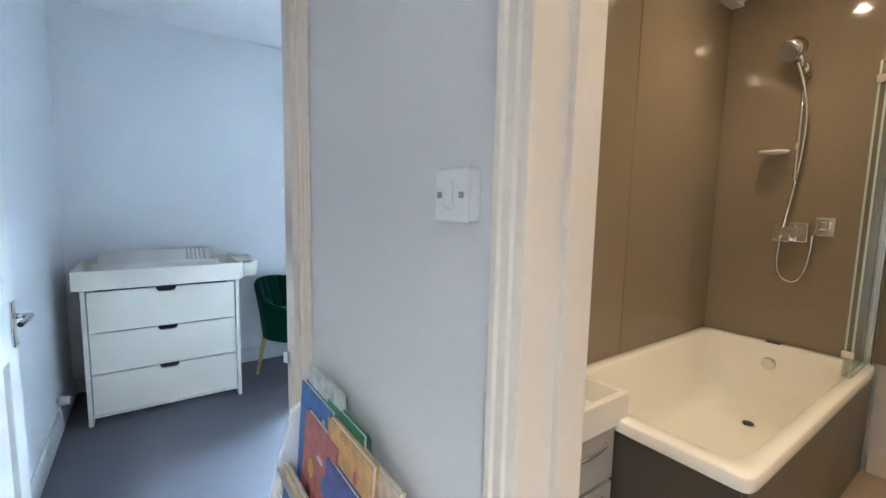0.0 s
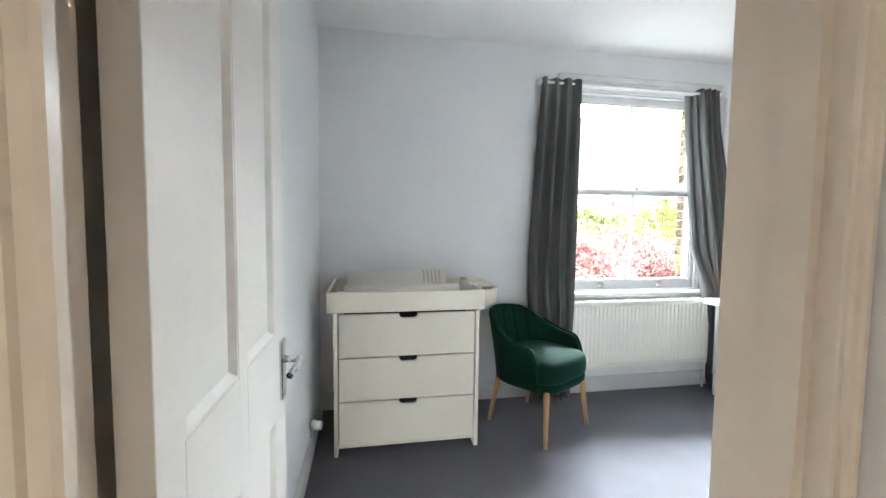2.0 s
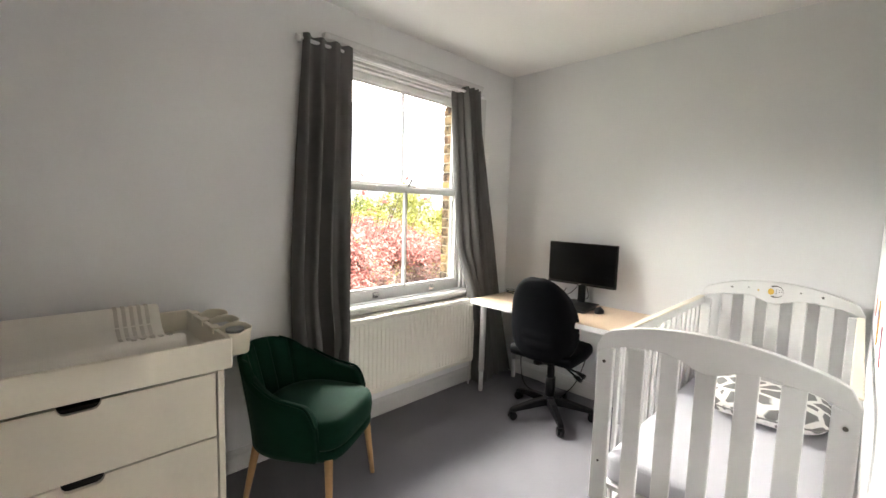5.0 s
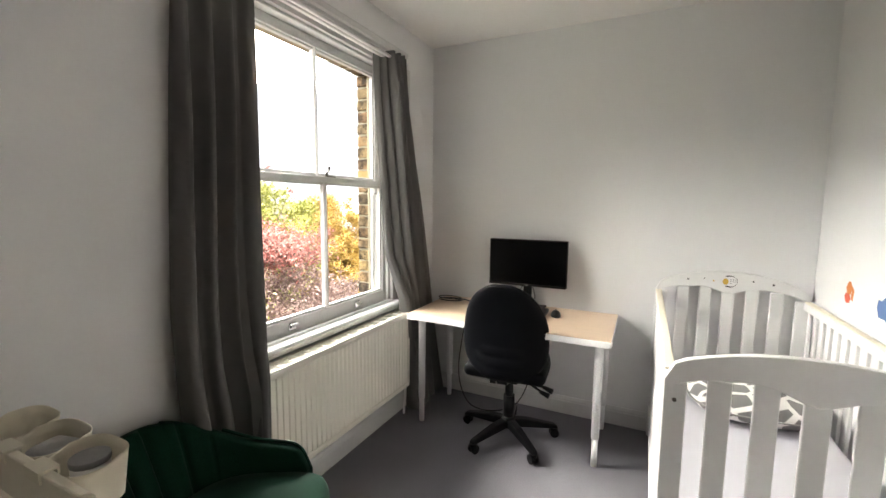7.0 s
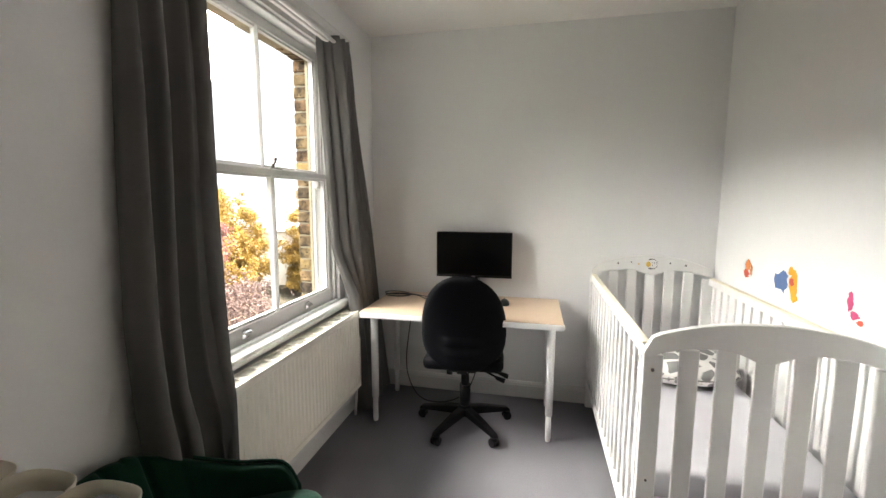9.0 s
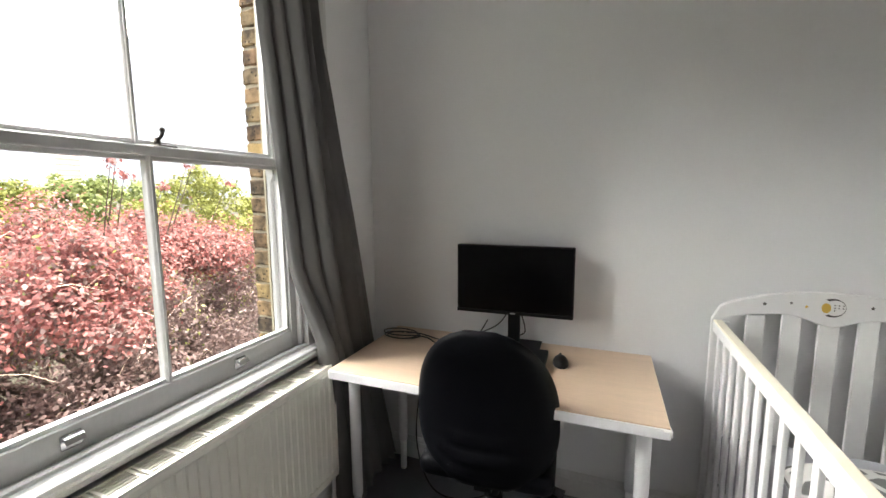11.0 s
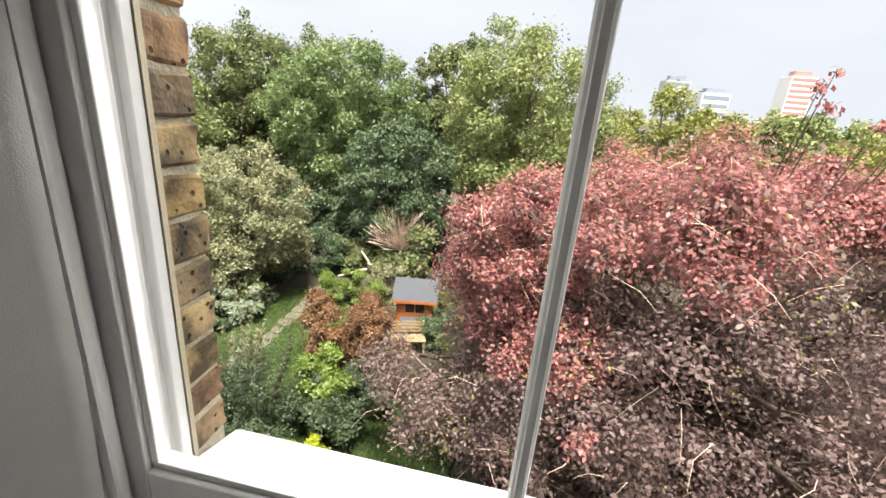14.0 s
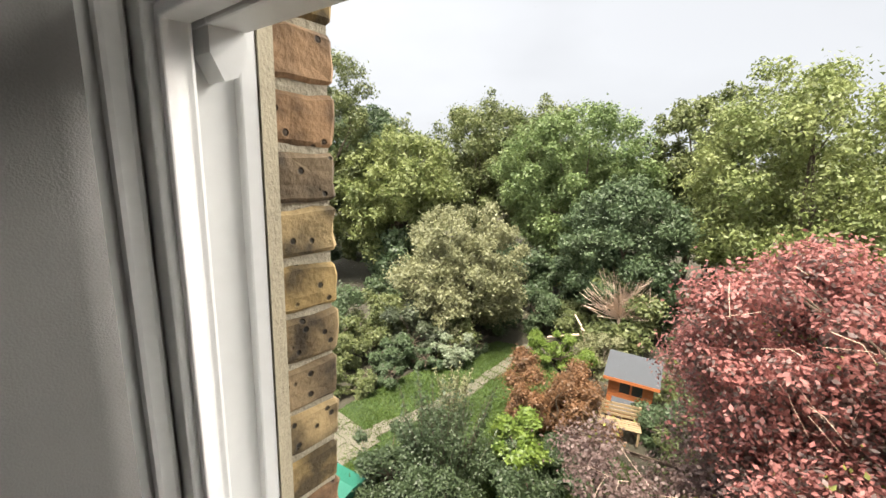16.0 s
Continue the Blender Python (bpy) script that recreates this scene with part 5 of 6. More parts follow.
def book_rack():
    r = thing("book_rack", (0, 0, 0), 0, "low white front-facing children's book rack against the hall wall", "bookshelf")
    def xs(v):
        return 0.755 - (0.755 - v) * 0.66
    side = [(0.42, 0.0), (0.755, 0.0), (0.755, 0.86), (0.70, 0.86), (0.66, 0.84), (0.46, 0.30), (0.42, 0.22)]
    side = [(xs(a), b * 0.95) for a, b in side]
    for y in (1.12, 1.650):
        prism("side_panel", r, WHITELAM, side, "y", y, y + 0.018, "", 0.003)
    for k, (x, z) in enumerate(((0.587, 0.15), (0.640, 0.37), (0.692, 0.59))):
        sh = box("shelf", r, WHITELAM, x - 0.04, x + 0.045, 1.138, 1.65, z, z + 0.014, 0.002)
        cyl("front_rod", sh, WHITELAM, (x - 0.035, 1.138, z + 0.07), (x - 0.035, 1.65, z + 0.07), 0.005)
    box("back_panel", r, WHITELAM, 0.742, 0.752, 1.138, 1.65, 0.05, 0.80, 0.001)
    specs = [((0.705, 1.53, 0.635), 0.318, 0.215, 0.012, (0.58, 0.60, 0.55), 6, "grey green picture book standing in the rack"),
             ((0.682, 1.545, 0.635), 0.275, 0.205, 0.014, (0.06, 0.14, 0.40), 8, "blue picture book standing in the rack"),
             ((0.715, 1.40, 0.635), 0.285, 0.190, 0.012, (0.06, 0.22, 0.10), 3, "green picture book standing in the rack"),
             ((0.660, 1.47, 0.635), 0.235, 0.200, 0.016, (0.42, 0.13, 0.11), 10, "red picture book standing in the rack"),
             ((0.665, 1.33, 0.635), 0.275, 0.210, 0.014, (0.55, 0.32, 0.10), 9, "tan picture book standing in the rack"),
             ((0.700, 1.25, 0.635), 0.262, 0.190, 0.012, (0.62, 0.50, 0.36), 5, "cream picture book standing in the rack"),
             ((0.640, 1.30, 0.635), 0.205, 0.210, 0.012, (0.07, 0.09, 0.30), 12, "indigo picture book standing in the rack"),
             ((0.582, 1.53, 0.415), 0.300, 0.210, 0.014, (0.60, 0.48, 0.30), 12, "beige picture book standing in the rack"),
             ((0.566, 1.50, 0.415), 0.270, 0.200, 0.012, (0.04, 0.07, 0.25), 14, "navy picture book standing in the rack"),
             ((0.575, 1.28, 0.415), 0.280, 0.210, 0.014, (0.55, 0.52, 0.46), 12, "white picture book standing in the rack"),
             ((0.500, 1.50, 0.195), 0.280, 0.210, 0.014, (0.50, 0.30, 0.08), 12, "ochre picture book standing in the rack"),
             ((0.495, 1.27, 0.195), 0.270, 0.210, 0.014, (0.10, 0.25, 0.30), 12, "teal picture book standing in the rack")]
    for at, h, w, t, col, lean, label in specs:
        book((xs(at[0]), at[1], at[2] - 0.03), h, w, t, col, 0, -lean * 0.5, label)


def bath():
    b = thing("bathtub", (0, 0, 0), 0, "white double-ended bathtub with dark grey panels", "bathtub")
    x0, x1, y0, y1, z = 1.780, 3.400, 1.000, 1.812, 0.565
    rim, wall = 0.055, 0.03
    bm = bmesh.new()
    n = 48

    def ring(ax, bx, ay, by, zz, p):
        out = []
        for i in range(n):
            a = 2 * math.pi * (i + 0.5) / n
            c, s = math.cos(a), math.sin(a)
            out.append(bm.verts.new(((ax + bx) / 2 + (bx - ax) / 2 * math.copysign(abs(c) ** p, c), (ay + by) / 2 + (by - ay) / 2 * math.copysign(abs(s) ** p, s), zz)))
        return out
    rs = [ring(x0, x1, y0, y1, z - 0.045, 0.06), ring(x0, x1, y0, y1, z - 0.006, 0.06), ring(x0 + 0.006, x1 - 0.006, y0 + 0.006, y1 - 0.006, z, 0.06),
          ring(x0 + rim + 0.02, x1 - rim - 0.01, y0 + rim, y1 - rim, z, 0.16), ring(x0 + rim + 0.03, x1 - rim - 0.016, y0 + rim + 0.008, y1 - rim - 0.008, z - 0.012, 0.17),
          ring(x0 + rim + 0.10, x1 - rim - 0.06, y0 + rim + 0.035, y1 - rim - 0.035, z - 0.30, 0.2), ring(x0 + rim + 0.15, x1 - rim - 0.10, y0 + rim + 0.06, y1 - rim - 0.06, z - 0.365, 0.24),
          ring(x0 + rim + 0.28, x1 - rim - 0.22, y0 + rim + 0.12, y1 - rim - 0.12, z - 0.385, 0.3)]
    for a, c in zip(rs, rs[1:]):
        for i in range(n):
            bm.faces.new((a[i], a[(i + 1) % n], c[(i + 1) % n], c[i]))
    bm.faces.new(rs[-1])
    bmesh.ops.recalc_face_normals(bm, faces=list(bm.faces))
    for f in bm.faces:
        f.normal_flip() if f.normal.z < -0.5 else None
    tub = part("tub", bm, BATHW, b, "", True)
    box("end_panel", b, BATHDARK, x0 + 0.012, x0 + 0.028, y0 + 0.028, y1, 0.0, z - 0.046, 0.001, None, "dark grey bath end panel")
    box("side_panel", b, BATHDARK, x0 + 0.012, x1, y0 + 0.012, y0 + 0.0275, 0.0, z - 0.046, 0.001, None, "dark grey bath side panel")
    cyl("overflow", b, CHROME, (3.322, 1.42, 0.455), (3.302, 1.42, 0.452), 0.036, 0.034, 24, "chrome overflow plate")
    cyl("plug_ring", b, CHROME, (3.02, 1.40, 0.181), (3.02, 1.40, 0.187), 0.034, 0.032, 24, "chrome drain")
    cyl("plug", b, BLACKPL, (3.02, 1.40, 0.1875), (3.02, 1.40, 0.1915), 0.026, 0.024, 24)
    box("filler_slot", b, IRON, 3.345, 3.392, 1.385, 1.455, z + 0.0005, z + 0.010, 0.003)


def shower():
    s = thing("shower_set", (XE - 0.0165, 1.405, 0), 0, "chrome riser shower with hand head, hose and mixer valve", "shower")
    cyl("riser_rail", s, CHROME, (-0.05, 0, 1.50), (-0.05, 0, 2.10), 0.010)
    for z in (1.53, 2.06):
        cyl("rail_bracket", s, CHROME, (0, 0, z), (-0.055, 0, z), 0.014)
    cyl("slider", s, CHROME, (-0.05, 0, 2.07), (-0.05, 0, 2.12), 0.019)
    cyl("handle", s, CHROME, (-0.055, 0.0, 2.09), (-0.12, 0.035, 2.20), 0.012, 0.016)
    hd = cyl("shower_head", s, CHROME, (-0.10, 0.03, 2.215), (-0.150, 0.055, 2.175), 0.050, 0.056, 24)
    cyl("spray_face", hd, mat("spray_face_grey", (0.22, 0.22, 0.22), 0.4, 0.1), (-0.1505, 0.0552, 2.1746), (-0.1535, 0.0567, 2.172), 0.048, None, 24)
    dish = cyl("soap_dish", s, WHITEPL, (-0.07, 0.10, 1.655), (-0.07, 0.10, 1.668), 0.062, 0.070, 24, "white soap dish")
    tube("hose", s, CHROME, [(-0.12, 0.02, 2.12), (-0.06, -0.03, 1.95), (-0.04, -0.02, 1.6), (-0.05, 0.05, 1.1), (-0.05, 0.03, 0.95), (-0.05, -0.06, 0.93), (-0.045, -0.10, 1.05), (-0.03, -0.10, 1.20)], 0.008)
    box("valve_plate", s, CHROME, -0.012, -0.0005, -0.075, 0.085, 1.16, 1.27, 0.004)
    cyl("valve_knob", s, CHROME, (-0.012, 0.0, 1.215), (-0.07, 0.0, 1.215), 0.038, 0.034, 24)
    box("valve_lever", s, CHROME, -0.075, -0.02, -0.015, 0.015, 1.16, 1.20, 0.004)
    box("outlet_plate", s, CHROME, -0.010, -0.0005, -0.185, -0.10, 1.20, 1.30, 0.004)
    box("outlet_elbow", s, CHROME, -0.045, -0.0102, -0.165, -0.125, 1.235, 1.28, 0.005)


def shower_screen():
    s = thing("shower_screen", (3.30, 1.034, 0.567), 0, "clear glass folding bath screen with chrome hinges", "shower screen")
    box("glass_leaf", s, screen_glass, -0.28, 0.06, -0.004, 0.004, 0.004, 1.46, 0.001, None, "clear glass")
    box("glass_leaf", s, screen_glass, -0.27, 0.05, 0.022, 0.030, 0.004, 1.42, 0.001, None, "clear glass")
    edge = mat("pale_green_glass_edge", (0.50, 0.60, 0.55), 0.2, 0.05)
    for x, y, zt in ((-0.2835, 0.0, 1.46), (-0.2735, 0.026, 1.42), (0.0635, 0.0, 1.46)):
        box("glass_edge", s, edge, x, x + 0.003, y - 0.004, y + 0.004, 0.004, zt, 0.0, None, "pale green glass edge")
    box("wall_channel", s, CHROME, 0.062, 0.082, -0.012, 0.034, 0.0, 1.47, 0.002)
    for z in (0.10, 1.32):
        box("hinge_clamp", s, CHROME, -0.30, -0.255, -0.010, 0.036, z, z + 0.035, 0.004)
    tube("brace_bar", s, CHROME, [(0.085, 0.05, 1.46), (0.03, 0.06, 1.44), (-0.05, 0.04, 1.43)], 0.006)


def vanity():
    v = thing("vanity_unit", (1.36, 1.44, 0), 0, "white basin on a grey two-drawer vanity unit", "vanity unit")
    w, d = 0.415, 0.37
    box("carcass", v, GREYUNIT, 0, w, 0.0, d, 0.12, 0.545, 0.002)
    for z in (0.135, 0.345):
        f = box("drawer_front", v, GREYUNIT, 0.004, w - 0.004, -0.020, -0.001, z, z + 0.195, 0.002)
        tube("handle", f, CHROME, [(0.06, -0.02, z + 0.15), (0.06, -0.045, z + 0.15), (w - 0.06, -0.045, z + 0.15), (w - 0.06, -0.02, z + 0.15)], 0.006)
        f2 = box("end_front", v, GREYUNIT, w + 0.001, w + 0.018, 0.004, d - 0.004, z, z + 0.195, 0.002)
    bm = bmesh.new()
    zt, t = 0.660, 0.028
    for a in ((-0.005, w + 0.06, -0.03, -0.03 + t, 0.546, zt), (-0.005, w + 0.06, d - t, d, 0.546, zt), (-0.005, t, -0.03 + t, d - t, 0.546, zt), (w + 0.06 - t, w + 0.06, -0.03 + t, d - t, 0.546, zt),
              (t, w + 0.06 - t, -0.03 + t, d - t, 0.546, 0.575)):
        add_box(bm, *a, 0.004)
    part("basin", bm, BATHW, v, "white ceramic basin")


wall_switch()
book_rack()
bath()
shower()
shower_screen()
vanity()
structure("baseboard_bath", [(XE - 0.030, XE - 0.004, -0.6, 0.99, 0.0, 0.10)], GLOSS, "white bathroom skirting", 0.002)
structure("wall_bath_dado", [(XE - 0.012, XE - 0.003, -0.6, 1.0, 0.10, 0.568)], HALLWALL, "white painted bathroom wall beside the tub")


# ---- garden and distance ----
def leaves(name, parent, material, clumps, count, size, seed, droop=0.0, label="", hollow=0.45, sides=3):
    """A crown of many separate leaves gathered in loose clumps of (x, y, z, radius)."""
    g = np.random.default_rng(seed)
    c = np.array(clumps)
    w = c[:, 3] ** 2
    k = g.choice(len(c), count, p=w / w.sum())
    d = g.normal(size=(count, 3))
    d /= np.linalg.norm(d, axis=1)[:, None]
    r = c[k, 3] * (hollow + (1 - hollow) * g.random(count)) * (1 + 0.12 * g.normal(size=count) + 0.9 * g.random(count) ** 9)
    p = c[k, :3] + d * r[:, None] * np.array([1, 1, 0.8])
    p[:, 2] -= droop * g.random(count) * c[k, 3]
    nrm = d * 0.6 + g.normal(size=(count, 3)) * 0.55 + np.array([0, 0, 0.45])
    nrm /= np.linalg.norm(nrm, axis=1)[:, None]
    a = np.cross(nrm, g.normal(size=(count, 3)))
    a /= np.linalg.norm(a, axis=1)[:, None]
    b = np.cross(nrm, a)
    s = size * (0.6 + 0.8 * g.random(count))[:, None]
    if sides == 4:
        v = np.stack([p - a * s * 0.55, p + b * s * 0.32 - a * s * 0.05, p + a * s * 0.6, p - b * s * 0.32 - a * s * 0.05], 1).reshape(-1, 3)
    else:
        v = np.stack([p - a * s * 0.5 + b * s * 0.30, p + a * s * 0.65, p - a * s * 0.4 - b * s * 0.34], 1).reshape(-1, 3)
    me = bpy.data.meshes.new(name)
    me.vertices.add(count * sides)
    me.loops.add(count * sides)
    me.polygons.add(count)
    me.vertices.foreach_set("co", v.astype(np.float32).ravel())
    me.loops.foreach_set("vertex_index", np.arange(count * sides, dtype=np.int32))
    me.polygons.foreach_set("loop_start", np.arange(0, count * sides, sides, dtype=np.int32))
    me.update()
    me.materials.append(material)
    ob = new(name, me)
    ob.parent = parent
    return tagged(ob, label) if label else ob


def clump_cloud(rx, ry, rz, n, r0, r1, seed, inner=0.25, zmin=-1.0):
    """Clumps over an uneven ellipsoid about the origin."""
    g = random.Random(seed)
    out = []
    while len(out) < n:
        v = Vector((g.gauss(0, 1), g.gauss(0, 1), g.gauss(0, 1))).normalized()
        if v.z < zmin:
            continue
        q = (0.35 + 0.4 * g.random()) if g.random() < inner else (0.78 + 0.22 * g.random())
        q *= 1 + 0.16 * noise.noise(v * 1.7 + Vector((seed, 0, 0)))
        out.append((v.x * rx * q, v.y * ry * q, v.z * rz * q, g.uniform(r0, r1)))
    return out


def limbs(bm, start, clumps, r, seed, k=10, bend=0.3):
    g = random.Random(seed)
    for c in g.sample(clumps, min(k, len(clumps))):
        e = Vector(c[:3])
        mid = start.lerp(e, 0.45) + Vector((g.uniform(-bend, bend), g.uniform(-bend, bend), g.uniform(0, bend)))
        add_cyl(bm, start, mid, r, r * 0.6, 7, False)
        add_cyl(bm, mid, e, r * 0.6, r * 0.15, 6, False)
        for _ in range(3):
            e2 = e + Vector((g.uniform(-1, 1), g.uniform(-1, 1), g.uniform(-0.4, 0.8))) * c[3]
            add_cyl(bm, mid.lerp(e, g.uniform(0.4, 0.9)), e2, r * 0.22, r * 0.05, 5, False)


def tree(x, y, zc, rx, ry, rz, leaf, label, seed, count, size, n=64, name="tree", trunk=0.22, group="garden trees", bark=None, cr=0.17, ground=G):
    t = thing(name, (x, y, ground), 0, label, name.replace("_", " "), group)
    up = zc - ground
    n = int(n * (0.26 / cr) ** 2)
    r0, r1 = cr * 0.55 * min(rx, rz), cr * 1.35 * min(rx, rz)
    cl = [(a, b, c + up, r) for a, b, c, r in clump_cloud(rx, ry, rz, n, r0, r1, seed)]
    cl += [(a, b, c + up * 0.72, r) for a, b, c, r in clump_cloud(rx * 0.8, ry * 0.8, rz * 0.8, n // 2, r0, r1, seed + 500, 0.4)]
    # leading shoots that break the outline
    g = random.Random(seed + 9)
    for a, b, c, r in g.sample(cl[:n], n // 5):
        k = g.uniform(1.04, 1.16)
        cl.append((a * k, b * k, up + (c - up) * k + 0.3 * r, r * 0.5))
    bm = bmesh.new()
    fork = Vector((0.1 * rx, 0, max(0.4, up - rz * 0.75)))
    add_cyl(bm, (0, 0, -0.1), fork, trunk, trunk * 0.75, 10, False)
    limbs(bm, fork, cl, trunk * 0.5, seed, 14)
    part("trunk", bm, bark or BARK, t, "", True)
    leaves("crown", t, leaf, cl, int(count * 1.6), size * 0.86, seed)
    return t


def shrub(x, y, zc, rx, ry, rz, leaf, label, seed, count, size, n=22, group="garden shrubs"):
    return tree(x, y, zc, rx, ry, rz, leaf, label, seed, count, size, n, "shrub", 0.04, group, None, 0.30)


LF = {
    "mid": leaf_mat("leaf_mid_green", (0.051, 0.075, 0.025), (0.213, 0.236, 0.093)),
    "light": leaf_mat("leaf_light_green", (0.075, 0.111, 0.026), (0.290, 0.319, 0.122)),
    "dark": leaf_mat("leaf_dark_green", (0.029, 0.056, 0.025), (0.124, 0.172, 0.083)),
    "olive": leaf_mat("leaf_pale_olive", (0.103, 0.113, 0.051), (0.333, 0.333, 0.188)),
    "locust": leaf_mat("leaf_fresh_green", (0.058, 0.103, 0.032), (0.219, 0.284, 0.106)),
    "beech": leaf_mat("leaf_copper", (0.094, 0.067, 0.064), (0.275, 0.190, 0.176), 0.35, 0.48),
    "beechred": leaf_mat("leaf_copper_red", (0.150, 0.052, 0.052), (0.50, 0.215, 0.195), 0.5, 0.45),
    "maple": leaf_mat("leaf_maple_orange", (0.07, 0.042, 0.02), (0.27, 0.135, 0.065), 1.2),
    "grey": leaf_mat("leaf_grey_green", (0.042, 0.058, 0.033), (0.158, 0.186, 0.115)),
    "deep": leaf_mat("leaf_deep_green", (0.022, 0.042, 0.018), (0.095, 0.130, 0.062)),
    "lime": leaf_mat("leaf_lime", (0.198, 0.270, 0.009), (0.432, 0.468, 0.027)),
    "bright": leaf_mat("leaf_bright_green", (0.065, 0.122, 0.016), (0.210, 0.282, 0.057)),
    "brown": leaf_mat("leaf_brown_autumn", (0.09, 0.06, 0.025), (0.28, 0.20, 0.07)),
    "gold": leaf_mat("leaf_autumn_gold", (0.16, 0.10, 0.02), (0.42, 0.28, 0.07)),
    "yellow": leaf_mat("leaf_yellow_green", (0.10, 0.125, 0.025), (0.31, 0.31, 0.08)),
    "white": leaf_mat("leaf_variegated_white", (0.068, 0.111, 0.043), (0.357, 0.391, 0.289), 0.5, 0.2),
}

# ground: one sheet, slightly uneven near by
bm = bmesh.new()
bmesh.ops.create_grid(bm, x_segments=60, y_segments=60, size=1)
for v in bm.verts:
    v.co.x, v.co.y = math.copysign(abs(v.co.x) ** 4, v.co.x) * 2500, math.copysign(abs(v.co.y) ** 4, v.co.y) * 2500 + 14
    v.co.z = G - 0.06 + (0.05 * noise.noise(Vector((v.co.x * 0.4, v.co.y * 0.4, 0))) if abs(v.co.x) < 40 else 0)
tagged(mesh_ob("ground", bm, SOIL), "dark garden soil and leaf litter", "ground", "", "structure")


def lawn(name, pts):
    bm = bmesh.new()
    add_prism(bm, pts, "z", G - 0.05, G + 0.02)
    return tagged(mesh_ob(name, bm, GRASS), "short mown green lawn", "lawn", "", "structure")


LAWN = [(-6.3, 9.4), (-1.2, 9.2), (1.6, 9.6), (1.8, 13.6), (-0.6, 14.4), (-2.6, 16.6), (-4.4, 18.3), (-6.1, 17.8), (-6.8, 15.0), (-6.9, 11.0), (-6.6, 9.4)]
lawn("ground_lawn", LAWN)


def grass(pts, count, seed):
    """Upright blades scattered over the lawn, in tufts of uneven height."""
    g = np.random.default_rng(seed)
    q = np.array(pts)
    x, y = g.uniform(q[:, 0].min(), q[:, 0].max(), count), g.uniform(q[:, 1].min(), q[:, 1].max(), count)
    inside = np.zeros(count, bool)
    for (x0, y0), (x1, y1) in zip(pts, pts[1:] + pts[:1]):
        cross = (y0 > y) != (y1 > y)
        inside ^= cross & (x < x0 + (y - y0) * (x1 - x0) / ((y1 - y0) or 1e-9))
    x, y = x[inside], y[inside]
    n = len(x)
    h = 0.03 + 0.05 * g.random(n) + 0.02 * np.sin(x * 3.1) * np.cos(y * 2.3)
    a, lean = g.uniform(0, 6.28, n), g.normal(size=(n, 2)) * 0.03
    dx, dy = 0.012 * np.cos(a), 0.012 * np.sin(a)
    z = np.full(n, G + 0.018)
    v = np.stack([np.stack([x - dx, y - dy, z], 1), np.stack([x + dx, y + dy, z], 1), np.stack([x + lean[:, 0], y + lean[:, 1], z + h], 1)], 1).reshape(-1, 3)
    me = bpy.data.meshes.new("grass")
    me.from_pydata(v.tolist(), [], np.arange(n * 3).reshape(-1, 3).tolist())
    me.materials.append(leaf_mat("leaf_grass_blade", (0.040, 0.075, 0.014), (0.115, 0.165, 0.036), 0.8))
    tagged(new("grass", me), "short green grass blades of the lawn", "grass", "", "stuff")


grass(LAWN, 110000, 7)


def path():
    p = tagged(new("pavement_path"), "pale stepping-stone garden path along the lawn", "path", "", "structure")
    pts = [Vector((-5.55, 9.9, 0)), Vector((-5.05, 12.0, 0)), Vector((-4.75, 14.6, 0)), Vector((-4.85, 16.6, 0)), Vector((-5.0, 18.4, 0))]
    rnd = random.Random(4)
    for a, b in zip(pts, pts[1:]):
        k = max(2, round((b - a).length / 0.47))
        for i in range(k):
            q, ang = a.lerp(b, (i + 0.5) / k), math.degrees(math.atan2((b - a).y, (b - a).x))
            m = pose(q.x + rnd.uniform(-0.04, 0.04), q.y, G + 0.022, rnd.uniform(-1, 1), rnd.uniform(-1, 1), ang + rnd.uniform(-6, 6))
            box("slab", p, SLAB, -0.215, 0.215, -0.19 - rnd.uniform(0, 0.05), 0.19 + rnd.uniform(0, 0.05), -0.04, 0.02, 0.015, m)
    for i in range(3):
        for j in range(4):
            box("slab", p, SLAB, -6.75 + i * 0.61, -6.16 + i * 0.61, 8.1 + j * 0.61, 8.69 + j * 0.61, G - 0.03, G + 0.035 + 0.004 * ((i + j) % 2), 0.008)


path()

# nearest first: the copper beech beside the house
beech = thing("copper_beech", (6.0, 11.8, G), 0, "large copper beech tree with purple and red leaves", "tree", "garden trees")
cl = [(a, b, c + 3.75, r) for a, b, c, r in clump_cloud(4.9, 4.3, 3.25, 360, 0.30, 0.75, 21, 0.34)]
cl += [(a - 0.6, b - 1.0, c + 1.9, r) for a, b, c, r in clump_cloud(4.4, 3.2, 2.1, 190, 0.32, 0.7, 22, 0.34)]
cl += [(a - 3.2, b - 1.3, c + 5.75, r) for a, b, c, r in clump_cloud(1.2, 1.1, 0.9, 34, 0.22, 0.45, 23, 0.2)]
cl += [(a - 3.9, b - 1.4, c + 4.9, r) for a, b, c, r in clump_cloud(0.6, 0.7, 0.5, 12, 0.16, 0.34, 26, 0.2)]
cl += [(a - 0.2, b - 1.9, c + 2.9, r) for a, b, c, r in clump_cloud(4.2, 2.6, 2.2, 170, 0.26, 0.6, 25, 0.12)]
cl += [(a - 4.7, b - 1.6, c + 2.7, r) for a, b, c, r in clump_cloud(1.3, 1.0, 0.75, 26, 0.3, 0.5, 24, 0.2)]
rnd = random.Random(61)
shoots = []
for a, b, c, r in rnd.sample(cl[:360], 150):
    k = rnd.uniform(1.05, 1.17)
    shoots.append((a * k, b * k, 3.75 + (c - 3.75) * k, rnd.uniform(0.10, 0.24)))
cl += shoots
bm = bmesh.new()
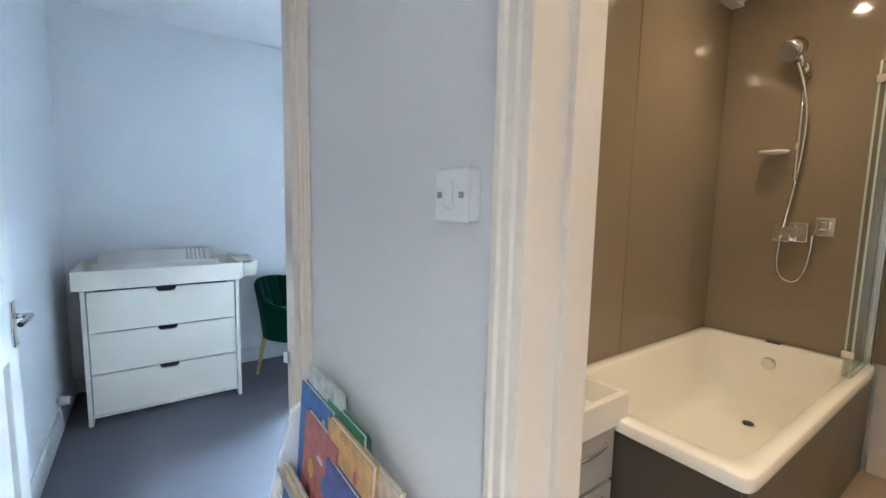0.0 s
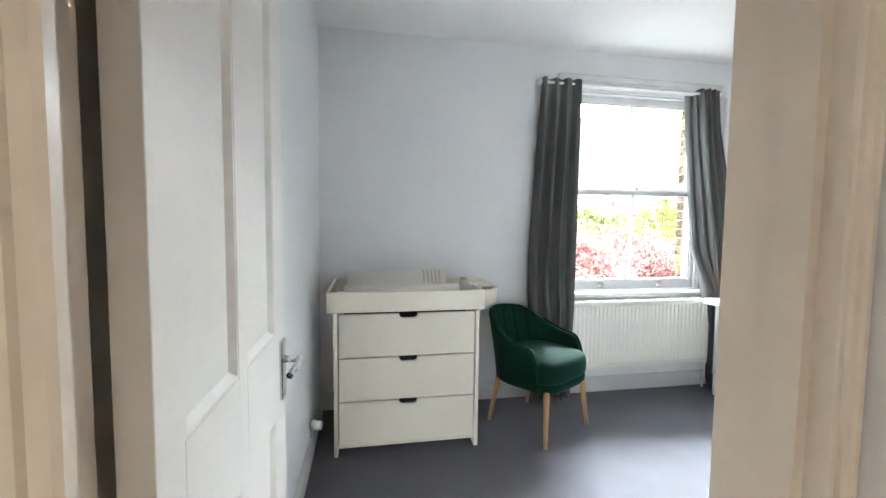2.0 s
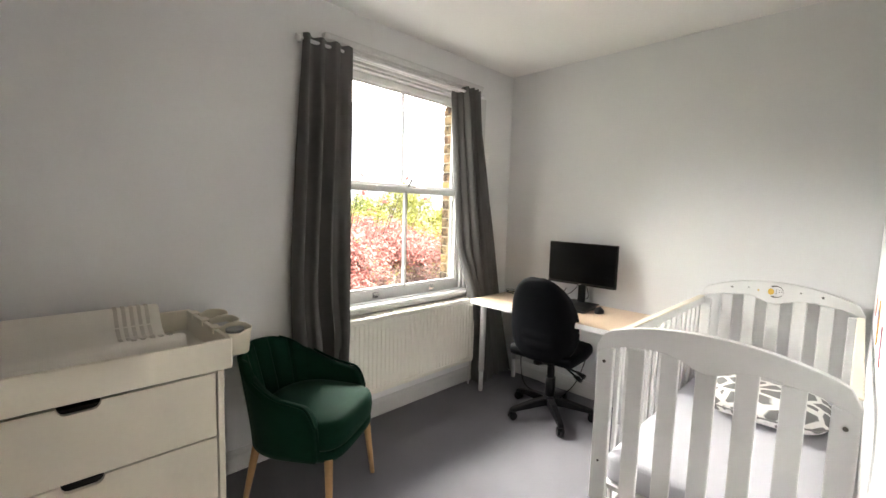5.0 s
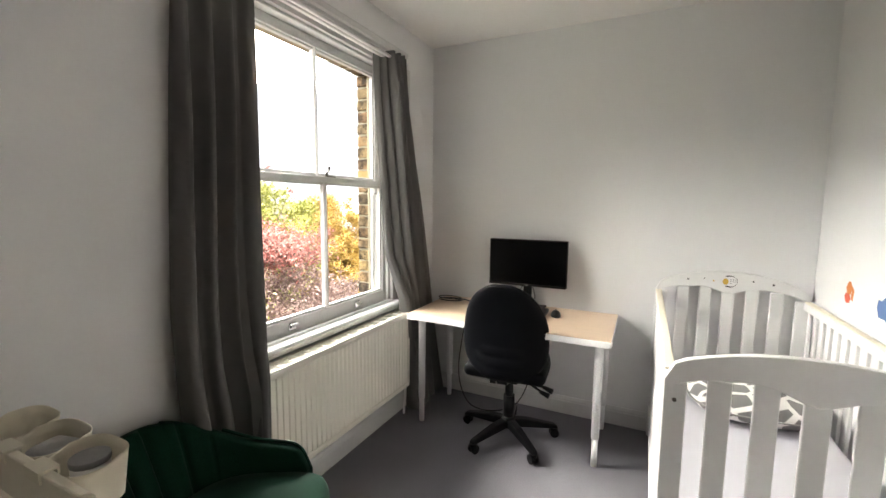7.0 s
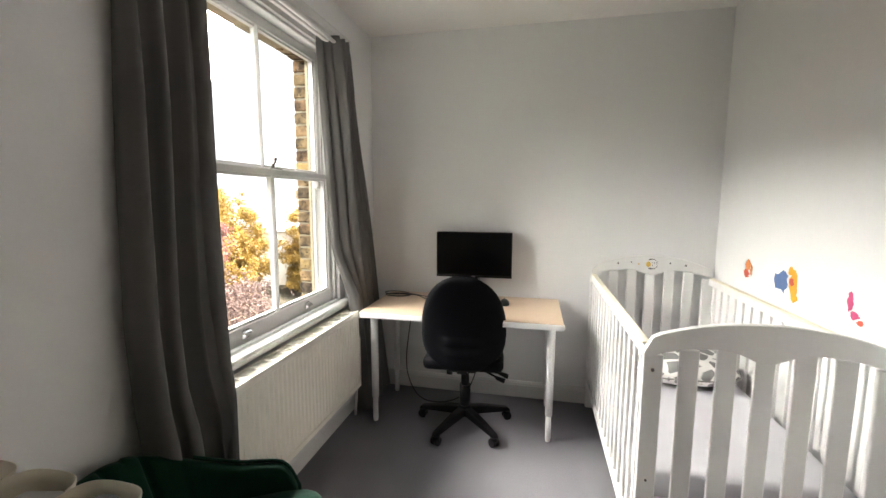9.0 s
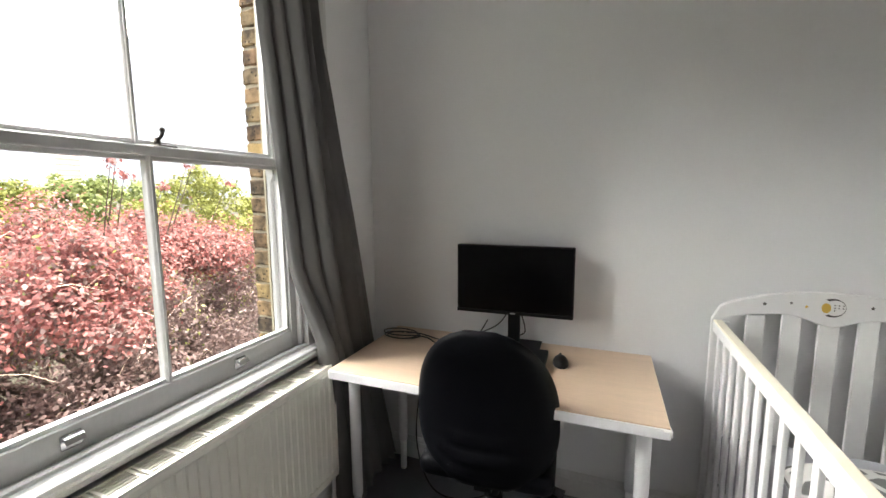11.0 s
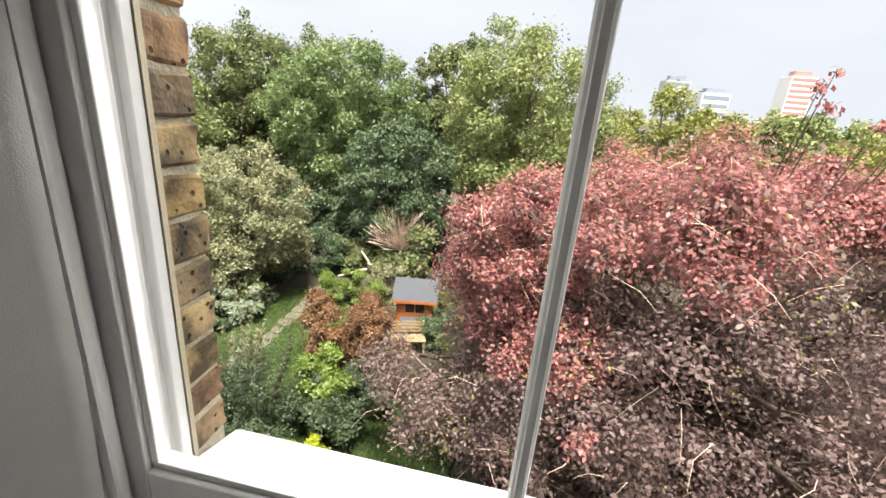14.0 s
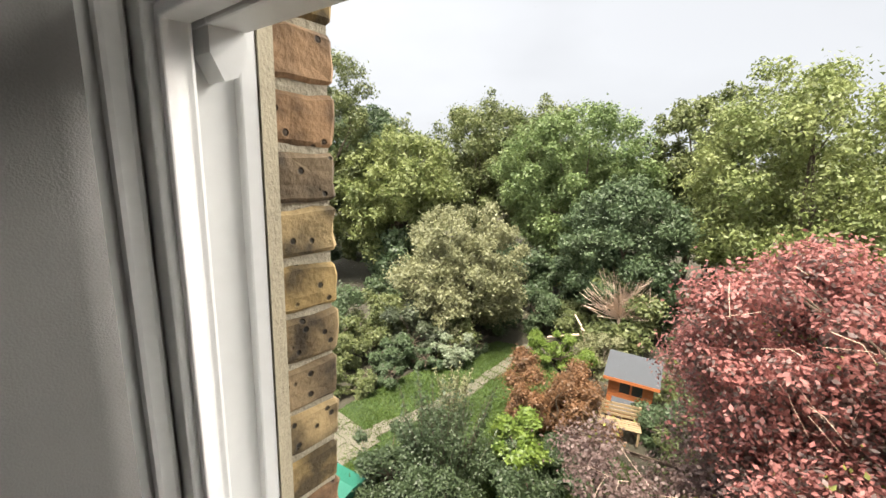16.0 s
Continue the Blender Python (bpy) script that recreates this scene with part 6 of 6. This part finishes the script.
add_cyl(bm, (0, 0, -0.1), (0.1, 0, 2.6), 0.30, 0.24, 12, False)
limbs(bm, Vector((0.1, 0, 2.5)), cl, 0.10, 5, 60, 0.5)
part("trunk", bm, BARK, beech, "", True)
high = [c for c in cl if c[2] >= 5.9 or (c[0] < -2.6 and c[2] > 3.9)]
leaves("crown", beech, LF["beech"], cl, 340000, 0.060, 31, 0.5, "dense purple brown foliage", 0.25, 4)
leaves("crown", beech, LF["beechred"], high, 90000, 0.060, 32, 0.2, "red autumn foliage", 0.45, 4)
leaves("crown", beech, LF["yellow"], cl[::7], 9000, 0.055, 34, 0.4, "scattered yellow green leaves", 0.5, 4)
sprays = [(-4.3, -1.5, 5.1, 0.14), (-4.5, -1.6, 4.9, 0.12), (-4.2, -1.4, 4.6, 0.16), (-0.45, -1.9, 7.95, 0.14), (-0.35, -1.9, 8.12, 0.10), (-0.25, -1.85, 7.75, 0.14), (1.15, -1.4, 8.0, 0.12), (1.35, -1.4, 8.2, 0.09), (0.5, -1.6, 7.6, 0.15), (2.2, -1.2, 7.7, 0.14), (-4.2, -1.3, 5.6, 0.18), (-4.4, -1.2, 5.3, 0.15)]
leaves("sprays", beech, LF["beechred"], sprays, 330, 0.07, 33, 0.2, "leafy twigs above the crown", 0.2, 4)
bm = bmesh.new()
for sx, sy, sz, sr in sprays:
    add_cyl(bm, (sx * 0.8, sy * 0.7, sz - 1.3), (sx, sy, sz + sr * 0.5), 0.014, 0.004, 5, False)
part("twigs", bm, BARK, beech)
# trailing bare twigs in front of the crown
bm = bmesh.new()
rnd = random.Random(9)
for c in cl:
    if c[1] < -1.5:
        for _ in range(1):
            a = Vector(c[:3]) + Vector((rnd.uniform(-1, 1), rnd.uniform(-1, 0), rnd.uniform(-1, 1))) * c[3]
            b = a + Vector((rnd.uniform(-0.6, 0.6), rnd.uniform(-0.4, 0.1), rnd.uniform(-0.5, 0.1)))
            mid_ = a.lerp(b, 0.5) + Vector((rnd.uniform(-0.08, 0.08), 0, rnd.uniform(0.02, 0.12)))
            add_cyl(bm, a, mid_, 0.0035, 0.003, 4, False)
            add_cyl(bm, mid_, b, 0.003, 0.0015, 4, False)
part("twigs", bm, PALEBARK, beech)

tree(-14.7, 20.0, -0.6, 3.6, 3.3, 3.2, LF["light"], "broad light green garden tree", 41, 42000, 0.17)
tree(-22.5, 24.0, 0.2, 3.6, 3.4, 4.2, LF["dark"], "tall dark green garden tree", 42, 34000, 0.20)
tree(-7.6, 17.0, -3.0, 2.7, 2.5, 2.35, LF["olive"], "pale olive willow-leaved pear tree", 43, 52000, 0.105, 80)
tree(-16.5, 30.0, 0.6, 4.4, 3.8, 4.6, LF["mid"], "tall green garden tree", 44, 42000, 0.20)
tree(-11.5, 31.0, 0.6, 4.0, 3.8, 4.5, LF["mid"], "tall green garden tree with pale leaves", 45, 42000, 0.19)
tree(-7.6, 27.0, 0.5, 4.3, 3.6, 3.6, LF["locust"], "fresh green locust tree with layered foliage", 46, 52000, 0.16, 80)
tree(-3.0, 22.0, -2.1, 2.4, 2.2, 2.9, LF["dark"], "dense dark green tree", 47, 42000, 0.13, 70)
tree(2.3, 25.0, 0.3, 4.0, 3.6, 5.0, LF["light"], "tall light green tree with loose crown", 48, 60000, 0.155, 100)
tree(-2.2, 30.0, 1.0, 2.6, 2.4, 4.0, LF["mid"], "dark conifer-like tree behind the garden", 49, 26000, 0.19)
tree(-28.0, 30.0, 0.5, 4.5, 4.0, 4.5, LF["mid"], "tall green tree beyond the garden", 50, 22000, 0.25)
tree(-17.9, 17.5, 1.9, 2.9, 2.8, 4.6, LF["mid"], "tall green tree by the garden edge", 51, 34000, 0.15)
tree(9.5, 29.0, -0.9, 4.5, 3.5, 3.6, LF["yellow"], "yellow green tree beyond the beech", 52, 34000, 0.20)
tree(18.0, 33.0, -0.9, 5.0, 4.0, 3.6, LF["light"], "light green tree beyond the beech", 53, 20000, 0.28)
tree(26.5, 25.5, -2.4, 3.6, 3.4, 4.0, LF["gold"], "golden autumn tree across the gardens", 54, 42000, 0.17)
tree(31.0, 20.0, -2.6, 3.2, 3.0, 3.4, LF["gold"], "golden brown autumn tree across the gardens", 55, 20000, 0.20)
tree(17.0, 22.0, -0.9, 3.6, 3.2, 3.5, LF["yellow"], "yellow green tree across the gardens", 56, 30000, 0.17)

# lower planting
rnd = random.Random(12)
for i in range(16):
    x = -21 + i * 1.55 + rnd.uniform(-0.5, 0.5)
    shrub(x, 22.5 + rnd.uniform(-2, 3.5) - (2.5 if x < -9 else 0), -4.5 + rnd.uniform(-0.3, 0.5), 1.7, 1.5, 1.6, LF["dark" if i % 3 else "mid"], "dark green shrub under the garden trees", 100 + i, 6500, 0.17)
for i, (x, y, s, lf) in enumerate(((-9.4, 14.0, 1.4, "mid"), (-8.0, 14.6, 1.3, "grey"), (-6.9, 15.6, 1.0, "mid"), (-10.8, 13.0, 1.5, "dark"), (-9.0, 12.2, 1.1, "mid"), (-7.5, 13.2, 0.8, "dark"),
                                (-7.0, 18.8, 1.0, "dark"), (-5.8, 20.2, 1.1, "dark"), (-4.0, 20.6, 1.0, "mid"), (-8.6, 19.5, 1.3, "dark"))):
    shrub(x, y, G + s * 0.75, s, s * 0.9, s * 0.85, LF[lf], "rounded green border shrub", 140 + i, 9000, 0.10)
for i, (x, y, s) in enumerate(((-7.2, 11.6, 0.6), (-6.9, 12.6, 0.5), (-7.9, 10.6, 0.8), (-6.7, 14.1, 0.5), (-8.8, 11.4, 0.9), (-6.2, 16.4, 0.5))):
    shrub(x, y, G + s * 0.6, s, s, s * 0.75, LF["dark" if i % 2 else "mid"], "low dark green plant along the garden path", 200 + i, 4500, 0.075)
shrub(-6.25, 15.0, -5.25, 0.75, 0.7, 0.65, LF["white"], "white variegated border shrub", 160, 5000, 0.08)
shrub(-1.75, 14.0, -4.95, 1.45, 1.25, 1.1, LF["maple"], "orange brown Japanese maple shrub", 161, 22000, 0.075, 34)
shrub(-2.75, 10.5, -5.1, 1.1, 1.0, 1.0, LF["deep"], "dark green feathery shrub", 162, 18000, 0.06, 34)
def stems(x, y, n, h, spread, leaf, label, seed):
    """Tall slender stems set with small leaves."""
    t = thing("shrub", (x, y, G), 0, label, "shrub", "garden shrubs")
    g = random.Random(seed)
    bm, cl = bmesh.new(), []
    for i in range(n):
        a, r = g.uniform(0, 6.28), spread * g.random() ** 0.6
        p = Vector((0.35 * r * math.cos(a), 0.35 * r * math.sin(a), 0))
        q = Vector((r * math.cos(a), r * math.sin(a), h * g.uniform(0.65, 1.0)))
        m_ = p.lerp(q, 0.5) + Vector((g.uniform(-0.1, 0.1), g.uniform(-0.1, 0.1), 0.15))
        add_cyl(bm, p, m_, 0.012, 0.009, 5, False)
        add_cyl(bm, m_, q, 0.009, 0.003, 5, False)
        for k in range(9):
            f = 0.25 + 0.75 * k / 8
            c = p.lerp(m_, f * 2) if f < 0.5 else m_.lerp(q, f * 2 - 1)
            cl.append((c.x, c.y, c.z, 0.17 - 0.09 * f))
    part("stems", bm, BARK, t)
    leaves("foliage", t, leaf, cl, n * 170, 0.055, seed, 0.2, "", 0.1)


stems(-2.7, 10.4, 60, 2.75, 1.15, LF["deep"], "tall feathery dark green stems", 190)
stems(-4.2, 12.6, 16, 1.7, 0.6, LF["olive"], "pale feathery stems beside the path", 191)
shrub(-3.6, 9.6, -5.3, 0.95, 0.9, 0.8, LF["deep"], "green border shrub with yellowing leaves", 163, 9000, 0.07)
shrub(-1.55, 11.5, -4.75, 0.62, 0.6, 0.9, LF["bright"], "bright green leafy shrub", 164, 5000, 0.10)
shrub(-1.0, 11.0, -5.2, 0.9, 0.8, 0.8, LF["deep"], "dark green border shrub", 165, 8000, 0.08)
shrub(-0.95, 9.75, -5.2, 0.50, 0.48, 0.42, LF["lime"], "bright lime yellow border shrub", 166, 4500, 0.06)
shrub(-0.25, 9.35, -5.3, 0.60, 0.55, 0.55, LF["brown"], "brown autumn border shrub", 167, 5000, 0.065)
shrub(-1.9, 8.9, -5.3, 1.0, 0.9, 0.8, LF["deep"], "dark green border shrub", 168, 9000, 0.075)
for i, (x, y, s) in enumerate(((-0.1, 8.5, 0.75), (0.8, 8.8, 0.8), (1.3, 9.6, 0.7), (-1.2, 8.2, 0.7), (-0.9, 12.6, 0.7))):
    shrub(x, y, G + s * 0.7, s, s, s * 0.8, LF["deep"], "dark leafy border shrub by the lawn", 210 + i, 6000, 0.075)
shrub(-3.4, 17.6, -5.35, 1.25, 0.75, 0.7, LF["bright"], "clipped light green hedge by the shed", 169, 9000, 0.08)
shrub(-2.1, 18.2, -5.3, 0.9, 0.8, 0.8, LF["olive"], "pale green shrub by the shed", 170, 5000, 0.09)
for i, (x, y, s) in enumerate(((0.6, 15.8, 0.8), (1.3, 14.6, 0.9), (1.7, 17.4, 1.1), (0.4, 18.0, 0.9))):
    shrub(x, y, G + s * 0.7, s, s, s * 0.85, LF["mid" if i % 2 else "dark"], "dark green shrub beside the shed", 180 + i, 6000, 0.09)
shrub(-0.3, 12.6, -5.5, 0.8, 0.8, 0.6, LF["dark"], "low dark green shrub under the beech", 171, 6000, 0.07)


def bare_tree():
    t = thing("bare_tree", (-2.35, 20.5, G), 0, "small bare tree with a dense fan of pale twigs", "tree", "garden trees")
    bm = bmesh.new()
    add_cyl(bm, (0, 0, -0.1), (0, 0, 1.5), 0.10, 0.08, 8, False)
    g = random.Random(3)
    for i in range(190):
        a, e = g.uniform(0, 6.28), g.uniform(0.15, 1.45)
        d = Vector((math.cos(a) * math.cos(e), math.sin(a) * math.cos(e), math.sin(e)))
        s = Vector((0, 0, 1.35)) + d * g.uniform(0.0, 0.3)
        q = s + d * g.uniform(0.8, 1.6) + Vector((0, 0, 0.15))
        add_cyl(bm, s, q, 0.022, 0.007, 4, False)
        for _ in range(2):
            add_cyl(bm, s.lerp(q, g.uniform(0.4, 0.8)), q + Vector((g.uniform(-0.3, 0.3), g.uniform(-0.3, 0.3), g.uniform(-0.1, 0.3))), 0.012, 0.005, 4, False)
    part("twigs", bm, PALEBARK, t)
    bm = bmesh.new()
    for p, q, r0 in (((-0.9, -0.6, 0.0), (-1.2, -0.7, 0.9), 0.05), ((-1.2, -0.7, 0.9), (-1.55, -0.6, 1.25), 0.04), ((-1.2, -0.7, 0.8), (-0.6, -0.9, 0.6), 0.04), ((-1.25, -0.7, 0.5), (-2.3, -1.3, 0.25), 0.05)):
        add_cyl(bm, p, q, r0, r0 * 0.6, 7, False)
    part("trunk", bm, PALEBARK, t, "leaning pale bare trunk")


bare_tree()


def shed():
    s = thing("garden_shed", (-0.62, 16.5, G), 12, "orange stained timber garden shed with grey felt roof", "shed")
    w, d, h = 0.60, 0.42, 1.30
    bm = bmesh.new()
    add_prism(bm, [(-d + 0.03, 0), (d - 0.03, 0), (d - 0.03, h + 0.28), (-d + 0.03, h)], "x", -w + 0.03, w - 0.03)
    part("wall", bm, SHEDW, s)
    for i in range(14):
        z = 0.02 + i * 0.125
        if z + 0.118 < h:
            for x0, x1 in (((-w, w),) if not 0.78 < z + 0.06 < 1.30 else ((-w, -0.30), (0.34, w))):
                box("board", s, SHEDW, x0, x1, -d, -d + 0.028, z, z + 0.118, 0.006)
            box("board", s, SHEDW, -w, -w + 0.028, -d + 0.03, d, z, z + 0.118, 0.006)
    wf = box("window_frame", s, SHEDW, -0.32, 0.36, -d - 0.015, -d + 0.03, 0.76, 0.82, 0.004)
    box("pane", wf, mat("shed_dark_glass", (0.02, 0.025, 0.03), 0.1, 0.05), -0.30, 0.34, -d - 0.004, -d + 0.02, 0.82, 1.27, 0.001, None, "dark reflecting glass")
    for x in (-0.31, 0.02, 0.35):
        box("mullion", wf, SHEDW, x - 0.025, x + 0.025, -d - 0.018, -d - 0.005, 0.82, 1.29, 0.003)
    rf = prism("roof", s, FELT, [(-d - 0.18, h - 0.03), (d + 0.12, h + 0.30), (d + 0.12, h + 0.35), (-d - 0.18, h + 0.025)], "x", -w - 0.14, w + 0.14, "grey felt roof")
    prism("fascia", rf, SHEDW, [(-d - 0.20, h - 0.07), (-d - 0.182, h - 0.07), (-d - 0.182, h + 0.02), (-d - 0.20, h + 0.02)], "x", -w - 0.14, w + 0.14)
    prism("lean_to", s, FELT, [(-d - 0.50, 0.50), (-d - 0.02, 0.62), (-d - 0.02, 0.66), (-d - 0.50, 0.54)], "x", -0.45, 0.60, "low grey felt lean-to")
    for x in (-0.4, 0.55):
        box("post", s, SHEDW, x - 0.03, x + 0.03, -d - 0.47, -d - 0.42, 0, 0.51, 0.004)
    b = thing("garden_bench", (-0.45, 15.1, G + 0.02), 20, "pale slatted wooden garden bench by the shed", "bench")
    for i in range(5):
        box("seat_slat", b, TEAK, -0.55, 0.55, -0.25 + i * 0.095, -0.17 + i * 0.095, 0.42, 0.445, 0.004)
    for i in range(4):
        box("back_slat", b, TEAK, -0.55, 0.55, 0.21 + i * 0.015, 0.232 + i * 0.015, 0.50 + i * 0.10, 0.575 + i * 0.10, 0.004)
    for x in (-0.52, 0.46):
        for y in (-0.23, 0.20):
            box("leg", b, TEAK, x, x + 0.06, y, y + 0.06, 0, 0.42 if y < 0 else 0.90, 0.004)
    k = thing("water_butt", (-4.2, 8.6, G + 0.02), 10, "dark green plastic covered garden box near the path", "garden box")
    box("body", k, GREENPL, -0.5, 0.5, -0.35, 0.35, 0, 0.52, 0.03)
    prism("lid", k, GREENPL, [(-0.40, 0.521), (0.40, 0.521), (0.38, 0.56), (0.0, 0.62), (-0.38, 0.56)], "x", -0.55, 0.55)


shed()


def tower(x, w, top, y, bands, wallm, bandm, label):
    t = thing("tower_block", (x, y, G), 0, label, "tower", "far tower blocks")
    h = top - G
    box("wall", t, wallm, -w / 2, w / 2, 0, w, 0, h, 0.1)
    st = h / bands
    for i in range(bands):
        box("window_band", t, bandm, -w / 2 + 0.6, w / 2 - 0.6, -0.25, -0.02, i * st + st * 0.25, i * st + st * 0.72, 0)
    r = box("roof", t, bandm, -w / 3, w / 3, w * 0.2, w * 0.7, h + 0.01, h + 3.0, 0.1)
    return t


tower(88.3, 14, 27.5, 300, 11, TOWERM, TOWERW, "pale concrete tower block on the skyline")
tower(111.5, 16, 22.0, 300, 6, RENDERW, TOWERW, "white panelled tower block on the skyline")
tower(155.3, 13.5, 34.5, 300, 13, RENDERW, TOWERR, "red and white banded tower block on the skyline")


def far_house(x, y, rz, w, d, h, label):
    t = thing("terraced_house", (x, y, G), rz, label, "house", "far houses")
    box("wall", t, RENDERW, -w / 2, w / 2, -d / 2, d / 2, 0, h, 0.02)
    prism("roof", t, SLATE, [(-d / 2 - 0.25, h), (d / 2 + 0.25, h), (0, h + d * 0.38)], "x", -w / 2 - 0.2, w / 2 + 0.2)
    for i in range(3):
        for z in (1.0, 3.6):
            if z + 1.3 < h:
                f = box("window", t, WHITELAM, -w / 2 + 1.0 + i * (w - 2) / 2 - 0.55, -w / 2 + 1.0 + i * (w - 2) / 2 + 0.55, -d / 2 - 0.05, -d / 2 + 0.02, z, z + 1.3, 0.01)
                box("pane", f, TOWERW, -w / 2 + 1.0 + i * (w - 2) / 2 - 0.47, -w / 2 + 1.0 + i * (w - 2) / 2 + 0.47, -d / 2 - 0.06, -d / 2 - 0.051, z + 0.08, z + 1.22, 0)
    box("chimney", t, BRICK, w * 0.3, w * 0.3 + 0.6, -0.4, 0.4, h + d * 0.2, h + d * 0.38 + 0.8, 0.02)


far_house(35.0, 25.0, -50, 9, 6, 4.6, "white rendered house with slate roof across the gardens")
far_house(44.0, 33.0, -50, 9, 6, 5.2, "white rendered house with slate roof across the gardens")

# far wooded skyline
far = thing("far_woods", (0, 0, G), 0, "distant line of trees along the horizon", "woods")
g = random.Random(77)
cl = []
for i in range(150):
    a = radians(-62 + 150 * i / 149)
    r = g.uniform(60, 85)
    cl.append((r * math.sin(a), r * math.cos(a) + 4, g.uniform(1.5, 4.6 if a < 0.1 else 3.2), g.uniform(2.2, 3.6)))
leaves("crowns", far, LF["mid"], cl, 60000, 0.75, 78, 0.8)
tagged(far, kind="stuff")

# ---- bricks of the window reveals ----
rnd = random.Random(15)
PITCH = 0.0765


def brick_mesh(lx, ly, lz, seed):
    """One worn brick with chipped, uneven faces."""
    bm = bmesh.new()
    add_box(bm, 0, lx, 0, ly, 0, lz, 0.006, None, 0, 1)
    bmesh.ops.subdivide_edges(bm, edges=[e for e in bm.edges if e.calc_length() > 0.05], cuts=2, use_grid_fill=True)
    for v in bm.verts:
        q = noise.noise_vector(v.co * 31 + Vector((seed * 3.1, seed, 0))) + noise.noise_vector(v.co * 75 + Vector((seed, 0, seed * 2.3))) * 0.5
        v.co += q * 0.0046
    me = bpy.data.meshes.new("brick")
    bm.to_mesh(me)
    bm.free()
    me.materials.append(BRICK)
    return me


for x, d in ((BX0, 1), (BX1, -1)):
    prism("mortar_fillet", facade, mat("pale_lime_pointing", (0.27, 0.235, 0.165), 0.95, 0.25, 14, 150, 0.8, dist=0.004),
          [(x - d * 0.008, 4.4622), (x + d * 0.020, 4.4622), (x + d * 0.012, 4.474), (x + d * 0.002, 4.490), (x - d * 0.008, 4.490)], "z", 0.70, 2.272)
head = [brick_mesh(0.105, 0.104, 0.0655, i) for i in range(4)]
stre = [brick_mesh(0.215, 0.104, 0.0655, i + 9) for i in range(4)]
sold = [brick_mesh(0.0655, 0.104, 0.215, i + 20) for i in range(4)]
for side in (0, 1):
    for i in range(20):
        long = (i + side) % 2
        ms = (stre if long else head)[rnd.randrange(4)]
        lx = 0.215 if long else 0.105
        x = BX0 - lx + rnd.uniform(-0.002, 0.003) if side == 0 else BX1 + rnd.uniform(-0.003, 0.002)
        o = new("brick", ms)
        o.parent = facade
        o.matrix_world = pose(x, YO - 0.104 + rnd.uniform(-0.002, 0.002), 0.730 + i * PITCH, 0, rnd.uniform(-0.6, 0.6), rnd.uniform(-0.6, 0.6))
k = int((BX1 - BX0 + 0.1) / 0.0755)
for i in range(k):
    u = (i + 0.5) / k * 2 - 1
    o = new("brick", sold[rnd.randrange(4)])
    o.parent = facade
    o.matrix_world = pose(BX0 - 0.05 + i * 0.0755 + 0.004, YO - 0.104, 2.275 - 0.02 * u * u + rnd.uniform(-0.002, 0.002), 0, u * 6, 0)
